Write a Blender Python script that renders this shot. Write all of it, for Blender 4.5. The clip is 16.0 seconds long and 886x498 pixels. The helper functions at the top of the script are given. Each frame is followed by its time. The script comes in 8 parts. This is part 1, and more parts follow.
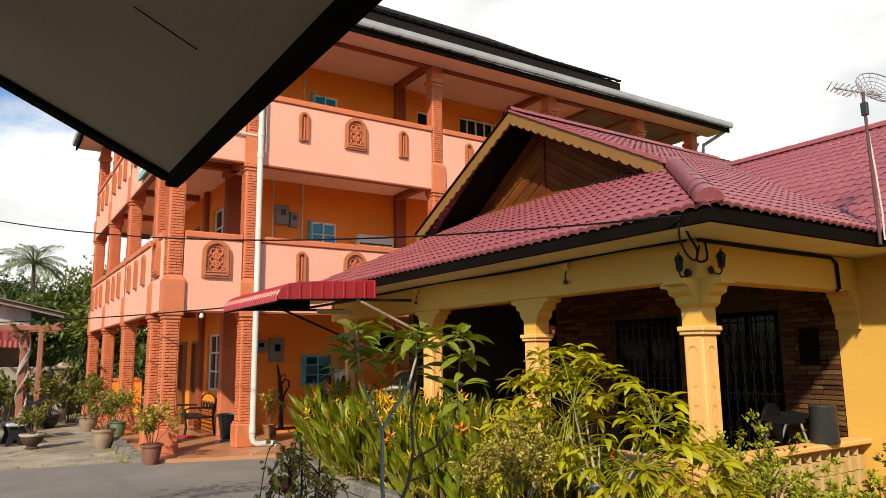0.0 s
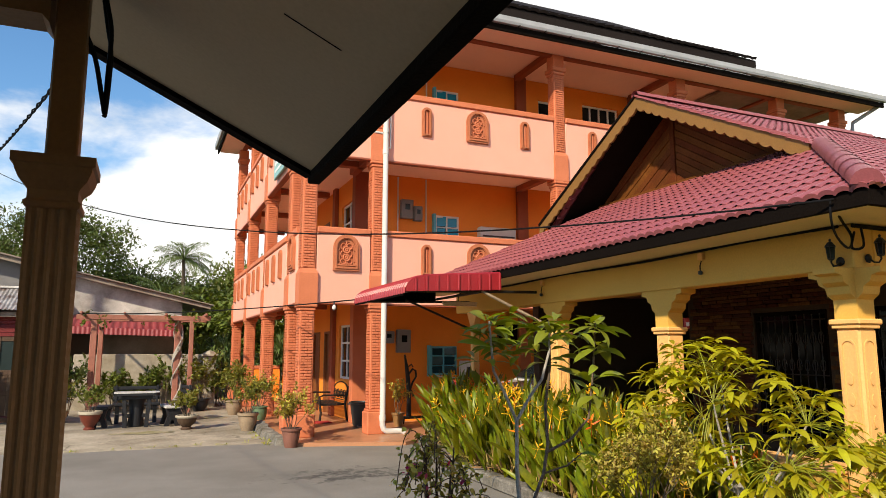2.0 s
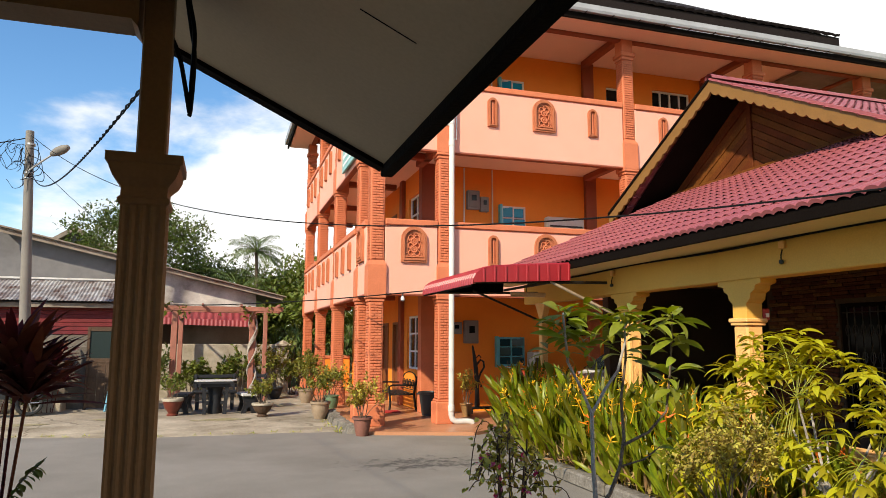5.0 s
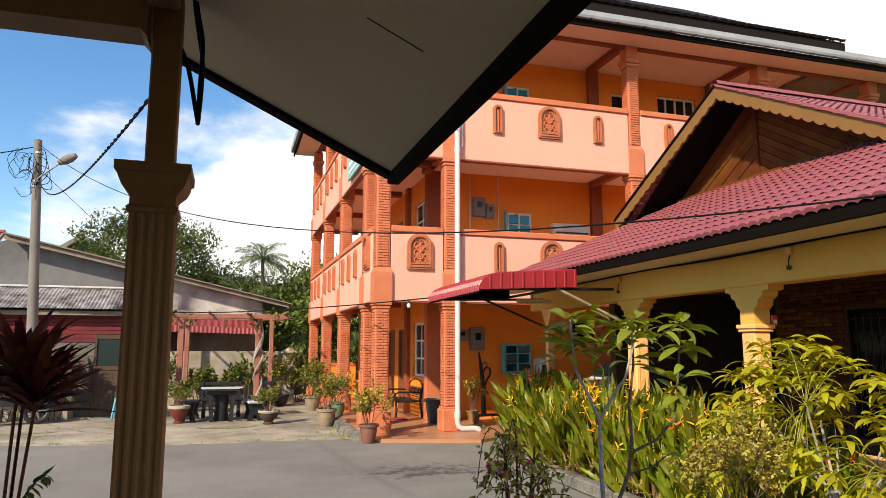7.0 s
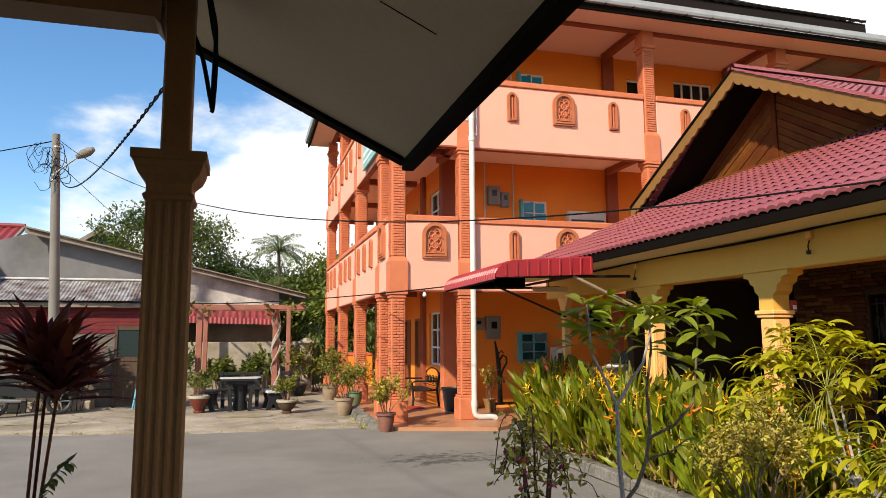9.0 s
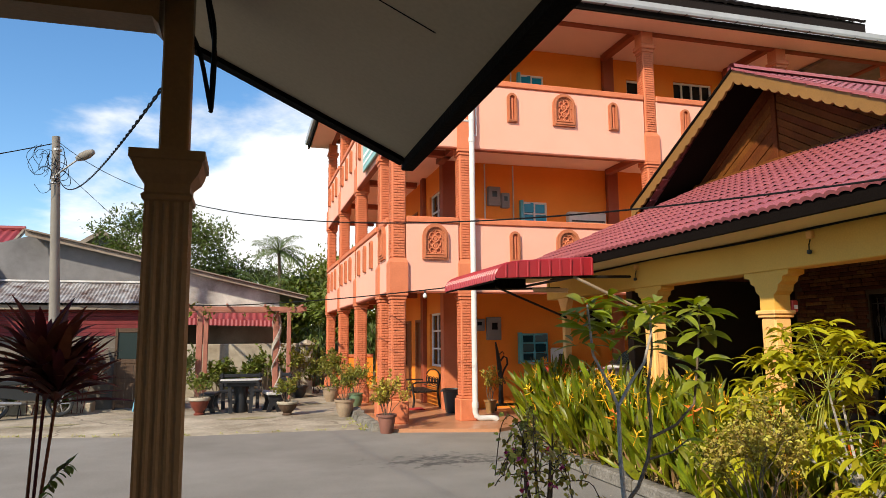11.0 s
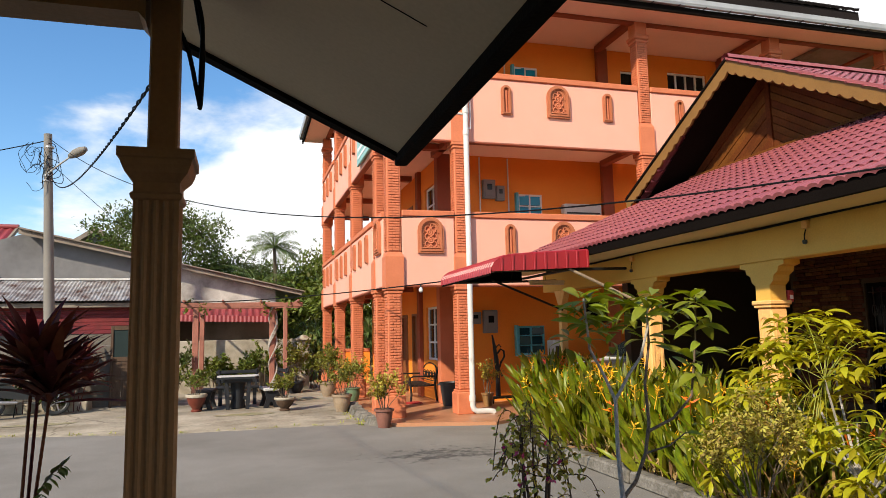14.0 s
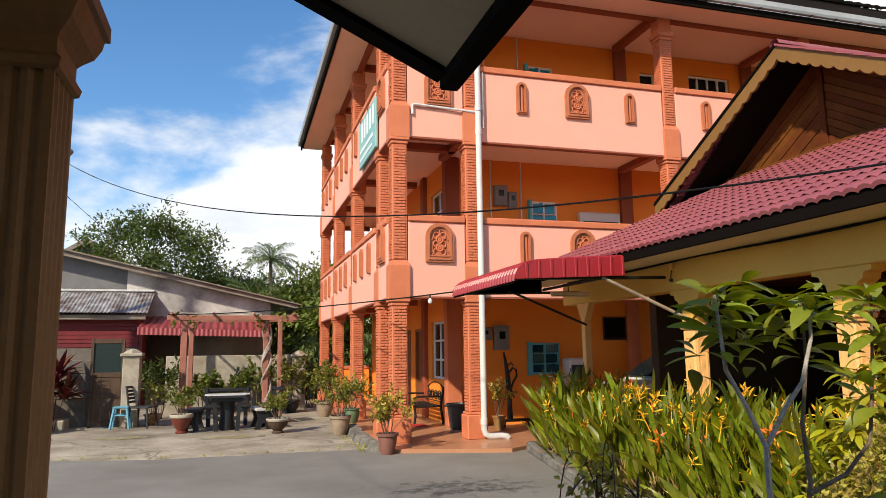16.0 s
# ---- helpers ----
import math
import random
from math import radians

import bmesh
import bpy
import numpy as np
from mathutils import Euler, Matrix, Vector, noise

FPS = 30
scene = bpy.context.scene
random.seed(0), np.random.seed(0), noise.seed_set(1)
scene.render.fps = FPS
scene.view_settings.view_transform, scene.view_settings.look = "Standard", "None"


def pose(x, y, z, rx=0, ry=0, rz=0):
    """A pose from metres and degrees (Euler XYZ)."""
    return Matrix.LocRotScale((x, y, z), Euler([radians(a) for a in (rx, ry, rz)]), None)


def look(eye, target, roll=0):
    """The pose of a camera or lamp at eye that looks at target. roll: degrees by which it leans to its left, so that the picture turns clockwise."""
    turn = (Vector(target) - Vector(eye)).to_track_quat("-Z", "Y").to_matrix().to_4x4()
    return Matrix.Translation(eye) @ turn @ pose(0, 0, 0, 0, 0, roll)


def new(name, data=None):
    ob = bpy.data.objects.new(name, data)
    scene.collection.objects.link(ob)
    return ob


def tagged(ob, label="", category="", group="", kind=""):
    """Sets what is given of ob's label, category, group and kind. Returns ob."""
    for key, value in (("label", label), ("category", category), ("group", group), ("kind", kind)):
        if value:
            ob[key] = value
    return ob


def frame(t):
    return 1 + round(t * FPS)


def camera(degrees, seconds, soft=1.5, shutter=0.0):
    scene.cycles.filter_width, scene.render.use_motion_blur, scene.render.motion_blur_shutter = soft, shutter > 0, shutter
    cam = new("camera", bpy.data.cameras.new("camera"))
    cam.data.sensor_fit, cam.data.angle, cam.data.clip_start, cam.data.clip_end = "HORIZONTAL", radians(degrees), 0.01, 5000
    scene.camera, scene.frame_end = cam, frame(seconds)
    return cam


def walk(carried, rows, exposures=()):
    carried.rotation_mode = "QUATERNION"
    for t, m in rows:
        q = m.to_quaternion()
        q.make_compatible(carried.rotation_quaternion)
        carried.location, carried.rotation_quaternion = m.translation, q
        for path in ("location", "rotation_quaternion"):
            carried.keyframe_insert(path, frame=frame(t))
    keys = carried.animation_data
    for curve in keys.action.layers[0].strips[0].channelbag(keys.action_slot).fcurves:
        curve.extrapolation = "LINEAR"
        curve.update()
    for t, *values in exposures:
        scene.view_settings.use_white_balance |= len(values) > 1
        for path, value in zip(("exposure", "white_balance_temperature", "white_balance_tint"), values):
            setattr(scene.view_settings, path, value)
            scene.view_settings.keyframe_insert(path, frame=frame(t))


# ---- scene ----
cam = camera(65.4, 16.0, 0.75)
PATH = [
    (0, (0.01, 0.958, 1.587), (1.092, 2.612, 1.896), -0.7),
    (0.5, (0.004, 0.962, 1.588), (1.097, 2.607, 1.901), -0.4),
    (1, (-0.011, 0.973, 1.582), (0.977, 2.687, 1.88), 0.1),
    (1.5, (-0.036, 0.98, 1.58), (0.817, 2.766, 1.871), -0.1),
    (2, (-0.04, 0.984, 1.582), (0.737, 2.804, 1.871), -0.0),
    (2.5, (-0.047, 0.988, 1.584), (0.685, 2.83, 1.852), -0.3),
    (3, (-0.048, 0.993, 1.582), (0.657, 2.847, 1.838), -0.3),
    (3.5, (-0.053, 0.992, 1.581), (0.612, 2.859, 1.848), -0.1),
    (4, (-0.057, 0.994, 1.582), (0.584, 2.87, 1.844), 0.1),
    (4.5, (-0.066, 0.997, 1.583), (0.547, 2.883, 1.842), 0.2),
    (7, (-0.077, 0.997, 1.585), (0.508, 2.888, 1.867), 0.1),
    (7.5, (-0.074, 1.009, 1.582), (0.492, 2.908, 1.855), -0.3),
    (8, (-0.067, 1.006, 1.575), (0.492, 2.908, 1.842), -0.6),
    (8.5, (-0.069, 1.011, 1.57), (0.493, 2.913, 1.824), -0.6),
    (9, (-0.075, 1.005, 1.569), (0.469, 2.913, 1.822), -0.3),
    (11.5, (-0.07, 1.016, 1.561), (0.473, 2.924, 1.818), -0.6),
    (12, (-0.07, 1.011, 1.558), (0.479, 2.921, 1.783), -1.0),
    (12.5, (-0.072, 1.008, 1.56), (0.472, 2.919, 1.784), -1.1),
    (13, (-0.07, 1.012, 1.578), (0.468, 2.926, 1.794), -1.0),
    (13.5, (-0.057, 1.033, 1.565), (0.497, 2.941, 1.797), -0.9),
    (14, (-0.059, 1.036, 1.578), (0.496, 2.943, 1.815), -1.2),
    (14.5, (-0.033, 1.169, 1.553), (0.614, 3.045, 1.803), -1.0),
    (15, (0.02, 1.398, 1.527), (0.584, 3.316, 1.592), -2.7),
    (15.5, (0.084, 1.72, 1.519), (0.469, 3.675, 1.695), 0.2),
    (16, (0.036, 2.139, 1.557), (0.597, 4.037, 1.844), -0.7),
]
walk(cam, [(t, look(eye, target, roll)) for t, eye, target, roll in PATH], [(0, 0.30, 7050, 10), (1.5, 0.38, 7050, 10), (2.5, 0.48, 7050, 10), (4, 0.51, 6950, 10), (9, 0.50, 6850, 10), (13.5, 0.48, 6720, 10), (15, 0.42, 6680, 10), (16, 0.34, 6600, 10)])

# ---- world, sun, exposure ----
SUN_FROM = Vector((-0.98, -0.82, 0.93)).normalized()
world = bpy.data.worlds.new("sky")
scene.world = world
world.use_nodes = True
wn, wl = world.node_tree.nodes, world.node_tree.links
wn.clear()
w_out = wn.new("ShaderNodeOutputWorld")
w_bg = wn.new("ShaderNodeBackground")
w_sky = wn.new("ShaderNodeTexSky")
w_sky.sky_type = 'NISHITA'
w_sky.sun_disc = False
w_sky.sun_elevation = math.asin(SUN_FROM.z)
w_sky.sun_rotation = math.atan2(SUN_FROM.x, SUN_FROM.y)
w_sky.air_density, w_sky.dust_density, w_sky.ozone_density = 1.0, 0.25, 2.6
SKY_GAIN = 0.122
w_bg.inputs["Strength"].default_value = SKY_GAIN
w_co = wn.new("ShaderNodeTexCoord")
w_map = wn.new("ShaderNodeMapping")
w_map.inputs["Scale"].default_value = (1.0, 1.0, 2.6)
w_map.inputs["Location"].default_value = (0.35, 0.1, 0.0)
w_noise = wn.new("ShaderNodeTexNoise")
w_noise.inputs["Scale"].default_value = 2.3
w_noise.inputs["Detail"].default_value = 9
w_noise.inputs["Roughness"].default_value = 0.55
w_noise.inputs["Distortion"].default_value = 0.25
# more cloud low down and towards the east, clear blue high in the north-west
w_dot = wn.new("ShaderNodeVectorMath")
w_dot.operation = 'DOT_PRODUCT'
w_dot.inputs[1].default_value = (0.88, 0.0, -1.6)
w_add = wn.new("ShaderNodeMath")
w_add.operation = 'MULTIPLY_ADD'
w_add.inputs[1].default_value = 1.0
w_ramp = wn.new("ShaderNodeMapRange")
w_ramp.interpolation_type = 'SMOOTHSTEP'
w_ramp.inputs["From Min"].default_value, w_ramp.inputs["From Max"].default_value = -0.06, 0.11
w_mix = wn.new("ShaderNodeMix")
w_mix.data_type = 'RGBA'
w_blue = wn.new("ShaderNodeHueSaturation")
w_blue.inputs["Saturation"].default_value, w_blue.inputs["Value"].default_value = 1.22, 1.2
w_soft = wn.new("ShaderNodeTexNoise")
w_soft.inputs["Scale"].default_value, w_soft.inputs["Detail"].default_value, w_soft.inputs["Roughness"].default_value = 3.1, 7, 0.55
wl.new(w_map.outputs[0], w_soft.inputs["Vector"])
w_grey = wn.new("ShaderNodeMapRange")
w_grey.inputs["From Min"].default_value, w_grey.inputs["From Max"].default_value = 0.40, 0.62
w_tone = wn.new("ShaderNodeMix")
w_tone.data_type = 'RGBA'
w_tone.inputs["A"].default_value, w_tone.inputs["B"].default_value = (5.5, 5.9, 6.4, 1), (8.0, 8.0, 8.1, 1)
wl.new(w_soft.outputs["Fac"], w_grey.inputs["Value"])
wl.new(w_grey.outputs[0], w_tone.inputs["Factor"])
wl.new(w_tone.outputs["Result"], w_mix.inputs["B"])
wl.new(w_co.outputs["Generated"], w_map.inputs["Vector"])
wl.new(w_map.outputs[0], w_noise.inputs["Vector"])
wl.new(w_co.outputs["Generated"], w_dot.inputs[0])
wl.new(w_dot.outputs["Value"], w_add.inputs[0])
wl.new(w_noise.outputs["Fac"], w_add.inputs[2])
wl.new(w_add.outputs[0], w_ramp.inputs["Value"])
wl.new(w_ramp.outputs[0], w_mix.inputs["Factor"])
wl.new(w_sky.outputs["Color"], w_blue.inputs["Color"])
wl.new(w_blue.outputs[0], w_mix.inputs["A"])
wl.new(w_mix.outputs["Result"], w_bg.inputs["Color"])
wl.new(w_bg.outputs[0], w_out.inputs["Surface"])

sun_data = bpy.data.lights.new("sun", 'SUN')
sun_data.energy, sun_data.angle, sun_data.color = 4.7, radians(1.6), (1.0, 0.88, 0.70)
sun = new("sun", sun_data)
sun.matrix_world = look(SUN_FROM * 60, (0, 0, 0))

# ---- materials ----
def mat(name, col, rough=0.7, col2=None, metal=0.0, grain=60.0, stain=1.6, amount=0.35, fine=0.2, bump=0.25, rnd=0.0, spec=0.4,
        coat=0.0, trans=0.0, stretch=(1, 1, 1)):
    """Paint, wood, leaf or stone: colour that varies in stains and in grain, with fine relief."""
    m = bpy.data.materials.new(name)
    m.use_nodes = True
    n, l = m.node_tree.nodes, m.node_tree.links
    p = n["Principled BSDF"]
    co = n.new("ShaderNodeTexCoord")
    mp = n.new("ShaderNodeMapping")
    mp.inputs["Scale"].default_value = stretch
    l.new(co.outputs["Object"], mp.inputs["Vector"])
    big, small = n.new("ShaderNodeTexNoise"), n.new("ShaderNodeTexNoise")
    big.inputs["Scale"].default_value, big.inputs["Detail"].default_value, big.inputs["Roughness"].default_value = stain, 7, 0.62
    small.inputs["Scale"].default_value, small.inputs["Detail"].default_value = grain, 4
    l.new(mp.outputs[0], big.inputs["Vector"])
    l.new(mp.outputs[0], small.inputs["Vector"])
    ramp = n.new("ShaderNodeMapRange")
    ramp.inputs["From Min"].default_value, ramp.inputs["From Max"].default_value = 0.36, 0.68
    l.new(big.outputs["Fac"], ramp.inputs["Value"])
    if col2 is None:
        col2 = tuple(c * 0.72 for c in col)
    a = n.new("ShaderNodeMix")
    a.data_type = 'RGBA'
    a.inputs["A"].default_value, a.inputs["B"].default_value = (*col, 1), (*col2, 1)
    f = n.new("ShaderNodeMath")
    f.operation = 'MULTIPLY'
    f.inputs[1].default_value = amount
    l.new(ramp.outputs[0], f.inputs[0])
    l.new(f.outputs[0], a.inputs["Factor"])
    g = n.new("ShaderNodeMapRange")
    g.inputs["From Min"].default_value, g.inputs["From Max"].default_value = 0.25, 0.75
    g.inputs["To Min"].default_value, g.inputs["To Max"].default_value = 1 - fine, 1 + fine
    l.new(small.outputs["Fac"], g.inputs["Value"])
    hsv = n.new("ShaderNodeHueSaturation")
    l.new(a.outputs["Result"], hsv.inputs["Color"])
    value = g.outputs[0]
    if rnd:
        info, geo = n.new("ShaderNodeObjectInfo"), n.new("ShaderNodeNewGeometry")
        s = n.new("ShaderNodeMath")
        s.operation = 'ADD'
        l.new(info.outputs["Random"], s.inputs[0])
        l.new(geo.outputs["Random Per Island"], s.inputs[1])
        fr = n.new("ShaderNodeMath")
        fr.operation = 'FRACT'
        l.new(s.outputs[0], fr.inputs[0])
        r = n.new("ShaderNodeMapRange")
        r.inputs["To Min"].default_value, r.inputs["To Max"].default_value = 1 - rnd, 1 + rnd
        l.new(fr.outputs[0], r.inputs["Value"])
        mu = n.new("ShaderNodeMath")
        mu.operation = 'MULTIPLY'
        l.new(g.outputs[0], mu.inputs[0])
        l.new(r.outputs[0], mu.inputs[1])
        value = mu.outputs[0]
        hr = n.new("ShaderNodeMapRange")
        hr.inputs["To Min"].default_value, hr.inputs["To Max"].default_value = 0.5 - rnd * 0.06, 0.5 + rnd * 0.06
        l.new(fr.outputs[0], hr.inputs["Value"])
        l.new(hr.outputs[0], hsv.inputs["Hue"])
    l.new(value, hsv.inputs["Value"])
    l.new(hsv.outputs["Color"], p.inputs["Base Color"])
    p.inputs["Metallic"].default_value = metal
    p.inputs["Specular IOR Level"].default_value = spec
    p.inputs["Coat Weight"].default_value = coat
    rr = n.new("ShaderNodeMapRange")
    rr.inputs["To Min"].default_value, rr.inputs["To Max"].default_value = max(0.03, rough - 0.12), min(1.0, rough + 0.12)
    l.new(big.outputs["Fac"], rr.inputs["Value"])
    l.new(rr.outputs[0], p.inputs["Roughness"])
    if bump:
        b = n.new("ShaderNodeBump")
        b.inputs["Strength"].default_value, b.inputs["Distance"].default_value = bump, 0.01
        l.new(small.outputs["Fac"], b.inputs["Height"])
        l.new(b.outputs[0], p.inputs["Normal"])
    if trans:
        # thin leaf: some of the light comes through
        t = n.new("ShaderNodeBsdfTranslucent")
        warm = n.new("ShaderNodeHueSaturation")
        warm.inputs["Hue"].default_value, warm.inputs["Saturation"].default_value, warm.inputs["Value"].default_value = 0.485, 1.15, 1.5
        l.new(hsv.outputs["Color"], warm.inputs["Color"])
        l.new(warm.outputs[0], t.inputs["Color"])
        mx = n.new("ShaderNodeMixShader")
        mx.inputs["Fac"].default_value = trans
        l.new(p.outputs[0], mx.inputs[1])
        l.new(t.outputs[0], mx.inputs[2])
        l.new(mx.outputs[0], n["Material Output"].inputs["Surface"])
    return m


def glass_mat(name, tint, rough=0.05, alpha=0.35):
    m = bpy.data.materials.new(name)
    m.use_nodes = True
    p = m.node_tree.nodes["Principled BSDF"]
    p.inputs["Base Color"].default_value = (*tint, 1)
    p.inputs["Roughness"].default_value = rough
    p.inputs["Transmission Weight"].default_value = alpha
    p.inputs["IOR"].default_value = 1.45
    p.inputs["Specular IOR Level"].default_value = 0.3
    return m


M = dict(
    peach=mat("peach_paint", (0.80, 0.385, 0.285), 0.75, (0.72, 0.325, 0.225), stain=1.1, amount=0.35, fine=0.06, bump=0.12),
    orange=mat("orange_wall_paint", (0.82, 0.26, 0.028), 0.7, (0.68, 0.18, 0.02), stain=0.9, amount=0.4, fine=0.06, bump=0.12),
    terra=mat("terracotta_trim_paint", (0.58, 0.178, 0.080), 0.7, (0.45, 0.125, 0.055), stain=2.5, amount=0.6, fine=0.12, bump=0.25),
    joint_recess=mat("dark_brick_joint_paint", (0.47, 0.136, 0.061), 0.85, (0.34, 0.096, 0.045), stain=3, amount=0.6, fine=0.2, bump=0.3),
    carve=mat("brown_terracotta_carving_paint", (0.46, 0.150, 0.066), 0.75, (0.34, 0.105, 0.046), stain=6, amount=0.7, fine=0.16, bump=0.25),
    rust=mat("red_brown_pillar_paint", (0.29, 0.066, 0.028), 0.7, stain=1.5, amount=0.4, fine=0.1, bump=0.15),
    soffit=mat("pale_peach_soffit", (0.90, 0.62, 0.48), 0.8, stain=0.8, amount=0.3, fine=0.05, bump=0.08),
    yellow=mat("yellow_wall_paint", (0.66, 0.39, 0.078), 0.68, (0.54, 0.30, 0.06), stain=1.3, amount=0.35, fine=0.06, bump=0.12),
    balust=mat("sandy_baluster_paint", (0.54, 0.39, 0.17), 0.8, (0.46, 0.31, 0.13), stain=4, amount=0.6, fine=0.1, bump=0.15),
    cream=mat("cream_soffit_paint", (0.74, 0.62, 0.36), 0.75, (0.58, 0.46, 0.24), stain=1.2, amount=0.4, fine=0.05, bump=0.08),
    sand=mat("sandy_column_paint", (0.80, 0.45, 0.16), 0.7, (0.66, 0.34, 0.11), stain=2.5, amount=0.4, fine=0.1, bump=0.2),
    tile=mat("maroon_roof_tile", (0.29, 0.080, 0.088), 0.45, (0.21, 0.054, 0.060), stain=0.8, amount=0.55, fine=0.12, bump=0.2, spec=0.5, rnd=0.06),
    darktile=mat("dark_brown_roof_tile", (0.014, 0.010, 0.009), 0.8, spec=0.15, stain=1.2, amount=0.4, fine=0.3, bump=0.4),
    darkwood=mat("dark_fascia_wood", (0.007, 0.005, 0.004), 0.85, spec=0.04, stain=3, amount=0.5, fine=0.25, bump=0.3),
    wood=mat("brown_gable_wood", (0.13, 0.038, 0.008), 0.7, (0.062, 0.018, 0.004), spec=0.12, stain=3, amount=0.6, grain=40, fine=0.25, bump=0.3, stretch=(1, 1, 1), rnd=0.15),
    barge=mat("tan_barge_board_paint", (0.21, 0.105, 0.025), 0.6, stain=3, amount=0.5, fine=0.12, bump=0.2),
    redmetal=mat("red_awning_sheet", (0.32, 0.017, 0.023), 0.36, (0.22, 0.013, 0.018), stain=1.5, amount=0.4, fine=0.06, bump=0.05, spec=0.5),
    blackmetal=mat("black_iron", (0.018, 0.017, 0.016), 0.5, stain=5, amount=0.4, fine=0.2, bump=0.2, metal=0.3),
    white=mat("white_pipe_plastic", (0.62, 0.62, 0.60), 0.4, (0.46, 0.45, 0.41), stain=2, amount=0.4, fine=0.04, bump=0.05),
    gutter=mat("grey_white_gutter", (0.36, 0.38, 0.40), 0.45, (0.22, 0.23, 0.24), stain=2, amount=0.5, fine=0.06, bump=0.05),
    steel=mat("galvanised_steel", (0.42, 0.42, 0.42), 0.45, stain=3, amount=0.4, metal=0.7, bump=0.1),
    teal=mat("teal_window_frame", (0.10, 0.42, 0.52), 0.5, stain=4, amount=0.3, fine=0.05, bump=0.05),
    whiteframe=mat("white_window_frame", (0.70, 0.70, 0.68), 0.5, stain=4, amount=0.3, fine=0.05, bump=0.05),
    pane=glass_mat("dark_window_glass", (0.012, 0.016, 0.018), 0.08, 0.1),
    darkpane=glass_mat("dim_room_glass", (0.004, 0.004, 0.004), 0.05, 0.1),
    bluepane=glass_mat("blue_window_glass", (0.02, 0.31, 0.50), 0.1, 0.1),
    tealpane=glass_mat("dark_teal_window_glass", (0.012, 0.055, 0.075), 0.1, 0.1),
    redpot=mat("dark_red_glazed_pot", (0.15, 0.035, 0.022), 0.35, (0.08, 0.02, 0.014), stain=5, amount=0.6, fine=0.08, bump=0.08),
    oldwood=mat("weathered_gate_wood", (0.06, 0.032, 0.018), 0.8, (0.10, 0.065, 0.04), stain=4, amount=0.7, grain=30, fine=0.3, bump=0.3, stretch=(6, 6, 1)),
    # weathered plaster, coloured darker still for walls that stand in shade
    shadeplaster=mat("damp_dark_plaster", (0.17, 0.15, 0.13), 0.9, (0.08, 0.07, 0.055), stain=1.2, amount=0.9, fine=0.2, bump=0.4, spec=0.2),
    rustpole=mat("rusty_steel_pole", (0.11, 0.05, 0.038), 0.7, (0.06, 0.03, 0.025), stain=9, amount=0.7, bump=0.2),
    flash=mat("pale_roof_flashing", (0.62, 0.63, 0.64), 0.5, (0.35, 0.33, 0.3), stain=3, amount=0.6),
    doorwood=mat("brown_door_wood", (0.22, 0.075, 0.025), 0.5, stain=3, amount=0.5, grain=30, fine=0.25, bump=0.2, stretch=(6, 6, 1)),
    asphalt=mat("worn_grey_asphalt", (0.222, 0.210, 0.188), 0.9, (0.150, 0.140, 0.122), stain=0.55, amount=0.85, grain=55, fine=0.16, bump=0.3, spec=0.25),
    concrete=mat("weathered_concrete", (0.35, 0.31, 0.245), 0.9, (0.13, 0.108, 0.076), stain=0.75, amount=0.95, grain=30, fine=0.2, bump=0.4, spec=0.2),
    kerb=mat("rough_kerb_concrete", (0.215, 0.20, 0.175), 0.92, (0.075, 0.068, 0.052), stain=4, amount=0.9, grain=40, fine=0.3, bump=0.7, spec=0.2, rnd=0.08),
    soil=mat("dark_soil", (0.06, 0.042, 0.028), 0.95, stain=5, amount=0.6, grain=50, fine=0.4, bump=0.9, spec=0.1),
    grass=mat("rough_grass", (0.07, 0.105, 0.025), 0.9, (0.14, 0.13, 0.05), stain=0.5, amount=0.7, grain=25, fine=0.4, bump=0.9, spec=0.1),
    terrace=mat("orange_terrace_tile", (0.47, 0.235, 0.125), 0.34, (0.36, 0.17, 0.088), stain=1.4, amount=0.5, fine=0.1, bump=0.1, rnd=0.05),
    ceiling=mat("grey_porch_ceiling", (0.47, 0.37, 0.255), 0.8, (0.40, 0.31, 0.21), stain=0.9, amount=0.4, fine=0.05, bump=0.08),
    porchcol=mat("brown_porch_column", (0.185, 0.100, 0.040), 0.6, (0.13, 0.070, 0.028), stain=3, amount=0.4, fine=0.1, bump=0.15),
    stone1=mat("brown_ledge_stone", (0.10, 0.042, 0.017), 0.85, (0.034, 0.015, 0.007), stain=5, amount=0.7, grain=35, fine=0.3, bump=0.7, rnd=0.45, spec=0.2),
    plaster=mat("grimy_white_plaster", (0.54, 0.52, 0.49), 0.9, (0.17, 0.155, 0.14), stain=1.1, amount=0.9, grain=25, fine=0.12, bump=0.3, spec=0.2),
    # plaster grey that already holds the shade on the left gable panel
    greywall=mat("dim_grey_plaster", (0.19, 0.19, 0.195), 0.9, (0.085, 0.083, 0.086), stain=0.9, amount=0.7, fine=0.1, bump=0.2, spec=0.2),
    tin=mat("rusty_tin_sheet", (0.44, 0.45, 0.47), 0.5, (0.085, 0.034, 0.022), stain=3.2, amount=1.0, fine=0.15, bump=0.2, metal=0.35),
    redboard=mat("red_painted_boards", (0.17, 0.014, 0.017), 0.7, (0.07, 0.010, 0.010), stain=3, amount=0.6, fine=0.15, bump=0.2, rnd=0.12),
    redroof=mat("faded_red_roof_sheet", (0.26, 0.040, 0.045), 0.5, (0.18, 0.030, 0.032), stain=1.2, amount=0.5, fine=0.08, bump=0.1),
    pinkpost=mat("faded_pink_pergola_paint", (0.34, 0.135, 0.095), 0.8, (0.20, 0.085, 0.06), stain=3, amount=0.7, fine=0.15, bump=0.3),
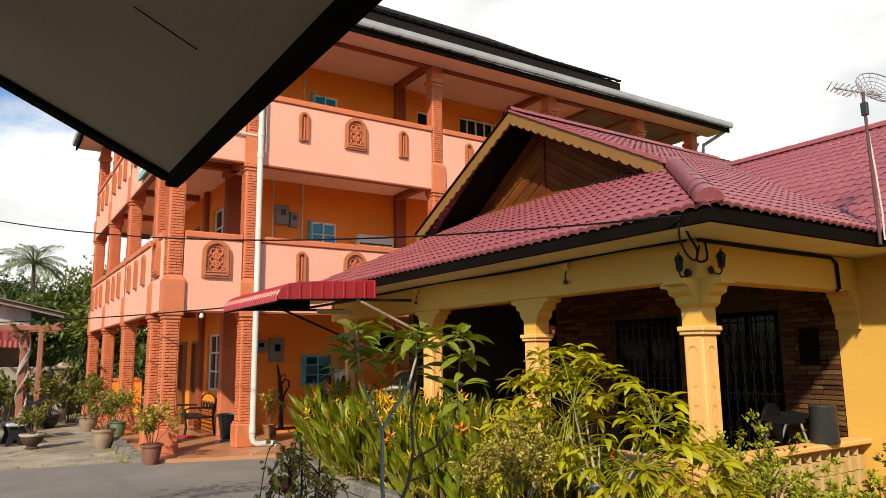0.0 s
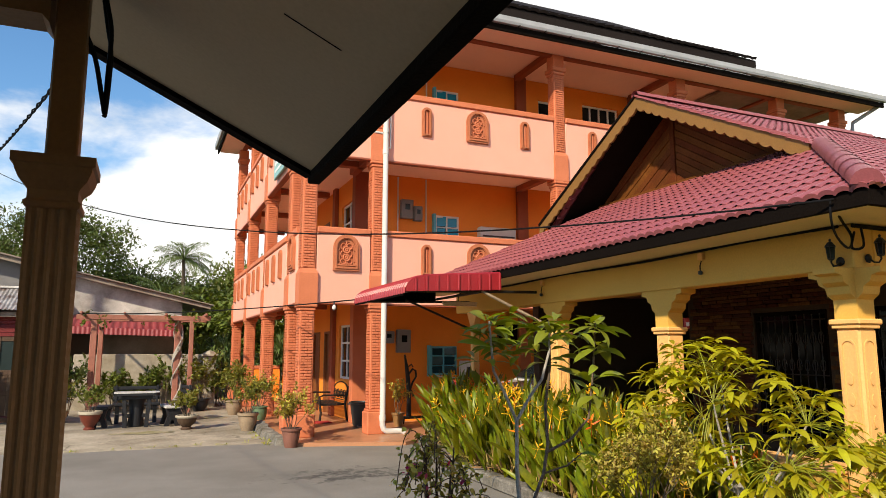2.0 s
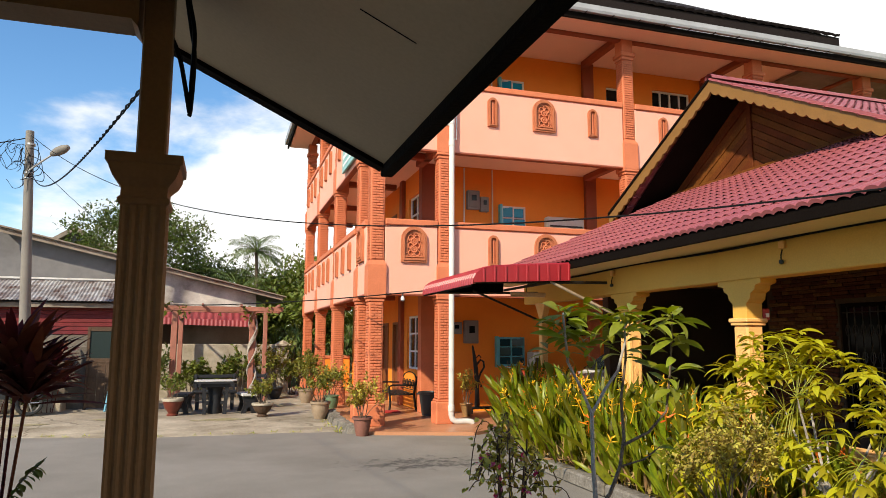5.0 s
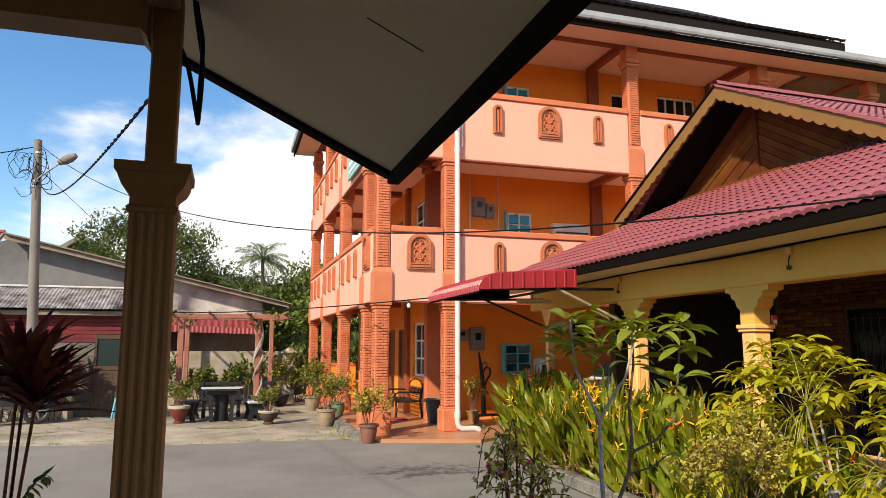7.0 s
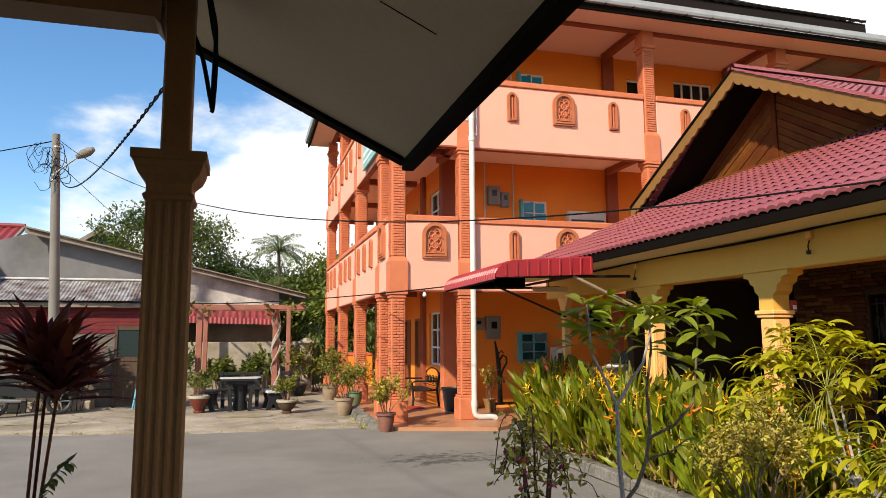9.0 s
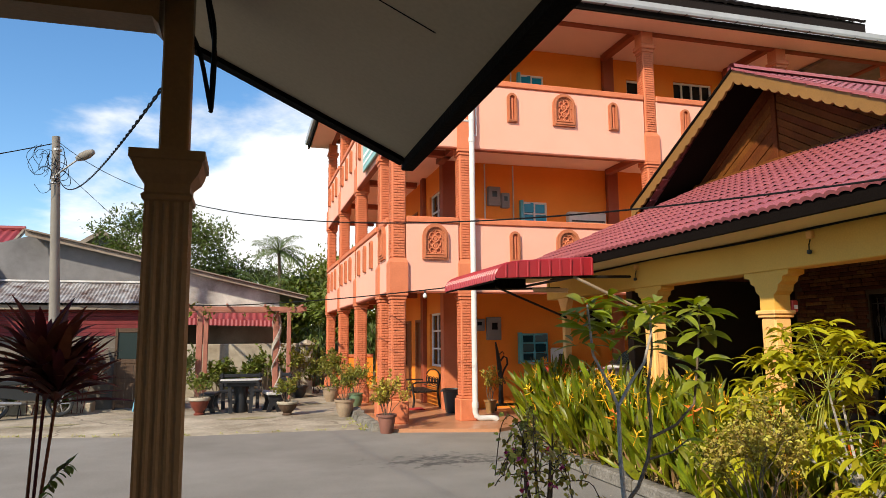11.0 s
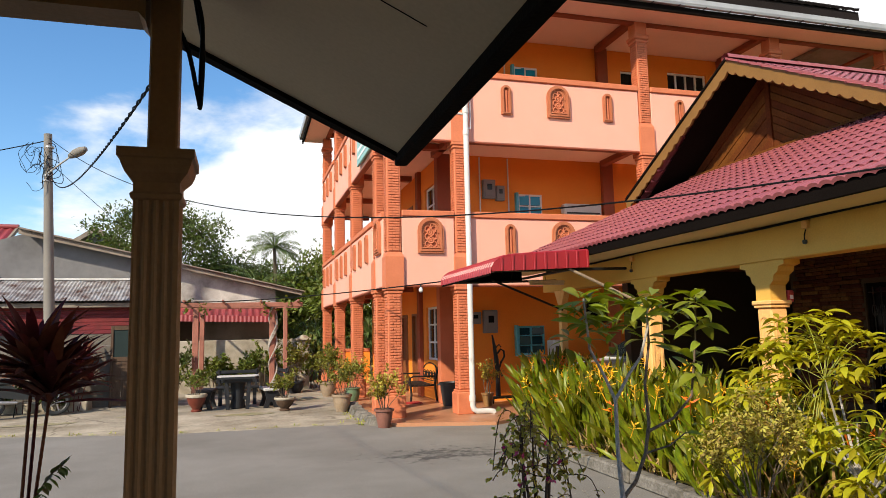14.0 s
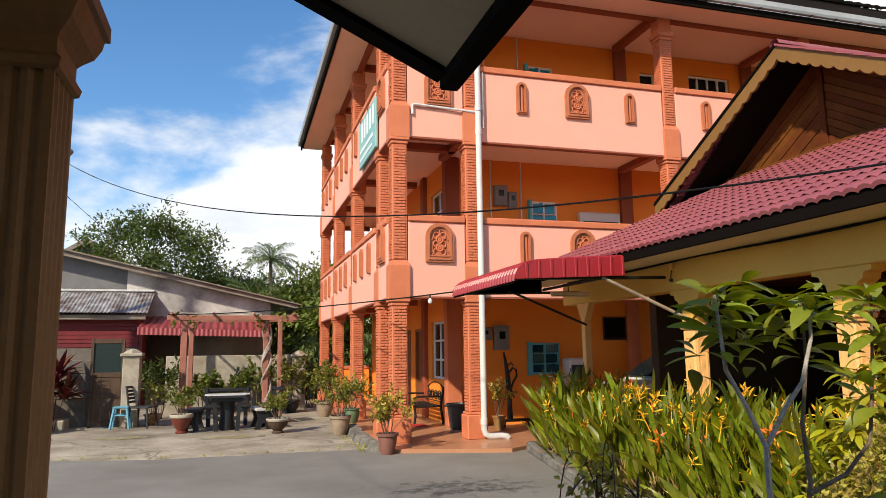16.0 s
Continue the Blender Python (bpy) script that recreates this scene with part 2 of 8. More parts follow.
    gatepost=mat("stained_grey_post", (0.40, 0.36, 0.29), 0.9, (0.20, 0.17, 0.12), stain=2.5, amount=0.85, fine=0.2, bump=0.4, spec=0.2),
    # near-black, so that the gloom of rooms and carport lies in the colour
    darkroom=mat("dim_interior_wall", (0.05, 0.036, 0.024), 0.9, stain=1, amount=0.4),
    bark=mat("grey_brown_bark", (0.16, 0.12, 0.085), 0.9, (0.09, 0.065, 0.045), stain=8, amount=0.7, grain=60, fine=0.35, bump=0.8, spec=0.15),
    palebark=mat("pale_grey_bark", (0.38, 0.35, 0.31), 0.85, (0.22, 0.20, 0.17), stain=9, amount=0.7, grain=60, fine=0.25, bump=0.6, spec=0.2),
    blade=mat("heliconia_blade_green", (0.235, 0.24, 0.010), 0.40, (0.040, 0.080, 0.006), stain=2.2, amount=0.9, grain=20, fine=0.15, bump=0.1, rnd=0.5, trans=0.35),
    lime=mat("lime_green_leaf", (0.375, 0.345, 0.015), 0.45, (0.23, 0.24, 0.013), stain=2, amount=0.6, grain=20, fine=0.12, bump=0.1, rnd=0.25, trans=0.35),
    broad=mat("broad_green_leaf", (0.21, 0.24, 0.022), 0.42, (0.10, 0.14, 0.016), stain=2, amount=0.6, grain=20, fine=0.12, bump=0.1, rnd=0.3, trans=0.3),
    small=mat("small_shrub_leaf", (0.155, 0.172, 0.026), 0.55, (0.25, 0.22, 0.045), stain=3, amount=0.6, grain=20, fine=0.15, bump=0.1, rnd=0.4, trans=0.3),
    olive=mat("olive_bush_leaf", (0.34, 0.30, 0.05), 0.6, (0.40, 0.30, 0.07), stain=4, amount=0.7, grain=20, fine=0.15, bump=0.1, rnd=0.4, trans=0.3),
    hedge=mat("bright_hedge_leaf", (0.30, 0.32, 0.028), 0.5, stain=3, amount=0.5, grain=20, fine=0.15, bump=0.1, rnd=0.35, trans=0.3),
    tree=mat("tree_leaf_green", (0.058, 0.088, 0.020), 0.6, (0.115, 0.140, 0.032), stain=0.35, amount=0.8, grain=10, fine=0.15, bump=0.1, rnd=0.4, trans=0.25),
    yellowtree=mat("yellow_green_tree_leaf", (0.14, 0.165, 0.026), 0.6, (0.075, 0.105, 0.024), stain=0.5, amount=0.8, grain=10, fine=0.15, bump=0.1, rnd=0.4, trans=0.25),
    palm=mat("palm_frond_green", (0.10, 0.15, 0.04), 0.5, (0.15, 0.17, 0.06), stain=1, amount=0.6, grain=10, fine=0.15, bump=0.1, rnd=0.3, trans=0.25),
    maroon=mat("maroon_cordyline_leaf", (0.075, 0.019, 0.015), 0.7, (0.125, 0.034, 0.018), spec=0.2, stain=3, amount=0.7, grain=20, fine=0.2, bump=0.1, rnd=0.4, trans=0.2),
    flower=mat("orange_flower", (0.75, 0.13, 0.015), 0.5, (0.80, 0.30, 0.02), stain=6, amount=0.8, rnd=0.2, trans=0.2),
    yflower=mat("yellow_flower", (0.80, 0.48, 0.02), 0.5, (0.80, 0.34, 0.02), stain=6, amount=0.7, rnd=0.2, trans=0.2),
    pink=mat("pink_bougainvillea_petal", (0.50, 0.06, 0.13), 0.6, rnd=0.3, trans=0.3),
    clay=mat("terracotta_pot", (0.22, 0.092, 0.066), 0.7, (0.12, 0.055, 0.04), stain=6, amount=0.6, fine=0.12, bump=0.2),
    palepot=mat("pale_stone_pot", (0.30, 0.225, 0.15), 0.75, (0.13, 0.09, 0.06), stain=5, amount=0.6, fine=0.12, bump=0.25),
    glazed=mat("brown_glazed_pot", (0.29, 0.165, 0.062), 0.32, (0.17, 0.088, 0.034), stain=4, amount=0.6, fine=0.08, bump=0.08, spec=0.6),
    greenpot=mat("green_glazed_pot", (0.10, 0.16, 0.09), 0.4, stain=5, amount=0.5, fine=0.1, bump=0.1),
    tabletop=mat("pale_terrazzo_top", (0.52, 0.52, 0.50), 0.5, (0.36, 0.36, 0.35), stain=6, amount=0.6, grain=90, fine=0.25, bump=0.1),
    darkstone=mat("dark_painted_concrete", (0.012, 0.013, 0.016), 0.55, stain=4, amount=0.5, fine=0.2, bump=0.25),
    rubber=mat("dark_grey_plastic", (0.026, 0.030, 0.032), 0.5, stain=3, amount=0.3, fine=0.08, bump=0.05),
    blueplastic=mat("light_blue_plastic", (0.11, 0.31, 0.42), 0.4, stain=3, amount=0.3, fine=0.05, bump=0.03),
    greybox=mat("grey_meter_box", (0.21, 0.205, 0.20), 0.5, stain=3, amount=0.4, fine=0.06, bump=0.05),
    signteal=mat("teal_sign_board", (0.20, 0.42, 0.40), 0.5, (0.34, 0.52, 0.50), stain=1.5, amount=0.6, fine=0.05, bump=0.03),
    signwhite=mat("white_sign_letter", (0.75, 0.78, 0.76), 0.5, bump=0.02, fine=0.03),
    cable=mat("black_cable", (0.008, 0.008, 0.009), 0.7, bump=0.0, fine=0.1, spec=0.1),
    paleroof=mat("grey_roof_edge", (0.24, 0.205, 0.17), 0.85, (0.13, 0.095, 0.07), stain=3, amount=0.7, fine=0.15, bump=0.3),
    polecon=mat("grey_concrete_pole", (0.20, 0.185, 0.165), 0.85, stain=2, amount=0.6, fine=0.12, bump=0.2),
    carwhite=mat("white_car_paint", (0.62, 0.63, 0.63), 0.25, bump=0.0, fine=0.02, coat=0.6, stain=1, amount=0.1),
    redmat=mat("red_door_mat", (0.42, 0.03, 0.025), 0.95, grain=120, fine=0.3, bump=0.6),
    redpaint=mat("red_gloss_paint", (0.42, 0.03, 0.03), 0.35, bump=0.02),
    tube_light=mat("white_lamp_tube", (0.80, 0.62, 0.45), 0.4, bump=0.02),
    grillemetal=mat("dull_grille_metal", (0.032, 0.032, 0.031), 0.5, metal=0.4, bump=0.05),
    greenpanel=mat("dark_green_panel", (0.002, 0.014, 0.013), 0.65, bump=0.05),
)

M["darkpane"].node_tree.nodes["Principled BSDF"].inputs["Specular IOR Level"].default_value = 0.08


def weather(m, cracks=0.0, crack_w=0.006, spot=None, dark=(0.03, 0.028, 0.024), joints=None):
    """Cracks, speckled oil marks round one place and straight joints, laid over a ground material in world metres."""
    n, l = m.node_tree.nodes, m.node_tree.links
    p = n["Principled BSDF"]
    src = p.inputs["Base Color"].links[0].from_socket
    co = n.new("ShaderNodeTexCoord")
    fac = []
    wob = n.new("ShaderNodeTexNoise")
    wob.inputs["Scale"].default_value, wob.inputs["Detail"].default_value = 1.3, 5
    l.new(co.outputs["Object"], wob.inputs["Vector"])
    mv = n.new("ShaderNodeMix")
    mv.data_type = 'VECTOR'
    mv.inputs["Factor"].default_value = 0.35
    l.new(co.outputs["Object"], mv.inputs["A"])
    l.new(wob.outputs["Color"], mv.inputs["B"])
    if cracks:
        v = n.new("ShaderNodeTexVoronoi")
        v.feature = 'DISTANCE_TO_EDGE'
        v.inputs["Scale"].default_value = cracks
        l.new(mv.outputs["Result"], v.inputs["Vector"])
        r = n.new("ShaderNodeMapRange")
        r.inputs["From Min"].default_value, r.inputs["From Max"].default_value = crack_w * 0.4, crack_w
        r.inputs["To Min"].default_value, r.inputs["To Max"].default_value = 0.5, 0.0
        l.new(v.outputs["Distance"], r.inputs["Value"])
        fac.append(r.outputs[0])
    if spot:
        cx, cy, rx, ry = spot
        mp = n.new("ShaderNodeMapping")
        mp.vector_type = 'TEXTURE'
        mp.inputs["Location"].default_value, mp.inputs["Scale"].default_value = (cx, cy, 0), (rx, ry, 1)
        l.new(co.outputs["Object"], mp.inputs["Vector"])
        ln = n.new("ShaderNodeVectorMath")
        ln.operation = 'LENGTH'
        l.new(mp.outputs[0], ln.inputs[0])
        sp = n.new("ShaderNodeTexNoise")
        sp.inputs["Scale"].default_value, sp.inputs["Detail"].default_value, sp.inputs["Roughness"].default_value = 4.5, 8, 0.7
        l.new(co.outputs["Object"], sp.inputs["Vector"])
        ma = n.new("ShaderNodeMath")
        ma.operation = 'MULTIPLY_ADD'
        ma.inputs[1].default_value = -0.22
        l.new(ln.outputs["Value"], ma.inputs[0])
        l.new(sp.outputs["Fac"], ma.inputs[2])
        r = n.new("ShaderNodeMapRange")
        r.inputs["From Min"].default_value, r.inputs["From Max"].default_value = 0.36, 0.50
        r.inputs["To Max"].default_value = 0.8
        l.new(ma.outputs[0], r.inputs["Value"])
        fac.append(r.outputs[0])
    for f in fac:
        mx = n.new("ShaderNodeMix")
        mx.data_type = 'RGBA'
        mx.inputs["B"].default_value = (*dark, 1)
        l.new(f, mx.inputs["Factor"])
        l.new(src, mx.inputs["A"])
        src = mx.outputs["Result"]
    l.new(src, p.inputs["Base Color"])


weather(M["concrete"], 0.5, 0.007, None, (0.07, 0.06, 0.045))
weather(M["asphalt"], 0.0, 0.01, (2.5, 9.9, 1.25, 0.7), (0.035, 0.034, 0.033))

# ---- builders ----
def smooth(pts, n=6):
    """More points along a soft curve through the given ones."""
    pts = [Vector(p) for p in pts]
    out = []
    for i in range(len(pts) - 1):
        a, b, c, d = pts[max(i - 1, 0)], pts[i], pts[i + 1], pts[min(i + 2, len(pts) - 1)]
        for k in range(n):
            t = k / n
            out.append(0.5 * (2 * b + (c - a) * t + (2 * a - 5 * b + 4 * c - d) * t * t + (3 * b - a - 3 * c + d) * t ** 3))
    return out + [pts[-1]]


class MB:
    """Collects the faces of one mesh."""

    def __init__(self):
        self.v, self.f = [], []

    def add(self, verts, faces):
        k = len(self.v)
        self.v += [tuple(p) for p in verts]
        self.f += [tuple(i + k for i in q) for q in faces]

    def box(self, x0, x1, y0, y1, z0, z1, b=0.0):
        c = Vector(((x0 + x1) / 2, (y0 + y1) / 2, (z0 + z1) / 2))
        h = Vector((abs(x1 - x0) / 2, abs(y1 - y0) / 2, abs(z1 - z0) / 2))
        b = min(b, h.x * 0.45, h.y * 0.45, h.z * 0.45)
        if b <= 0:
            s = [(-1, -1, -1), (1, -1, -1), (1, 1, -1), (-1, 1, -1), (-1, -1, 1), (1, -1, 1), (1, 1, 1), (-1, 1, 1)]
            self.add([(c.x + i * h.x, c.y + j * h.y, c.z + k * h.z) for i, j, k in s],
                     [(0, 3, 2, 1), (4, 5, 6, 7), (0, 1, 5, 4), (1, 2, 6, 5), (2, 3, 7, 6), (3, 0, 4, 7)])
            return
        vs, at = [], {}
        for i in (-1, 1):
            for j in (-1, 1):
                for k in (-1, 1):
                    for a in range(3):
                        d = [h.x - b, h.y - b, h.z - b]
                        d[a] += b
                        at[i, j, k, a] = len(vs)
                        vs.append((i * d[0], j * d[1], k * d[2]))
        fs = []
        for a in range(3):
            p, q = (a + 1) % 3, (a + 2) % 3
            for s in (-1, 1):
                loop = []
                for u, w in ((-1, -1), (1, -1), (1, 1), (-1, 1)):
                    k = [0, 0, 0]
                    k[a], k[p], k[q] = s, u, w
                    loop.append(at[(*k, a)])
                fs.append(loop)
            for u in (-1, 1):
                for w in (-1, 1):
                    k0, k1 = [0, 0, 0], [0, 0, 0]
                    k0[p] = k1[p] = u
                    k0[q] = k1[q] = w
                    k0[a], k1[a] = -1, 1
                    fs.append([at[(*k0, p)], at[(*k1, p)], at[(*k1, q)], at[(*k0, q)]])
        for i in (-1, 1):
            for j in (-1, 1):
                for k in (-1, 1):
                    fs.append([at[i, j, k, 0], at[i, j, k, 1], at[i, j, k, 2]])
        out = []
        for q in fs:
            pts = [Vector(vs[i]) for i in q]
            nrm = (pts[1] - pts[0]).cross(pts[2] - pts[0])
            out.append(q if nrm.dot(sum(pts, Vector())) > 0 else q[::-1])
        self.add([c + Vector(p) for p in vs], out)

    def prism(self, poly, axis, a, b):
        """A flat outline, given in the two axes other than axis (in the order x, y, z), made thick from a to b."""
        n = len(poly)

        def put(p, t):
            return {"x": (t, p[0], p[1]), "y": (p[0], t, p[1]), "z": (p[0], p[1], t)}[axis]
        vs = [put(p, a) for p in poly] + [put(p, b) for p in poly]
        fs = [tuple(range(n))[::-1], tuple(range(n, 2 * n))] + [(i, (i + 1) % n, n + (i + 1) % n, n + i) for i in range(n)]
        self.add(vs, fs)

    def ring(self, outer, inner, axis, a, b):
        """A band between two outlines of the same number of points, from a to b."""
        n = len(outer)

        def put(p, t):
            return {"x": (t, p[0], p[1]), "y": (p[0], t, p[1]), "z": (p[0], p[1], t)}[axis]
        vs = [put(p, a) for p in outer] + [put(p, a) for p in inner] + [put(p, b) for p in outer] + [put(p, b) for p in inner]
        fs = []
        for i in range(n):
            j = (i + 1) % n
            fs += [(i, j, n + j, n + i), (2 * n + i, 3 * n + i, 3 * n + j, 2 * n + j), (i, 2 * n + i, 2 * n + j, j), (n + i, n + j, 3 * n + j, 3 * n + i)]
        self.add(vs, fs)

    def tube(self, pts, r, n=8, caps=True):
        pts = [Vector(p) for p in pts]
        rs = r if isinstance(r, (list, tuple)) else [r] * len(pts)
        vs, ref = [], None
        for i, p in enumerate(pts):
            d = (pts[min(i + 1, len(pts) - 1)] - pts[max(i - 1, 0)]).normalized()
            if ref is None:
                ref = d.orthogonal().normalized()
            ref = (ref - d * ref.dot(d)).normalized()
            o = d.cross(ref)
            for k in range(n):
                t = math.tau * k / n
                vs.append(p + (ref * math.cos(t) + o * math.sin(t)) * rs[i])
        fs = [(i * n + k, i * n + (k + 1) % n, (i + 1) * n + (k + 1) % n, (i + 1) * n + k) for i in range(len(pts) - 1) for k in range(n)]
        if caps:
            fs += [tuple(range(n))[::-1], tuple(range((len(pts) - 1) * n, len(pts) * n))]
        self.add(vs, fs)

    def lathe(self, prof, c=(0, 0, 0), n=20):
        c = Vector(c)
        vs = [c + Vector((r * math.cos(math.tau * k / n), r * math.sin(math.tau * k / n), z)) for r, z in prof for k in range(n)]
        fs = [(i * n + k, i * n + (k + 1) % n, (i + 1) * n + (k + 1) % n, (i + 1) * n + k) for i in range(len(prof) - 1) for k in range(n)]
        fs += [tuple(range(n))[::-1], tuple(range((len(prof) - 1) * n, len(prof) * n))]
        self.add(vs, fs)

    def leaf(self, base, way, length, width, droop=0.3, fold=0.15, seg=4, shape=0.35, twist=0.0):
        """A leaf: a ribbon, widest at shape of its length, folded along its rib and bent down by droop."""
        p, d = Vector(base), Vector(way).normalized()
        up = Vector((0, 0, 1))
        side = d.cross(up)
        side = side.normalized() if side.length > 0.05 else Vector((1, 0, 0))
        if twist:
            side = (Matrix.Rotation(twist, 3, d) @ side).normalized()
        vs, fs, step = [], [], length / seg
        for i in range(seg + 1):
            t = i / seg
            w = width * 0.5 * (math.sin(math.pi * min(1, t / (2 * shape))) if t < shape else math.cos(math.pi * 0.5 * (t - shape) / (1 - shape)) ** 0.8)
            w = max(w, width * 0.03)
            nrm = side.cross(d).normalized()
            vs += [p - side * w + nrm * fold * w, p.copy(), p + side * w + nrm * fold * w]
            if i:
                k = 3 * i
                fs += [(k - 3, k - 2, k + 1, k), (k - 2, k - 1, k + 2, k + 1)]
            d = (d + Vector((0, 0, -droop / seg * (0.4 + 1.2 * t)))).normalized()
            p = p + d * step
        self.add(vs, fs)

    def mesh(self, name, material, smooth=False, fix=True):
        me = bpy.data.meshes.new(name)
        me.from_pydata(self.v, [], self.f)
        if fix and len(self.f) < 30000:
            bm = bmesh.new()
            bm.from_mesh(me)
            bmesh.ops.recalc_face_normals(bm, faces=bm.faces)
            bm.to_mesh(me)
            bm.free()
        me.materials.append(material)
        if smooth:
            me.polygons.foreach_set("use_smooth", [True] * len(me.polygons))
            if smooth == "angle":
                me.set_sharp_from_angle(angle=radians(40))
        me.update()
        return me


def part(name, mb, material, parent=None, label="", smooth=False, fix=True):
    """One mesh as an object, under a thing or a part."""
    ob = new(name, mb.mesh(name, material, smooth, fix))
    if parent is not None:
        ob.parent = parent
    return tagged(ob, label)


def share(name, me, parent, m):
    """One more object on a mesh that is there already."""
    ob = new(name, me)
    ob.parent = parent
    ob.matrix_basis = m
    return ob


def place_leaf(name, me, parent, base, way, roll=0.0, scale=1.0):
    """A leaf of its own on a shared mesh, its rib along way."""
    d = Vector(way).normalized()
    m = Matrix.Translation(base) @ d.to_track_quat('Y', 'Z').to_matrix().to_4x4() @ Matrix.Rotation(roll, 4, 'Y') @ Matrix.Diagonal((scale, scale, scale, 1))
    return share(name, me, parent, m)


def stuff(ob):
    return tagged(ob, "", "", "", "stuff")


def thing(name, at, label, category, group="", kind="", rz=0.0):
    ob = new(name)
    ob.matrix_basis = pose(*at, 0, 0, rz)
    ob.empty_display_size = 0.1
    return tagged(ob, label, category, group, kind)


def structure(name, mb, material, label="", smooth=False):
    return tagged(part(name, mb, material, None, label, smooth), label, "", "", "structure")


def boxpart(name, x0, x1, y0, y1, z0, z1, material, parent, label="", b=0.008):
    mb = MB()
    mb.box(x0, x1, y0, y1, z0, z1, b)
    return part(name, mb, material, parent, label)


def arch(cx, z0, w, h, n=10, pointed=0.0):
    """An upright outline with a round top."""
    r = w / 2
    pts = [(cx - r, z0), (cx + r, z0)]
    for k in range(n + 1):
        a = math.pi * k / n
        pts.append((cx + r * math.cos(a), z0 + h - r + r * math.sin(a) * (1 + pointed * math.sin(a))))
    return pts

# ---- ground ----
def sheet(x0, x1, y0, y1, z, step, rough=0.0, edge=None):
    """A ground sheet, a little uneven."""
    mb = MB()
    nx, ny = max(1, round((x1 - x0) / step)), max(1, round((y1 - y0) / step))
    for j in range(ny + 1):
        for i in range(nx + 1):
            x, y = x0 + (x1 - x0) * i / nx, y0 + (y1 - y0) * j / ny
            dz = rough * (noise.noise((x * 0.7, y * 0.7, 3.1)) + 0.5 * noise.noise((x * 2.1, y * 2.1, 7.7)))
            mb.v.append((x, y, z + dz))
    for j in range(ny):
        for i in range(nx):
            k = j * (nx + 1) + i
            mb.f.append((k, k + 1, k + nx + 2, k + nx + 1))
    return mb


structure("ground", sheet(-1500, 1500, -1500, 1500, -0.06, 500), M["grass"], "rough grass and earth reaching the horizon")
structure("road", sheet(-14, 5.0, -6, 17.0, 0.0, 0.3, 0.004), M["asphalt"], "worn grey asphalt yard with dark oil stains", True)
mb = MB()
nx = 60
for i in range(nx + 1):
    x = -9 + 11.3 * i / nx
    ye = 13.35 + 0.16 * noise.noise((x * 0.9, 4.0, 0)) + max(0, -x - 1) * 0.28
    mb.v += [(x, ye, -0.01), (x, ye + 0.03, 0.012), (x, 17, 0.02), (x, 24.5, 0.02)]
for i in range(nx):
    k = 4 * i
    for j in range(3):
        mb.f.append((k + j, k + 4 + j, k + 5 + j, k + 1 + j))
structure("pavement", mb, M["concrete"], "weathered concrete apron with moss and cracks", True)

# thin irregular patches on the ground
def stain(name, cx, cy, rx, ry, seed, material, z=0.012):
    mb = MB()
    n = 40
    pts = []
    for k in range(n):
        a = math.tau * k / n
        r = 1 + 0.5 * noise.noise((math.cos(a) * 1.6 + seed, math.sin(a) * 1.6, seed)) + 0.22 * noise.noise((math.cos(a) * 6 + seed, math.sin(a) * 6, seed * 3))
        pts.append((cx + rx * r * math.cos(a), cy + ry * r * math.sin(a), z))
    mb.v = [(cx, cy, z)] + pts
    mb.f = [(0, 1 + k, 1 + (k + 1) % n) for k in range(n)]
    return tagged(part(name, mb, material), "dry moss growing on the concrete", "stain", "", "structure")


M["moss"] = mat("dry_mossy_concrete", (0.20, 0.18, 0.075), 0.95, (0.32, 0.28, 0.2), stain=4, amount=0.9, grain=30, fine=0.3, bump=0.6)
for k, (cx, cy, rx, ry) in enumerate([(0.0, 15.6, 0.55, 0.22), (-1.9, 16.2, 0.4, 0.2), (1.4, 18.2, 0.4, 0.3), (-3.6, 15.6, 0.6, 0.2)]):
    tagged(stain("moss_patch", cx, cy, rx, ry, 8.3 + k, M["moss"], 0.0235), "dry moss growing on the concrete")

# kerb of the planting bed, in rough lengths, turning to the house at its far end
kerb_thing = thing("kerb", (3.8, 6, 0), "rough grey concrete kerb round the planting bed", "kerb", kind="structure")
for k in range(16):
    y0 = 11.95 - 0.9 * k
    o = boxpart("kerbstone", -0.09 + 0.01 * math.sin(k * 3), 0.09, -0.888, 0, 0, 0.135 + 0.012 * math.sin(k * 5), M["kerb"], kerb_thing, "", 0.02)
    bend = k < 3
    o.matrix_basis = pose(0.20 * (y0 - 9.25) if bend else 0.0, y0 - 6, 0, 0, 0, -11.3 if bend else 0)
mb = MB()
mb.box(0.46, 1.2, 5.96, 6.12, 0, 0.16, 0.02)
part("kerbstone", mb, M["kerb"], kerb_thing)
structure("planting_bed", sheet(3.88, 5.0, -2.2, 9.3, 0.09, 0.15, 0.03), M["soil"], "dark soil of the planting bed", True)

mb = MB()
mb.prism([(3.86, 9.301), (5.0, 9.301), (5.0, 11.95), (4.42, 11.95)], "z", 0.02, 0.10)
structure("planting_bed_end", mb, M["soil"], "dark soil at the end of the planting bed")
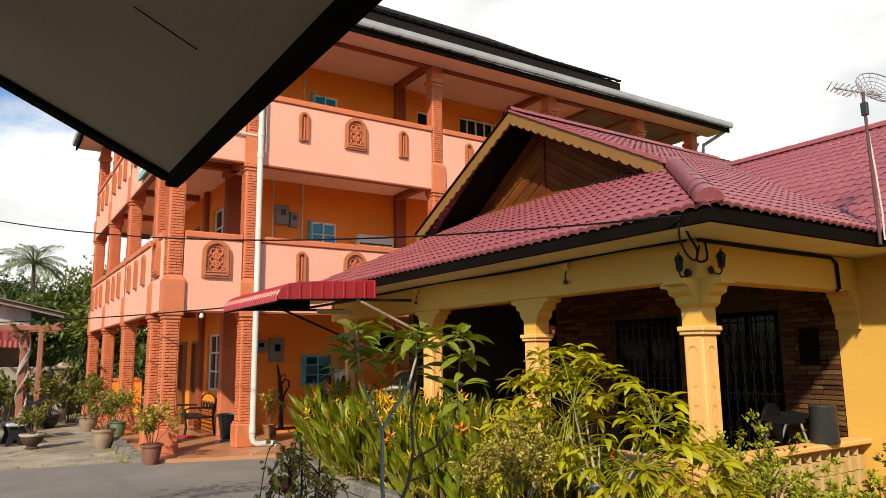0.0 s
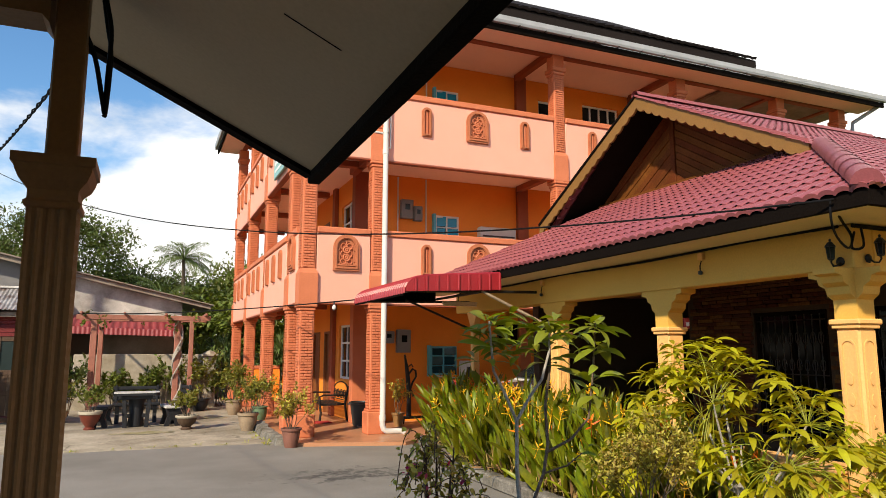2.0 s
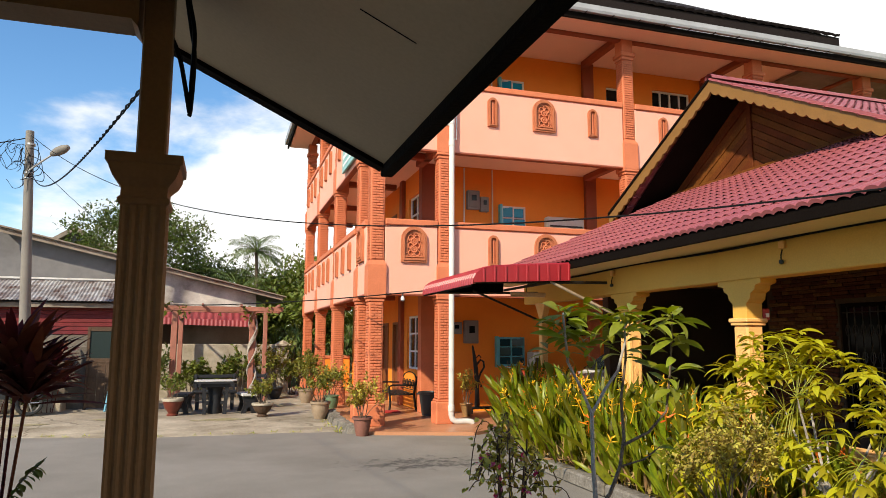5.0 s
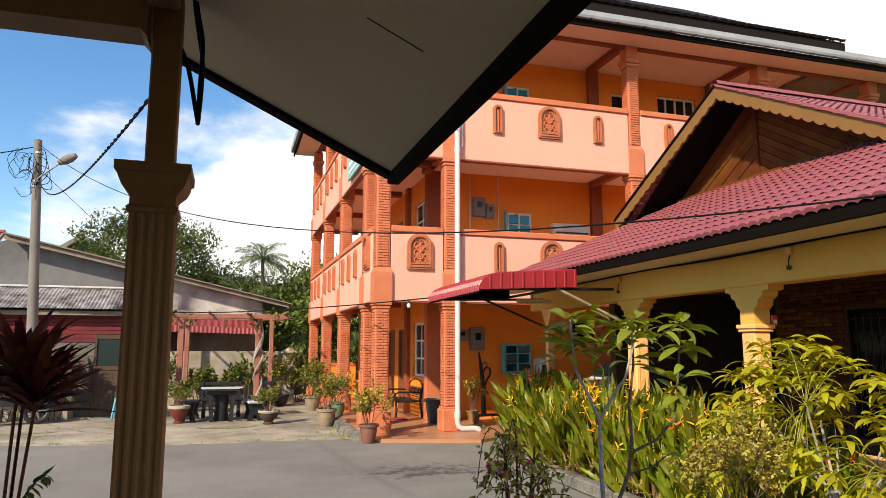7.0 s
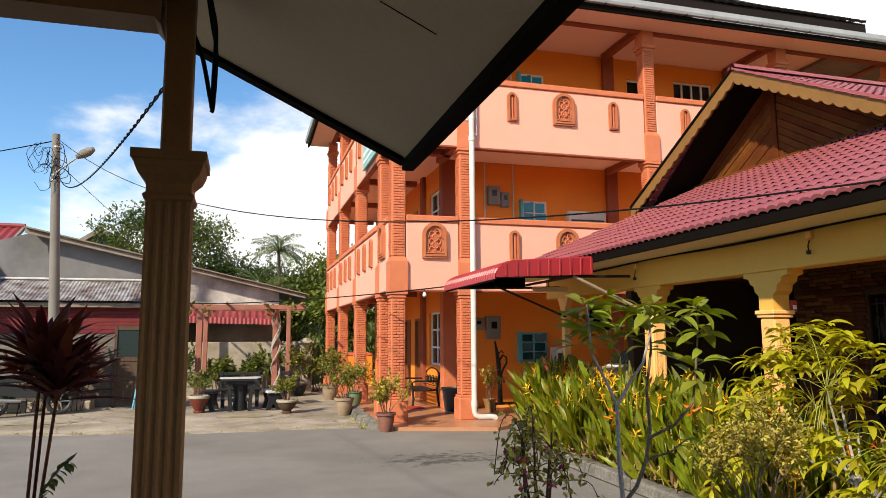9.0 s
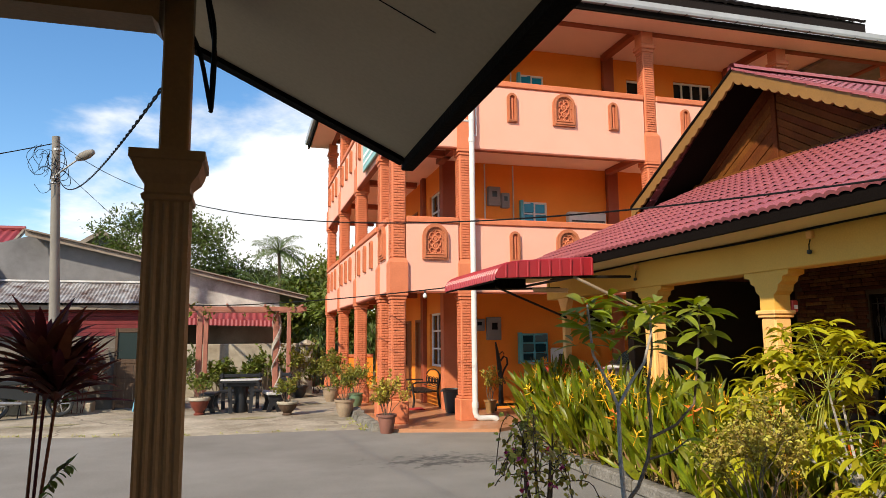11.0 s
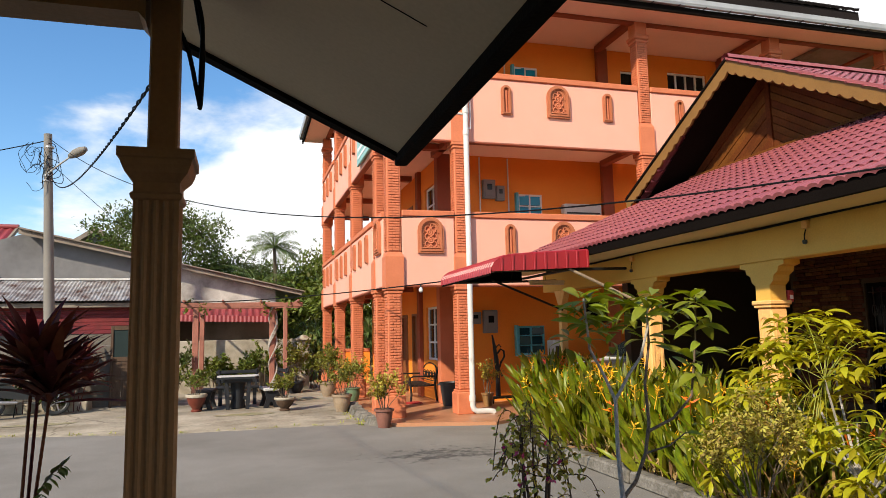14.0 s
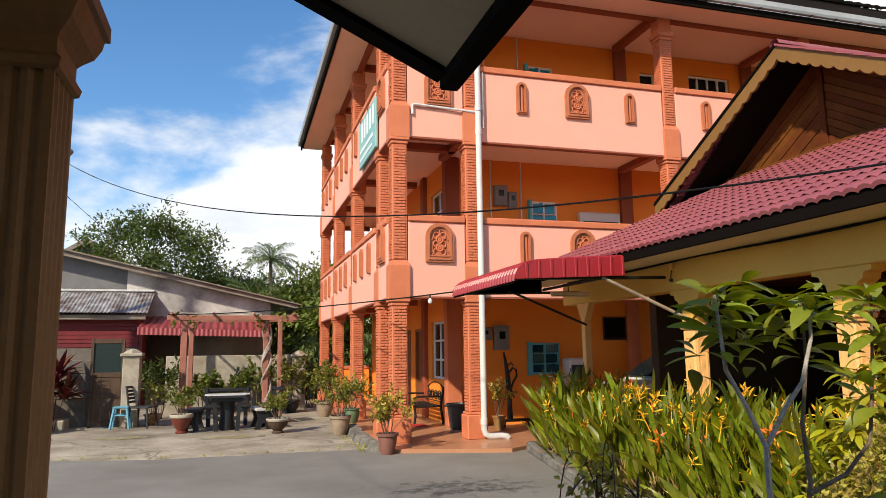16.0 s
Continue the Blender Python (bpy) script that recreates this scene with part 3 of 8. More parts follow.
# weeds along the edge of the concrete
mb = MB()
wr = random.Random(3)
for k in range(50):
    x = wr.uniform(-7, 2.1)
    y = 13.35 + max(0, -x - 1) * 0.28 + wr.uniform(-0.05, 0.12)
    if wr.random() < 0.3:
        x, y = wr.uniform(1.85, 2.05), wr.uniform(12.9, 15.4)
    for q in range(9):
        a = wr.uniform(0, math.tau)
        mb.leaf((x + wr.uniform(-0.06, 0.06), y + wr.uniform(-0.03, 0.03), 0.008), (math.cos(a), math.sin(a), wr.uniform(0.3, 1.6)), wr.uniform(0.03, 0.09), 0.012, 0.6, 0.2, 2, 0.4)
tagged(part("weeds", mb, M["hedge"], None, "", False, False), "small green weeds along the concrete edge", "weeds", "", "stuff")

# ---- orange three-storey building ----
F = 13.4                     # front face of the parapets
X0, X1 = 2.45, 17.25         # outer faces of the end posts
SX, YB = 2.45, 24.1          # outer face of the side parapets, far end
FLOORS = [(2.43, 3.72, 3.84), (5.22, 6.52, 6.64)]   # underside of the edge, top of the parapet, top of its rail
SOFF = 8.08
LIFT = 0.26                  # ceilings lie this far above the parapets' undersides
bld = thing("apartment_building", (0, 0, 0), "three-storey orange apartment building with peach balcony parapets and carved posts", "building")

# terrace and floors
mb = MB()
mb.prism([(2.22, 13.05), (2.34, 12.72), (4.05, 12.16), (4.55, 12.5), (5.0, 13.0), (17.6, 13.0), (17.6, 24.4), (2.22, 24.4)], "z", -0.05, 0.06)
part("terrace_floor", mb, M["terrace"], bld, "orange terrace floor")
edge_rng = random.Random(8)
y = 12.95
while y < 15.35:
    L = edge_rng.uniform(0.28, 0.5)
    mb = MB()
    x0, x1, h = 2.0 + edge_rng.uniform(-0.05, 0.03), 2.205, 0.13 + edge_rng.uniform(-0.02, 0.06)
    a, b = edge_rng.uniform(0.02, 0.06), edge_rng.uniform(0.02, 0.06)
    mb.add([(x0, y, -0.02), (x1, y, -0.02), (x1, y + L, -0.02), (x0 + 0.02, y + L, -0.02), (x0 + a, y + b, h), (x1, y + 0.01, h + 0.01), (x1, y + L - 0.01, h), (x0 + b + 0.02, y + L - a, h - 0.02)],
           [(0, 3, 2, 1), (4, 5, 6, 7), (0, 1, 5, 4), (1, 2, 6, 5), (2, 3, 7, 6), (3, 0, 4, 7)])
    part("edge_stone", mb, M["kerb"], bld)
    y += L + 0.01
for zb, zt, zr in FLOORS:
    mb = MB()
    mb.box(X0 + 0.14, X1 - 0.05, F + 0.14, YB - 0.05, zb + LIFT, zb + LIFT + 0.12)
    part("floor_slab", mb, M["soffit"], bld, "pale peach slab underside")
    for x in (3.92, 8.04, 11.5, 14.8, 17.0):
        boxpart("slab_beam", x - 0.08, x + 0.08, F + 0.26, 15.26, zb + 0.13, zb + LIFT - 0.003, M["rust"], bld, "red-brown beam under the slab", 0.005)
    for y in (14.64, 17.72, 20.78, 23.85):
        boxpart("slab_beam", SX + 0.30, 3.99, y - 0.09, y + 0.09, zb + 0.13, zb + LIFT - 0.003, M["rust"], bld, "red-brown beam under the slab", 0.005)

# inner walls, with openings
def holed_wall(name, axis, u0, u1, t0, t1, z0, z1, holes, material, parent, label=""):
    """A wall of one piece along x or y with rectangular holes (u0, u1, z0, z1) right through it."""
    us = sorted({u0, u1, *[h[0] for h in holes], *[h[1] for h in holes]})
    zs = sorted({z0, z1, *[min(max(h[2], z0), z1) for h in holes], *[min(max(h[3], z0), z1) for h in holes]})

    def solid(i, k):
        if not (0 <= i < len(us) - 1 and 0 <= k < len(zs) - 1):
            return False
        u, z = (us[i] + us[i + 1]) / 2, (zs[k] + zs[k + 1]) / 2
        return not any(h[0] < u < h[1] and h[2] < z < h[3] for h in holes)
    mb, index = MB(), {}

    def vert(i, k, t):
        key = (i, k, t)
        if key not in index:
            index[key] = len(mb.v)
            mb.v.append((us[i], (t0, t1)[t], zs[k]) if axis == "x" else ((t0, t1)[t], us[i], zs[k]))
        return index[key]
    for i in range(len(us) - 1):
        for k in range(len(zs) - 1):
            if not solid(i, k):
                continue
            for t in (0, 1):
                mb.f.append((vert(i, k, t), vert(i + 1, k, t), vert(i + 1, k + 1, t), vert(i, k + 1, t)))
            for di, dk, p, q in ((-1, 0, (i, k), (i, k + 1)), (1, 0, (i + 1, k), (i + 1, k + 1)), (0, -1, (i, k), (i + 1, k)), (0, 1, (i, k + 1), (i + 1, k + 1))):
                if not solid(i + di, k + dk):
                    mb.f.append((vert(*p, 0), vert(*q, 0), vert(*q, 1), vert(*p, 1)))
    return part(name, mb, material, parent, label)


def wall_y(name, x0, x1, y0, y1, z0, z1, holes, material, parent, label=""):
    return holed_wall(name, "x", x0, x1, y0, y1, z0, z1, holes, material, parent, label)


def wall_x(name, x0, x1, y0, y1, z0, z1, holes, material, parent, label=""):
    return holed_wall(name, "y", y0, y1, x0, x1, z0, z1, holes, material, parent, label)


WY, WX = 15.39, 4.10
ZS = [(0.06, 2.43 + LIFT), (2.55 + LIFT, 5.22 + LIFT), (5.34 + LIFT, 8.29)]
front_windows = [
    [(5.80, 6.44, 1.02, 1.66), (9.2, 9.9, 0.06, 2.05), (11.0, 12.2, 0.95, 2.0)],
    [(5.90, 6.50, 4.10, 4.64), (9.3, 10.1, 2.75, 4.75), (11.2, 12.4, 3.7, 4.75)],
    [(5.90, 6.50, 7.10, 7.66), (8.72, 9.14, 6.6, 7.82), (10.04, 11.18, 7.05, 7.90), (14.2, 15.2, 7.0, 7.9)],
]
side_holes = [
    [(15.86, 16.86, 0.93, 2.14), (17.44, 18.26, 0.06, 2.03), (18.75, 19.55, 0.06, 2.03), (21.0, 21.9, 0.06, 2.03)],
    [(15.72, 16.82, 3.65, 4.95), (18.0, 18.9, 2.71, 4.8), (20.4, 21.4, 3.65, 4.9)],
    [(15.72, 16.82, 6.45, 7.75), (18.0, 18.9, 5.5, 7.6), (20.4, 21.4, 6.45, 7.7)],
]
for k, (z0, z1) in enumerate(ZS):
    wall_y("front_wall", WX + 0.2, X1 - 0.25, WY, WY + 0.2, z0, z1, front_windows[k], M["orange"], bld, "saturated orange painted wall")
    wall_x("side_wall", WX, WX + 0.2, WY + 0.2, YB - 0.1, z0, z1, side_holes[k], M["orange"], bld, "orange painted side wall")
    # sunlight on the ground-floor pilasters is put into a lighter terracotta
    boxpart("wall_pilaster", WX - 0.1, WX + 0.2, WY - 0.06, WY + 0.19, z0, z1, M["terra"] if k == 0 else M["rust"], bld, "red-brown corner pilaster")
    for x in (8.05, 11.5, 14.8):
        boxpart("wall_pilaster", x - 0.02, x + 0.26, WY - 0.12, WY - 0.003, z0, z1, M["terra"] if k == 0 else M["rust"], bld, "red-brown pilaster")
    for y in (17.25, 20.6):
        boxpart("wall_pilaster", WX - 0.1, WX - 0.003, y - 0.12, y + 0.12, z0, z1, M["rust"], bld, "red-brown pilaster")
    boxpart("end_wall", X1 - 0.24, X1 - 0.04, WY + 0.21, YB - 0.1, z0, z1, M["orange"], bld)
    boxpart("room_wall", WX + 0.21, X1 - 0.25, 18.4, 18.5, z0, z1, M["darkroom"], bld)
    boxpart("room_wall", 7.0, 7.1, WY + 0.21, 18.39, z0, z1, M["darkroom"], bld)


def glazed_y(x0, x1, z0, z1, y, frame_m, pane_m, parent, cols=2, rows=2, awry=False):
    """A framed window facing south."""
    w = new("window")
    w.parent = parent
    mb = MB()
    t = 0.045
    mb.box(x0, x1, y, y + 0.07, z0, z0 + t, 0.006)
    mb.box(x0, x1, y, y + 0.07, z1 - t, z1, 0.006)
    mb.box(x0, x0 + t, y, y + 0.07, z0 + t, z1 - t, 0.006)
    mb.box(x1 - t, x1, y, y + 0.07, z0 + t, z1 - t, 0.006)
    for i in range(1, cols):
        x = x0 + (x1 - x0) * i / cols
        mb.box(x - 0.018, x + 0.018, y + 0.005, y + 0.065, z0 + t, z1 - t, 0.004)
    for j in range(1, rows):
        z = z0 + (z1 - z0) * j / rows
        mb.box(x0 + t, x1 - t, y + 0.012, y + 0.058, z - 0.014, z + 0.014, 0.004)
    part("window_frame", mb, frame_m, w)
    for i in range(cols):
        for j in range(rows):
            a, b = x0 + (x1 - x0) * i / cols + 0.03, x0 + (x1 - x0) * (i + 1) / cols - 0.03
            lo, hi = z0 + (z1 - z0) * j / rows + 0.025, z0 + (z1 - z0) * (j + 1) / rows - 0.025
            mb = MB()
            d = 0.0
            if awry:
                d = 0.05 if (i + j) % 2 else 0.015
            mb.add([(a, y + 0.035, lo), (b, y + 0.035 - d, lo), (b, y + 0.035 - d, hi), (a, y + 0.035, hi),
                    (a, y + 0.041, lo), (b, y + 0.041 - d, lo), (b, y + 0.041 - d, hi), (a, y + 0.041, hi)],
                   [(0, 1, 2, 3), (7, 6, 5, 4), (0, 4, 5, 1), (1, 5, 6, 2), (2, 6, 7, 3), (3, 7, 4, 0)])
            part("pane", mb, pane_m, w)
    return w


def glazed_x(y0, y1, z0, z1, x, frame_m, pane_m, parent, cols=2, rows=3):
    w = new("window")
    w.parent = parent
    mb = MB()
    t = 0.05
    mb.box(x, x + 0.07, y0, y1, z0, z0 + t, 0.006)
    mb.box(x, x + 0.07, y0, y1, z1 - t, z1, 0.006)
    mb.box(x, x + 0.07, y0, y0 + t, z0 + t, z1 - t, 0.006)
    mb.box(x, x + 0.07, y1 - t, y1, z0 + t, z1 - t, 0.006)
    for i in range(1, cols):
        y = y0 + (y1 - y0) * i / cols
        mb.box(x + 0.005, x + 0.065, y - 0.025, y + 0.025, z0 + t, z1 - t, 0.004)
    for j in range(1, rows):
        z = z0 + (z1 - z0) * j / rows
        mb.box(x + 0.012, x + 0.058, y0 + t, y1 - t, z - 0.02, z + 0.02, 0.004)
    part("window_frame", mb, frame_m, w)
    for i in range(cols):
        mb = MB()
        mb.box(x + 0.03, x + 0.036, y0 + (y1 - y0) * i / cols + 0.03, y0 + (y1 - y0) * (i + 1) / cols - 0.03, z0 + t, z1 - t)
        part("pane", mb, pane_m, w)
    return w


def door_leaf_x(y0, y1, z0, z1, x, parent):
    d = new("door")
    d.parent = parent
    mb = MB()
    mb.box(x + 0.05, x + 0.09, y0 + 0.06, y1 - 0.06, z0, z1 - 0.06, 0.004)
    part("door_leaf", mb, M["doorwood"], d)
    mb = MB()
    mb.box(x - 0.02, x + 0.12, y0, y0 + 0.06, z0, z1, 0.006)
    mb.box(x - 0.02, x + 0.12, y1 - 0.06, y1, z0, z1, 0.006)
    mb.box(x - 0.02, x + 0.12, y0 + 0.06, y1 - 0.06, z1 - 0.06, z1, 0.006)
    part("door_frame", mb, M["doorwood"], d)
    mb = MB()
    mb.lathe([(0.0, 0), (0.022, 0.005), (0.028, 0.02), (0.02, 0.035), (0.0, 0.04)], (0, 0, 0), 10)
    k = part("door_knob", mb, M["steel"], d)
    k.matrix_basis = pose(x + 0.05, y0 + 0.14, 1.0 + z0, 0, -90, 0)


for k in range(3):
    for n, (a, b, lo, hi) in enumerate(front_windows[k]):
        if n == 0:
            glazed_y(a, b, lo, hi, WY - 0.02, M["teal"] if k == 0 else M["whiteframe"], M["tealpane"] if k == 0 else M["bluepane"], bld, 2, 3 if k == 0 else 2, True)
        else:
            glazed_y(a, b, lo, hi, WY + 0.06, M["whiteframe"], M["pane"], bld, 4 if b - a > 0.9 else 1, 2)
    for n, (a, b, lo, hi) in enumerate(side_holes[k]):
        if hi - lo > 1.6:
            door_leaf_x(a, b, lo, hi, WX, bld)
        else:
            glazed_x(a, b, lo, hi, WX + 0.05, M["whiteframe"], M["pane"], bld)
# teal shutter leaf standing open beside the small windows
for z0, z1, x0 in ((1.02, 1.66, 5.72), (4.10, 4.64, 5.83), (7.10, 7.66, 5.83)):
    boxpart("shutter", x0, x0 + 0.06, WY - 0.12, WY - 0.005, z0 - 0.02, z1 + 0.02, M["teal"], bld, "open teal shutter", 0.004)

# parapets
def parapet_front(x0, x1, zb, zt, zr):
    boxpart("parapet", x0, x1, F, F + 0.13, zb, zt, M["peach"], bld, "peach painted balcony parapet", 0.012)
    mb = MB()
    mb.box(x0 - 0.0, x1 + 0.0, F - 0.035, F + 0.16, zt, zr, 0.015)
    part("parapet_rail", mb, M["terra"], bld, "orange rail along the parapet top")
    # red-brown strip painted for the thin shadow below the parapet
    boxpart("edge_line", x0, x1, F + 0.005, F + 0.13, zb - 0.025, zb - 0.002, M["rust"], bld)


def parapet_side(y0, y1, zb, zt, zr):
    boxpart("parapet", SX, SX + 0.13, y0, y1, zb, zt, M["peach"], bld, "peach painted balcony parapet", 0.012)
    boxpart("parapet_rail", SX - 0.035, SX + 0.16, y0, y1, zt, zr, M["terra"], bld, "orange rail along the parapet top", 0.015)
    # the side parapets get the same shadow strip
    boxpart("edge_line", SX + 0.005, SX + 0.13, y0, y1, zb - 0.025, zb - 0.002, M["rust"], bld)


FRONT_POSTS = [2.60, 3.92, 8.04, 11.5, 14.8, 17.08]
SIDE_POSTS = [14.64, 17.72, 20.78, 23.85]
for zb, zt, zr in FLOORS:
    for a, b in zip(FRONT_POSTS, FRONT_POSTS[1:]):
        parapet_front(a + 0.15, b - 0.15, zb, zt, zr)
    for a, b in zip([13.56] + SIDE_POSTS, SIDE_POSTS):
        parapet_side(a + 0.15, b - 0.15, zb, zt, zr)


def post_parts(w):
    """A post through all storeys: plinth, shafts with raised bricks, bracket blocks at the floors and small caps, as (name, mesh) pairs."""
    r = w / 2
    out, cm = [], MB()

    def block(name, *bands):
        mb = MB()
        for lo, hi, q, b in bands:
            mb.box(-q, q, -q, q, lo, hi, b)
        out.append((name, mb.mesh(name, M["terra"])))
        return mb

    def shaft(lo, hi):
        block("shaft", (lo, hi, r, 0.01))
        mb = MB()
        q = 0.79 * r
        mb.box(-q, q, -r - 0.002, r + 0.002, lo + 0.01, hi - 0.02)
        mb.box(-r - 0.002, r + 0.002, -q, q, lo + 0.01, hi - 0.02)
        out.append(("joint_panel", mb.mesh("joint_panel", M["joint_recess"])))
        z, k = lo + 0.02, 0
        while z < hi - 0.05:
            h, e = 0.050, 0.76 * r
            # two bricks a course in the middle of each face, offset from row to row
            j = 0.03 if k % 2 else -0.03
            for a, b in ((-e, j - 0.006), (j + 0.006, e)):
                d = 0.014 + 0.005 * math.sin(k * 2.3 + a * 40)
                cm.box(a, b, -r - d, r + d, z, z + h - 0.017, 0.004)
                cm.box(-r - d, r + d, a, b, z, z + h - 0.017, 0.004)
            z += h
            k += 1
    block("plinth", (0.05, 0.46, r + 0.05, 0.02))
    block("plinth_cap", (0.461, 0.50, r + 0.025, 0.012))
    shaft(0.501, 2.28)
    for zb, top in ((2.43, 5.07), (5.22, 7.61)):
        block("lower_moulding", (zb - 0.15, zb - 0.09, r + 0.02, 0.012))
        block("upper_moulding", (zb - 0.089, zb - 0.031, r + 0.045, 0.02))
        mb = MB()
        q, z0, z1, z2 = r + 0.04, zb - 0.03, zb + 0.53, zb + 0.62
        for s2, z in ((q, z0), (q, z1), (r, z2)):
            mb.v += [(-s2, -s2, z), (s2, -s2, z), (s2, s2, z), (-s2, s2, z)]
        for t in (0, 4):
            mb.f += [(t + k, t + (k + 1) % 4, t + 4 + (k + 1) % 4, t + 4 + k) for k in range(4)]
        mb.f += [(3, 2, 1, 0), (8, 9, 10, 11)]
        out.append(("bracket_block", mb.mesh("bracket_block", M["terra"])))
        shaft(zb + 0.621, top)
    block("lower_moulding", (7.611, 7.68, r + 0.02, 0.012))
    block("upper_moulding", (7.681, 7.78, r + 0.05, 0.02))
    block("head_block", (7.781, 8.07, r + 0.01, 0.012))
    return out, cm.mesh("brick_pattern", M["terra"])


POST, COURSES = post_parts(0.26)
for x, y in [(x, F + 0.115) for x in FRONT_POSTS] + [(2.595, y) for y in SIDE_POSTS]:
    o = new("post")
    o.parent = bld
    o.matrix_basis = pose(x, y, 0)
    tagged(o, "terracotta post with brick-patterned shaft")
    for name, me in POST:
        share(name, me, o, Matrix())
    stuff(share("brick_pattern", COURSES, o, Matrix()))

# carved panels: a round-headed frame with a pierced rosette grille, and plain slots
def carved_panel(w, h):
    """A stepped round-headed frame round a small pierced arch."""
    fr, gr, back = MB(), MB(), MB()
    fr.ring(arch(0, 0, w, h), arch(0, 0.075, w - 0.17, h - 0.16), "y", -0.050, 0.0)
    fr.ring(arch(0, 0.035, w - 0.075, h - 0.075), arch(0, 0.065, w - 0.125, h - 0.135), "y", -0.068, -0.050)
    fr.ring(arch(0, 0.076, w - 0.172, h - 0.162), arch(0, 0.11, w - 0.25, h - 0.24), "y", -0.030, 0.0)
    fr.box(-w * 0.36, w * 0.36, -0.060, -0.031, 0.085, 0.112, 0.006)
    for s in (-1, 1):
        for z in (0.17, 0.38):
            fr.lathe([(0.0, -0.012), (0.015, 0.0), (0.0, 0.012)], (s * (w / 2 - 0.105), -0.036, z), 8)
    back.prism(arch(0, 0.10, w - 0.23, h - 0.22), "y", -0.006, -0.001)
    iw, z0, z1 = w - 0.25, 0.11, h - 0.13
    rr = iw / 4

    def hoop(cx, cz, r, y=-0.026, t=0.011):
        gr.tube([(cx + r * math.cos(a), y, cz + r * math.sin(a)) for a in [math.tau * q / 12 for q in range(13)]], t, 5, False)
    cz, k = z0 + rr, 0
    while cz < z1 - rr * 0.4:
        if k % 2 == 0:
            hoop(-rr * 0.95, cz, rr * 0.8)
            hoop(rr * 0.95, cz, rr * 0.8)
        else:
            hoop(0, cz, rr * 0.95, -0.030, 0.013)
            hoop(0, cz, rr * 0.35, -0.030, 0.012)
            for s in (-1, 1):
                gr.tube([(s * rr * 0.9, -0.026, cz), (s * rr * 1.8, -0.026, cz + rr * 0.5)], 0.010, 5)
        cz += rr * 1.15
        k += 1
    gr.tube([(0, -0.024, z0), (0, -0.024, z1)], 0.010, 5)
    return fr.mesh("panel_frame", M["carve"]), gr.mesh("grille", M["terra"]), back.mesh("panel_back", M["joint_recess"])


def slot_panel(w, h):
    """A narrow round-headed niche: a bevelled frame, a shallow back painted dark for recess shade, one mullion in
    brighter paint.
    """
    fr, back, bar = MB(), MB(), MB()
    fr.ring(arch(0, 0, w, h), arch(0, 0.045, w - 0.10, h - 0.10), "y", -0.045, 0.0)
    fr.ring(arch(0, 0.02, w - 0.045, h - 0.045), arch(0, 0.045, w - 0.095, h - 0.095), "y", -0.058, -0.045)
    # nothing is cut deep: the dark back paints the shade of a recess
    back.prism(arch(0, 0.04, w - 0.09, h - 0.09), "y", -0.005, -0.001)
    bar.box(-0.012, 0.020, -0.030, -0.006, 0.046, h - 0.10, 0.004)
    return fr.mesh("slot_frame", M["carve"]), back.mesh("slot_back", M["joint_recess"]), bar.mesh("mullion", M["terra"])


PANEL, SLOT = carved_panel(0.50, 0.68), slot_panel(0.21, 0.60)


def put_panel(m, kind):
    e = new("carved_panel" if kind == "p" else "slot_niche")
    e.parent = bld
    e.matrix_basis = m
    for me in (PANEL if kind == "p" else SLOT):
        share(me.name, me, e, Matrix())


for zb, zt, zr in FLOORS:
    zc = zb + 0.63
    put_panel(pose(3.30, F, zc - 0.03), "p")
    for a, b in ((4.07, 7.89), (8.19, 11.35), (11.65, 14.65), (14.95, 16.93)):
        c = (a + b) / 2
        q = 0.285 * (b - a)
        put_panel(pose(c + 0.05, F, zc - 0.045), "p")
        put_panel(pose(c - q + 0.01, F, zc - 0.045), "s")
        put_panel(pose(c + q + 0.08, F, zc - 0.045), "s")
    put_panel(pose(SX, 14.1, zc + 0.01, 0, 0, -90), "p")
    for a, b in zip(SIDE_POSTS, SIDE_POSTS[1:]):
        c, q = (a + b) / 2, 0.27 * (b - a)
        put_panel(pose(SX, c, zc - 0.03, 0, 0, -90), "s")
        put_panel(pose(SX, c - q, zc - 0.03, 0, 0, -90), "s")
        put_panel(pose(SX, c + q, zc - 0.03, 0, 0, -90), "s")

# low wall across the far end of the corridor
boxpart("end_wall", 2.74, WX - 0.12, 23.78, 23.92, 0.06, 0.98, M["orange"], bld, "low orange wall at the end of the corridor", 0.005)
boxpart("end_wall_cap", 2.74, WX - 0.12, 23.75, 23.95, 0.983, 1.08, M["terra"], bld, "terracotta cap", 0.01)

# roof: soffit, beams, gutters, dark tiles
EY, EX, EB = 12.72, 1.82, 24.35
mb = MB()
mb.box(EX + 0.06, 17.85, EY + 0.06, F + 0.05, SOFF, SOFF + 0.06)
mb.box(EX + 0.06, 2.60, F + 0.10, EB, SOFF, SOFF + 0.06)
part("soffit", mb, M["soffit"], bld, "pale peach roof soffit")
mb = MB()
mb.box(2.60, 17.85, F + 0.10, EB, 8.30, 8.36)
part("balcony_ceiling", mb, M["soffit"], bld, "pale peach balcony ceiling")
boxpart("roof_beam", X0 - 0.02, X1, F + 0.0, F + 0.14, 8.035, 8.298, M["rust"], bld, "red-brown beam under the soffit")
boxpart("roof_beam", 2.53, 2.67, F + 0.24, YB, 8.035, 8.298, M["rust"], bld, "red-brown beam under the soffit")
for x in FRONT_POSTS[1:]:
    boxpart("roof_beam", x - 0.08, x + 0.08, F + 0.24, WY - 0.13, 8.16, 8.297, M["rust"], bld, "red-brown beam under the soffit")
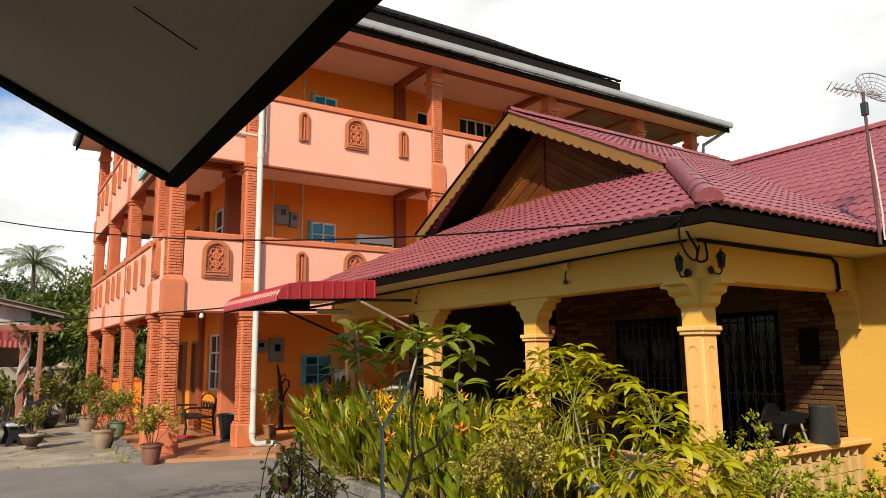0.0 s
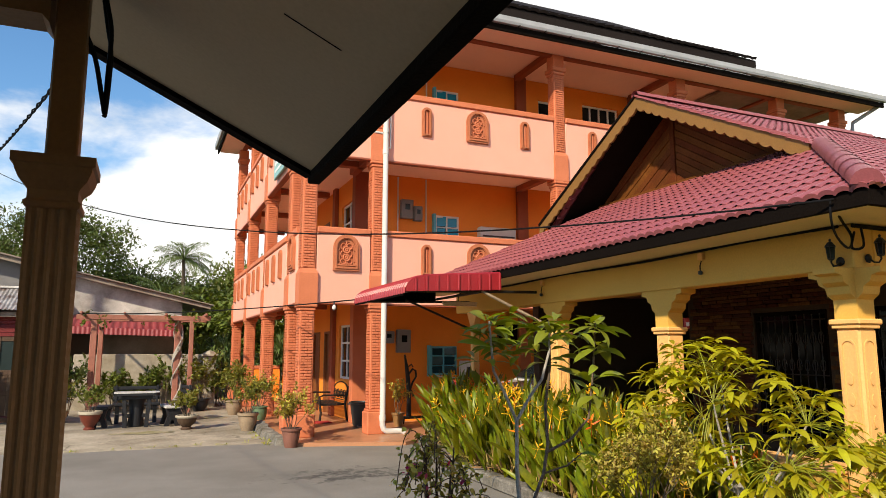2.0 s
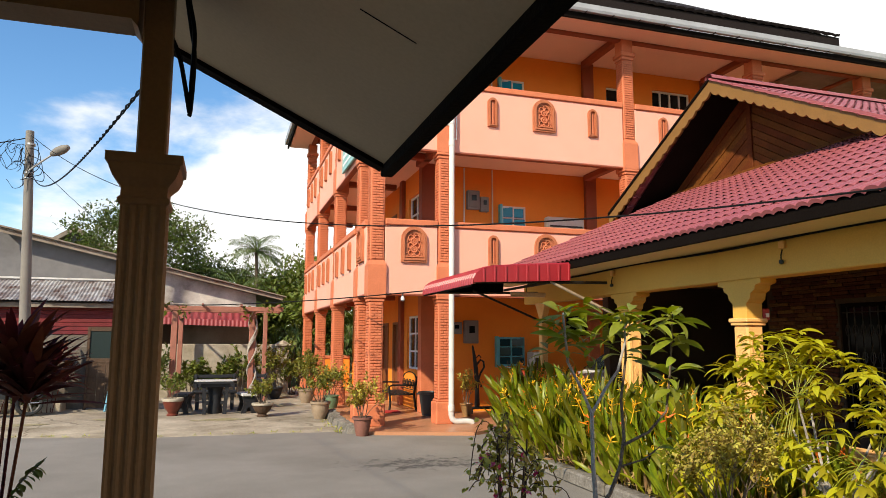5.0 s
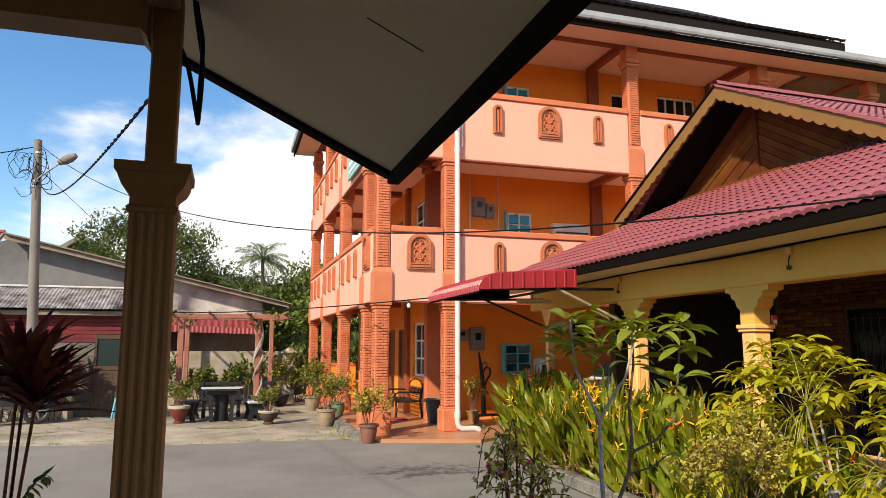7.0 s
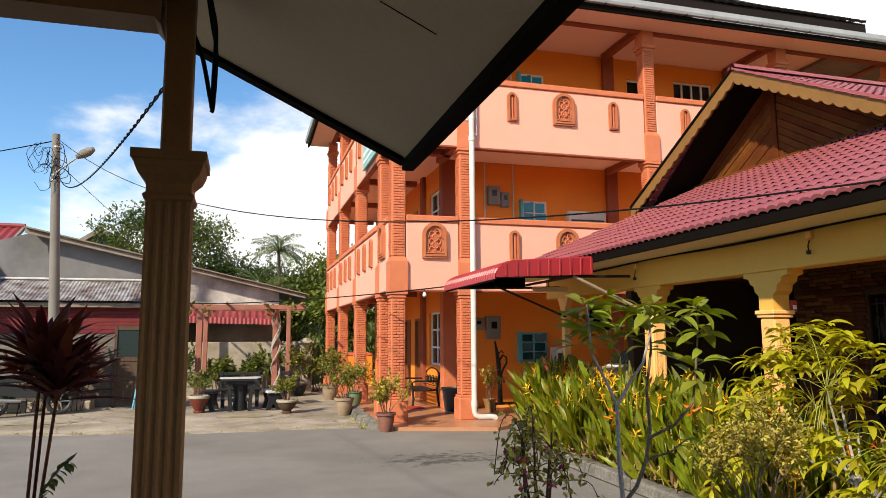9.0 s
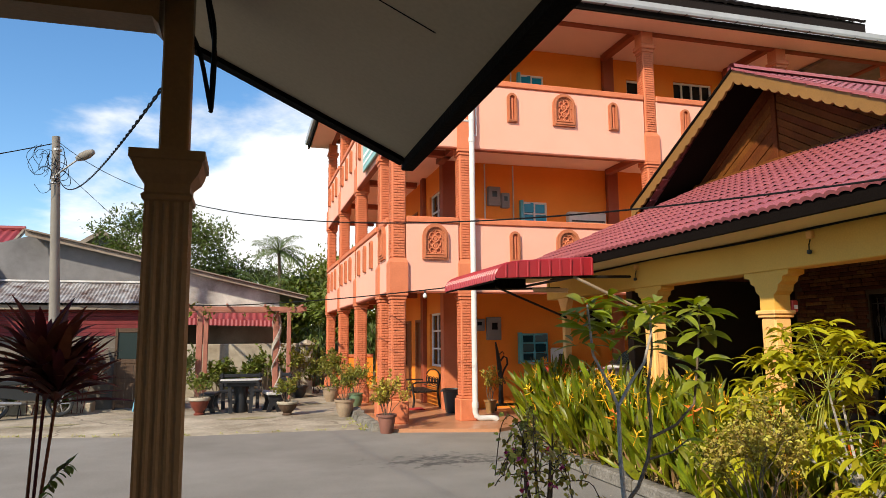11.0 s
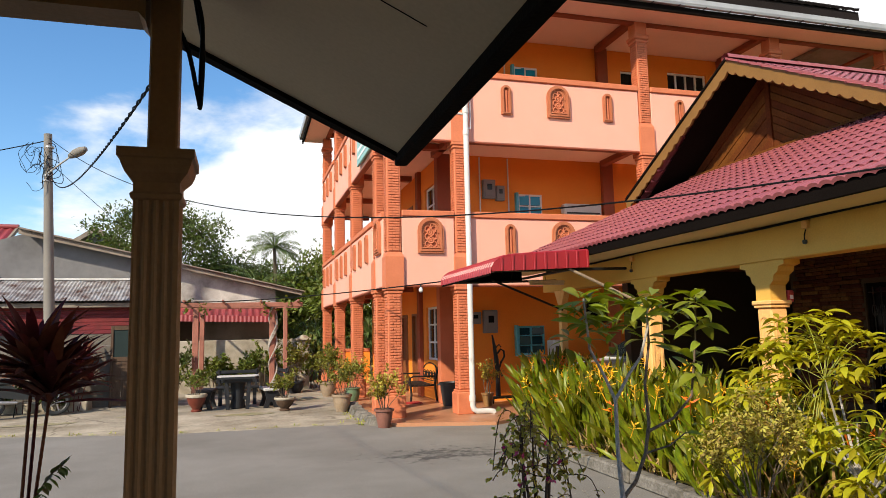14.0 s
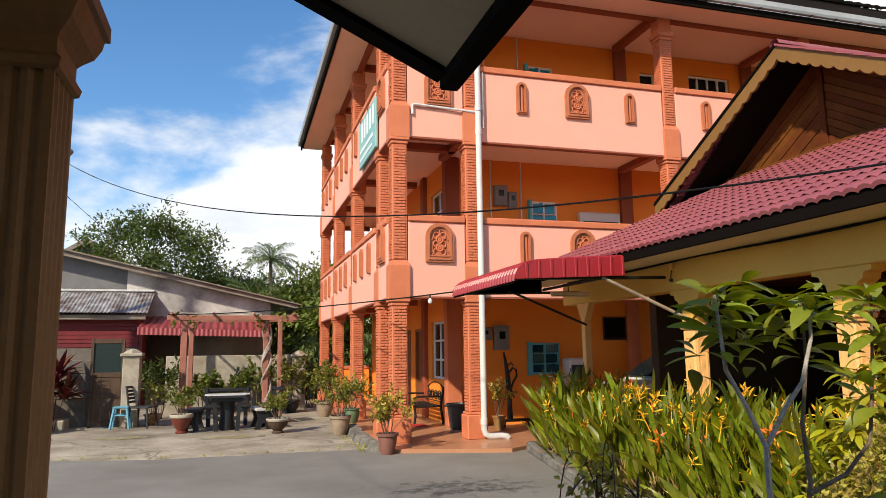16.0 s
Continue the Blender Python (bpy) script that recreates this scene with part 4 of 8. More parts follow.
for y in SIDE_POSTS:
    boxpart("roof_beam", 2.73, WX - 0.11, y - 0.08, y + 0.08, 8.16, 8.297, M["rust"], bld, "red-brown beam under the soffit")


def gutter(a, b, parent):
    """A half-round gutter with a lip from a to b."""
    mb = MB()
    a, b = Vector(a), Vector(b)
    d = (b - a).normalized()
    s = d.cross(Vector((0, 0, 1)))
    prof = [(0.0, 0.0), (-0.01, 0.13), (-0.03, 0.14), (-0.03, 0.0), (0.02, -0.05), (0.10, -0.05), (0.12, 0.0), (0.12, 0.10), (0.10, 0.10), (0.10, 0.01), (0.02, -0.03)]
    n = len(prof)
    mb.v = [p + s * -u + Vector((0, 0, w)) for p in (a, b) for u, w in prof]
    mb.f = [(i, (i + 1) % n, n + (i + 1) % n, n + i) for i in range(n)] + [tuple(range(n)), tuple(range(n, 2 * n))]
    part("gutter", mb, M["gutter"], parent, "pale grey rain gutter")


gutter((17.9, EY, 8.20), (EX, EY, 8.20), bld)
gutter((EX, EY + 0.02, 8.20), (EX, EB, 8.20), bld)
boxpart("fascia", EX + 0.0, 17.85, EY - 0.02, EY + 0.03, 8.02, 8.145, M["darkwood"], bld, "dark fascia board", 0.0)
boxpart("fascia", EX - 0.02, EX + 0.03, EY + 0.031, EB, 8.02, 8.145, M["darkwood"], bld, "dark fascia board", 0.0)
for x in np.arange(2.3, 17.8, 0.62):
    boxpart("gutter_bracket", x - 0.015, x + 0.015, EY - 0.125, EY + 0.03, 8.146, 8.150, M["blackmetal"], bld, "dark gutter strap", 0)


def tiled_slope(o, u, w, length, height, ua, ub, parent, material, wave=0.19, course=0.3, hump=0.032, lip=0.03, name="tile_course", sub=6, single=0, hollow=False):
    """Courses of pressed roof tile on a slope: o is the eave's start, u runs along it, w up the slope; ua(s), ub(s) are its ends at s metres up."""
    o, u, w = Vector(o), Vector(u).normalized(), Vector(w).normalized()
    nrm = u.cross(w).normalized()
    if nrm.z < 0:
        nrm = -nrm
    rows = max(1, math.ceil(height / course - 1e-6))
    cols = int(length / (wave / sub))
    prof = [hump * (abs(math.sin(math.pi * (k % sub) / sub)) ** 0.7) for k in range(cols + 1)]
    basis = Matrix((u, w, nrm)).transposed().to_4x4()
    tile_me = None
    gap = (sub // 2 - 1, sub // 2) if sub < 8 else (3, 4)
    for r in range(rows):
        s0, s1 = r * course, min(height, (r + 1) * course + 0.03)
        skip = set()
        if r < single:
            if r < 2:
                mb = MB()
                for s, lift in ((0, -lip * 0.9), (0, lip), (0.05 * course, lip), (course + 0.03, 0.004)):
                    mb.v += [(k * wave / sub, s, prof[k] + lift) for k in range(sub + 1)]
                for j in range(3):
                    mb.f += [(j * (sub + 1) + k, j * (sub + 1) + k + 1, (j + 1) * (sub + 1) + k + 1, (j + 1) * (sub + 1) + k) for k in range(sub) if j or r == 0 or not hollow or k not in gap]
                tile_me = mb.mesh("roof_tile", material, "angle", False)
            for q in range(int(length / wave)):
                if q * wave >= max(ua(s0), ua(s1)) and (q + 1) * wave <= min(ub(s0), ub(s1)):
                    share("roof_tile", tile_me, parent, Matrix.Translation(o + u * (q * wave) + w * s0) @ basis)
                    skip |= set(range(q * sub, (q + 1) * sub))
        mb = MB()
        for s, lift in ((s0, -lip * 0.9), (s0, lip), (s0 + 0.05 * course, lip * 1.0), (s1, 0.004)):
            a, b = ua(s), ub(s)
            for k in range(cols + 1):
                t = min(max(k * wave / sub, a), b)
                mb.v.append(o + u * t + w * s + nrm * (prof[k] + lift))
        n = cols + 1
        for j in range(3):
            for k in range(cols):
                t0, t1 = k * wave / sub, (k + 1) * wave / sub
                lo, hi = min(ua(s0), ua(s1)), max(ub(s0), ub(s1))
                # the front of each hump stands open
                if t1 < lo or t0 > hi or k in skip or (j == 0 and r and hollow and k % sub in gap):
                    continue
                mb.f.append((j * n + k, j * n + k + 1, (j + 1) * n + k + 1, (j + 1) * n + k))
        if mb.f:
            part(name, mb, material, parent, "", "angle", False)


# dark main roof: a steep hip, its near slope cut off before the east end
mb = MB()
mb.add([(EX + 0.05, EY + 0.02, 8.28), (13.3, EY + 0.02, 8.28), (13.3, 18.4, 11.9), (7.6, 18.4, 11.9), (EX + 0.05, EB, 8.28), (13.3, EB, 8.28),
        (EX + 0.05, EY + 0.02, 8.58), (13.3, EY + 0.02, 8.58), (13.3, 18.4, 12.2), (7.6, 18.4, 12.2), (EX + 0.05, EB, 8.58), (13.3, EB, 8.58)],
       [(0, 1, 2, 3), (0, 3, 4), (3, 2, 5, 4), (7, 6, 9, 8), (6, 10, 9), (9, 10, 11, 8), (0, 6, 7, 1), (0, 4, 10, 6), (1, 7, 8, 2), (2, 8, 11, 5), (4, 5, 11, 10)])
roof = part("roof", mb, M["darktile"], bld, "dark brown tiled roof")
sl = Vector((0, 18.4 - EY, 3.46))
tiled_slope((EX + 0.05, EY - 0.02, 8.59), (1, 0, 0), sl, 11.4, 1.6, lambda s: s * 0.86, lambda s: 11.4, roof, M["darktile"], 0.24, 0.33, 0.03, 0.03)
mb = MB()
mb.box(13.31, 17.85, EY + 0.13, EB, 8.20, 8.28)
part("flat_roof", mb, M["paleroof"], bld, "flat grey roof edge")

# the white downpipe with its elbow, the branch pipe, and the east-end pipe
pipe = new("downpipe")
pipe.parent = bld
mb = MB()
mb.tube([(4.02, F - 0.09, 8.25), (4.02, F - 0.09, 0.22), (4.04, F - 0.10, 0.15), (4.10, F - 0.11, 0.11), (4.32, F - 0.14, 0.11), (4.4, F - 0.15, 0.10), (4.42, F - 0.15, 0.07)], 0.053, 14)
part("pipe", mb, M["white"], pipe, "white plastic downpipe", "angle")
for z in (0.3, 2.55, 5.32, 5.75):
    mb = MB()
    mb.tube([(4.02, F - 0.09, z), (4.02, F - 0.09, z + 0.10)], 0.062, 14)
    part("collar", mb, M["white"], pipe, "", "angle")
mb = MB()
mb.tube([(2.83, F - 0.03, 5.78), (2.86, F - 0.04, 5.80), (3.4, F - 0.04, 5.775), (4.08, F - 0.06, 5.74)], 0.022, 8)
mb.tube([(2.83, F - 0.03, 5.62), (2.83, F - 0.03, 5.79)], 0.022, 8)
mb.tube([(4.125, F - 0.06, 6.5), (4.125, F - 0.06, 5.45)], 0.014, 8)
mb.tube([(4.02, F - 0.09, 5.45), (4.125, F - 0.06, 5.47)], 0.014, 8)
part("branch_pipe", mb, M["white"], pipe, "thin white branch pipe", "angle")
mb = MB()
mb.tube([(17.85, EY, 8.22), (17.8, EY + 0.05, 8.1), (17.4, F - 0.1, 7.72), (17.36, F - 0.1, 7.5), (17.36, F - 0.1, 0.1)], 0.05, 10)
part("downpipe", mb, M["gutter"], bld, "grey downpipe at the far end", "angle")
# round ceiling lamps under the balconies and the conduits on the wall
for z in (2.43 + LIFT, 5.22 + LIFT):
    mb = MB()
    mb.lathe([(0.0, -0.035), (0.07, -0.03), (0.09, 0.0), (0.09, 0.01)], (6.1, 14.2, z - 0.012), 14)
    part("ceiling_lamp", mb, M["soffit"], bld, "small round ceiling lamp", "angle")
for x, lo, hi in ((5.68, 2.83, 5.45), (5.68, 5.62, 8.28), (5.0, 2.83, 5.45), (4.9, 5.62, 8.28)):
    mb = MB()
    mb.tube([(x, WY - 0.02, lo), (x, WY - 0.02, hi)], 0.016, 6)
    part("conduit", mb, M["white"], bld, "thin pale conduit on the wall", "angle")

# ---- yellow bungalow ----
CX, CY = 5.10, 4.74            # corner of the veranda, at the column lines
EAVE_X, EAVE_Y, EAVE_Z = 4.33, 4.0, 2.66
NORTH = 12.75
hs = thing("bungalow", (0, 0, 0), "yellow single-storey bungalow with a maroon tiled roof and a columned veranda", "house")
VF = 0.16                      # veranda floor
boxpart("veranda_floor", CX - 0.1, 11.0, CY - 0.12, NORTH - 0.5, -0.05, VF, M["terrace"], hs, "orange tiled veranda floor", 0.01)

# columns with stepped bracket capitals
def bracket(cy_sign=1):
    return [(0.0, 0.0), (0.10, 0.0), (0.10, 0.15), (0.15, 0.19), (0.165, 0.25), (0.22, 0.28), (0.235, 0.33), (0.31, 0.345), (0.31, 0.39), (0.0, 0.39)]


def column(parent, x, y, z0, zt, along="y", both=True):
    """A sandy panelled column with a moulded neck and stepped brackets under the beam."""
    c = new("column")
    c.parent = parent
    c.matrix_basis = pose(x, y, z0)
    h = zt - z0
    zn = h - 0.435
    mb = MB()
    mb.box(-0.14, 0.14, -0.14, 0.14, 0, 0.12, 0.01)
    mb.box(-0.1, 0.1, -0.1, 0.1, 0.12, zn - 0.03, 0.016)
    part("shaft", mb, M["sand"], c, "sandy shaft with carved round-headed panels")
    mb = MB()
    for s in (-1, 1):
        for ax in ("y", "x"):
            for k in range(1):
                o, i = arch(0, 0.25, 0.13, zn - 0.36), arch(0, 0.265, 0.10, zn - 0.39)
                mb.ring(o, i, ax, s * 0.1005, s * 0.109)
                z = 0.4
                while z < zn - 0.35:
                    q = [(0.025 * math.cos(a), z + 0.05 * math.sin(a)) for a in [math.tau * t / 8 for t in range(8)]]
                    mb.prism(q, ax, s * 0.1005, s * 0.108)
                    z += 0.16
    part("carving", mb, M["sand"], c)
    mb = MB()
    mb.box(-0.12, 0.12, -0.12, 0.12, zn - 0.03, zn, 0.012)
    mb.box(-0.135, 0.135, -0.135, 0.135, zn, zn + 0.045, 0.018)
    part("neck_moulding", mb, M["sand"], c)
    mb = MB()
    b = bracket()
    full = [(-u, w) for u, w in b[::-1]] + b[1:-1]
    pts = [(u, zn + 0.045 + w) for u, w in full]
    if along in ("y", "xy"):
        mb.prism(pts, "x", -0.097, 0.097)
    if along in ("x", "xy"):
        mb.prism([(u, z + 0.002) for u, z in pts], "y", -0.097, 0.097)
    part("capital", mb, M["yellow"], c, "yellow stepped bracket capital")
    return c


BB, BT = 2.21, 2.56            # beam underside, soffit
COLS = [4.74, 6.86, 9.02]
for k, y in enumerate(COLS):
    column(hs, CX, y, VF, BB, "xy" if k == 0 else "y")
boxpart("beam", CX - 0.12, CX + 0.12, CY - 0.12, NORTH - 0.6, BB, BT, M["yellow"], hs, "yellow veranda beam", 0.01)
boxpart("beam", CX + 0.121, 7.60, CY - 0.12, CY + 0.12, BB, BT, M["yellow"], hs, "yellow veranda beam", 0.01)
# half bracket and wall at the wing
mb = MB()
pts = [(7.60 - u * 0.6, 1.775 + 0.045 + w) for u, w in bracket()]
mb.prism(pts, "y", CY - 0.12, CY + 0.12)
part("capital", mb, M["yellow"], hs, "yellow half bracket against the wing")
wall_x("wing_wall", 7.60, 7.80, -3.0, CY + 0.13, VF - 0.2, BT + 0.02, [], M["yellow"], hs, "yellow wall of the projecting wing")
boxpart("wall_base", 7.55, 7.599, -3.0, CY - 0.15, 0, 0.25, M["sand"], hs)

# the stone-clad wall behind the veranda with its grilled windows
SWX = 7.62
door_holes = [(5.54, 6.40, VF, 2.08), (6.94, 8.06, VF + 0.3, 2.08)]
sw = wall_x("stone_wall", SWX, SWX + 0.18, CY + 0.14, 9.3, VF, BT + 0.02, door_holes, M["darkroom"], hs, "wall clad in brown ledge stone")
# the carport's darkness is painted into its walls
boxpart("carport_wall", SWX + 0.19, 11.0, 9.12, 9.3, VF, BT + 0.023, M["darkroom"], hs, "carport wall with the gloom in its colour")
boxpart("carport_wall", 10.8, 11.0, 9.31, NORTH - 0.5, VF, BT + 0.023, M["darkroom"], hs, "carport wall with the gloom in its colour")
boxpart("carport_wall", 6.6, 10.79, NORTH - 0.7, NORTH - 0.5, VF, BT + 0.023, M["darkroom"], hs, "carport wall with the gloom in its colour")
boxpart("inner_wall", 9.5, 9.6, CY + 0.14, 9.1, VF, BT + 0.023, M["darkroom"], hs, "inner wall with the gloom in its colour")
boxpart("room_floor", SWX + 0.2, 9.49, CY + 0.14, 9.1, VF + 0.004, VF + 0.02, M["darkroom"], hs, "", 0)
# ceiling out of view, given a dark brown to keep the veranda dim
boxpart("veranda_ceiling", CX - 0.12, 11.0, CY - 0.12, NORTH - 0.5, BT + 0.025, BT + 0.06, M["doorwood"], hs, "unseen veranda ceiling, dark to cut bounce light", 0)


def grille(y0, y1, z0, z1, x):
    w = new("window")
    w.parent = hs
    mb = MB()
    for a, b in ((y0, y0 + 0.06), (y1 - 0.06, y1), ((y0 + y1) / 2 - 0.03, (y0 + y1) / 2 + 0.03)):
        mb.box(x - 0.01, x + 0.08, a, b, z0, z1, 0.006)
    mb.box(x - 0.01, x + 0.08, y0 + 0.06, y1 - 0.06, z1 - 0.06, z1, 0.006)
    mb.box(x - 0.01, x + 0.08, y0 + 0.06, y1 - 0.06, z0, z0 + 0.06, 0.006)
    part("window_frame", mb, M["darkwood"], w, "dark window frame")
    mb = MB()
    n = int((y1 - y0) / 0.11)
    for k in range(1, n):
        y = y0 + (y1 - y0) * k / n
        mb.tube([(x - 0.03, y, z0 + 0.05), (x - 0.03, y, z1 - 0.05)], 0.008, 5)
        zc = z0 + 0.25
        while zc < z1 - 0.2:
            mb.tube([(x - 0.03, y + 0.035 * math.sin(a), zc + 0.08 * math.cos(a)) for a in [math.tau * t / 8 for t in range(9)]], 0.006, 4, False)
            zc += 0.34
    for z in (z0 + 0.12, (z0 + z1) / 2, z1 - 0.12):
        mb.tube([(x - 0.03, y0 + 0.04, z), (x - 0.03, y1 - 0.04, z)], 0.009, 5)
    part("grille", mb, M["grillemetal"], w, "wrought-iron window grille")
    mb = MB()
    mb.box(x + 0.03, x + 0.036, y0 + 0.06, y1 - 0.06, z0 + 0.06, z1 - 0.06)
    part("pane", mb, M["darkpane"], w)


for a, b, lo, hi in door_holes:
    grille(a, b, lo, hi, SWX + 0.04)
mb = MB()
mb.box(SWX - 0.06, SWX - 0.001, 5.08, 5.3, 1.45, 1.85, 0.01)
part("meter_box", mb, M["darkwood"], hs, "dark meter box on the stone wall")

# low wall between the columns, with coping and precast balusters on the south side
mb = MB()
mb.box(CX - 0.06, CX + 0.06, CY + 0.18, 6.68, VF, 0.60, 0.01)
part("low_wall", mb, M["yellow"], hs, "low yellow veranda wall")
boxpart("coping", CX - 0.12, CX + 0.12, CY + 0.18, 6.68, 0.602, 0.68, M["sand"], hs, "sandy coping", 0.015)
boxpart("coping", CX + 0.18, 7.59, CY - 0.11, CY + 0.11, 0.665, 0.72, M["sand"], hs, "sandy coping", 0.015)
boxpart("plinth_wall", CX + 0.18, 7.59, CY - 0.10, CY + 0.10, VF, 0.22, M["yellow"], hs)
mb = MB()
mb.prism([(-0.074, -0.075), (0.066, -0.05), (0.074, 0.05), (-0.074, 0.06)], "z", 0, 0.20)
mb.prism([(-0.078, -0.082), (0.070, -0.055), (0.078, 0.05), (-0.078, 0.06)], "z", 0.208, 0.335)
mb.prism([(-0.074, -0.07), (0.02, 0.02), (0.066, 0.03), (0.066, 0.05), (-0.074, 0.06)], "z", 0.345, 0.443)
BAL = mb.mesh("baluster", M["balust"])
for k in range(13):
    share("baluster", BAL, hs, pose(CX + 0.30 + 0.17 * k, CY, 0.222))

# soffit, fascia
mb = MB()
mb.box(EAVE_X + 0.06, CX - 0.13, EAVE_Y + 0.06, NORTH, BT, BT + 0.03)
mb.box(CX - 0.129, 6.9, EAVE_Y + 0.06, CY - 0.13, BT, BT + 0.03)
mb.box(6.901, 7.60, -3.0, CY - 0.13, BT, BT + 0.03)
part("soffit", mb, M["cream"], hs, "cream boarded soffit")
FB = 2.545
boxpart("fascia", EAVE_X + 0.02, EAVE_X + 0.06, EAVE_Y + 0.02, NORTH, FB, 2.66, M["darkwood"], hs, "dark fascia board", 0.004)
boxpart("fascia", EAVE_X + 0.061, 6.88, EAVE_Y + 0.02, EAVE_Y + 0.06, FB, 2.66, M["darkwood"], hs, "dark fascia board", 0.004)
boxpart("fascia", 6.86, 6.90, -3.0, EAVE_Y + 0.019, FB, 2.66, M["darkwood"], hs, "dark fascia board", 0.004)

# roof slopes
MW, MS = 0.49, 0.535
rw = new("west_slope")
rw.parent = hs
RIDGE_Y, RIDGE_Z = 8.81, 5.28
kw = math.sqrt(1 + MW * MW)
ks = math.sqrt(1 + MS * MS)
LEN = NORTH - EAVE_Y
# west skirt: eave along y at x = EAVE_X, climbing east; cut by the hips at both ends
tiled_slope((EAVE_X, EAVE_Y, EAVE_Z), (0, 1, 0), (1, 0, MW), LEN, 3.0,
            lambda s: s / kw * MW / MS, lambda s: LEN - s / kw * MW / MS, rw, M["tile"], 0.125, 0.235, 0.024, 0.019, sub=8, single=4, hollow=True)
# south slope: eave along x, climbing north to the ridge; ends at the valley in the east
rs = new("south_slope")
rs.parent = hs
HS = (RIDGE_Y - EAVE_Y) * ks
VAL = 2.72
tiled_slope((EAVE_X, EAVE_Y, EAVE_Z + 0.01), (1, 0, 0), (0, 1, MS), 11.0, HS,
            lambda s: min(s / ks * MS / MW, 2.02), lambda s: VAL + s / ks * 1.0, rs, M["tile"], 0.125, 0.235, 0.024, 0.014, sub=8, single=9, hollow=True)
# wing: its west slope, whose ridge runs south
rv = new("wing_slope")
rv.parent = hs
WE = 6.86
WH = 4.35
tiled_slope((WE, -3.2, EAVE_Z + 0.01), (0, 1, 0), (1, 0, 0.56), 11.5, WH,
            lambda s: 0.0, lambda s: 7.37 + s / 1.146 * 1.0, rv, M["tile"], 0.125, 0.235, 0.024, 0.015, sub=8, hollow=True)
# backing under the tiles, so that no light comes through
mb = MB()
z = EAVE_Z - 0.03
def wz(x):
    return z + MW * (x - EAVE_X)
def sz(y):
    return z + MS * (y - EAVE_Y)
hx = 2.02
mb = MB()
mb.add([(EAVE_X + 0.03, EAVE_Y + 0.03, z), (EAVE_X + 0.03, NORTH, z), (EAVE_X + 2.6, NORTH - 2.3, wz(EAVE_X + 2.6)), (EAVE_X + 2.6, EAVE_Y + 2.6 * MW / MS, wz(EAVE_X + 2.6))], [(0, 1, 2, 3)])
part("roof_lining", mb, M["darkwood"], hs, "", False, False)
mb = MB()
mb.add([(EAVE_X + 0.03, EAVE_Y + 0.03, z), (6.86, EAVE_Y + 0.03, z), (11.6, RIDGE_Y, sz(RIDGE_Y)), (6.45, RIDGE_Y, sz(RIDGE_Y)), (6.45, EAVE_Y + 2.0, sz(EAVE_Y + 2.0))], [(0, 1, 2, 3, 4)])
part("roof_lining", mb, M["darkwood"], hs, "", False, False)
mb = MB()
mb.add([(6.45, RIDGE_Y, sz(RIDGE_Y)), (12.5, RIDGE_Y, sz(RIDGE_Y)), (12.5, NORTH, z), (6.45, NORTH - 1.0, z + 0.6)], [(0, 1, 2, 3)])
part("roof_lining", mb, M["darkwood"], hs, "", False, False)
mb = MB()
mb.add([(WE + 0.03, -3.2, z), (WE + 0.03, EAVE_Y, z), (10.7, 8.2, z + 0.56 * 3.8), (10.7, -3.2, z + 0.56 * 3.8)], [(0, 1, 2, 3)])
part("roof_lining", mb, M["darkwood"], hs, "", False, False)

# hip and ridge caps: overlapping half-round tiles
def caps(a, b, r, parent, step=0.3, end=False):
    a, b = Vector(a), Vector(b)
    d = (b - a).normalized()
    n = max(1, round((b - a).length / step))
    side = d.cross(Vector((0, 0, 1))).normalized()
    up = side.cross(d)
    for k in range(n):
        p0, p1 = a + (b - a) * (k / n), a + (b - a) * ((k + 1.18) / n)
        mb = MB()
        m = 10
        for p, q in ((p0, r * 1.03), (p1, r * 0.96), (p1, r * 0.88), (p0, r * 0.95)):
            for t in range(m + 1):
                g = math.pi * t / m
                mb.v.append(p + side * q * math.cos(g) + up * q * math.sin(g))
        for j in range(3):
            for t in range(m):
                mb.f.append((j * (m + 1) + t, j * (m + 1) + t + 1, (j + 1) * (m + 1) + t + 1, (j + 1) * (m + 1) + t))
        if k == 0 and end:
            mb.v.append(p0.copy())
            c = len(mb.v) - 1
            mb.f += [(c, t, t + 1) for t in range(m)]
        part("ridge_cap", mb, M["tile"], parent, "", "angle")


hipw = 2.03
caps((EAVE_X + 0.02, EAVE_Y + 0.02, EAVE_Z + 0.03), (EAVE_X + hipw, EAVE_Y + hipw * MW / MS, EAVE_Z + 0.04 + MW * hipw), 0.10, hs, 0.33, True)
caps((6.36, RIDGE_Y, RIDGE_Z - 0.005), (11.4, RIDGE_Y, RIDGE_Z - 0.025), 0.075, hs)
caps((10.68, -3.2, EAVE_Z + 0.56 * 3.8), (10.68, 8.1, EAVE_Z + 0.56 * 3.8 + 0.03), 0.095, hs)
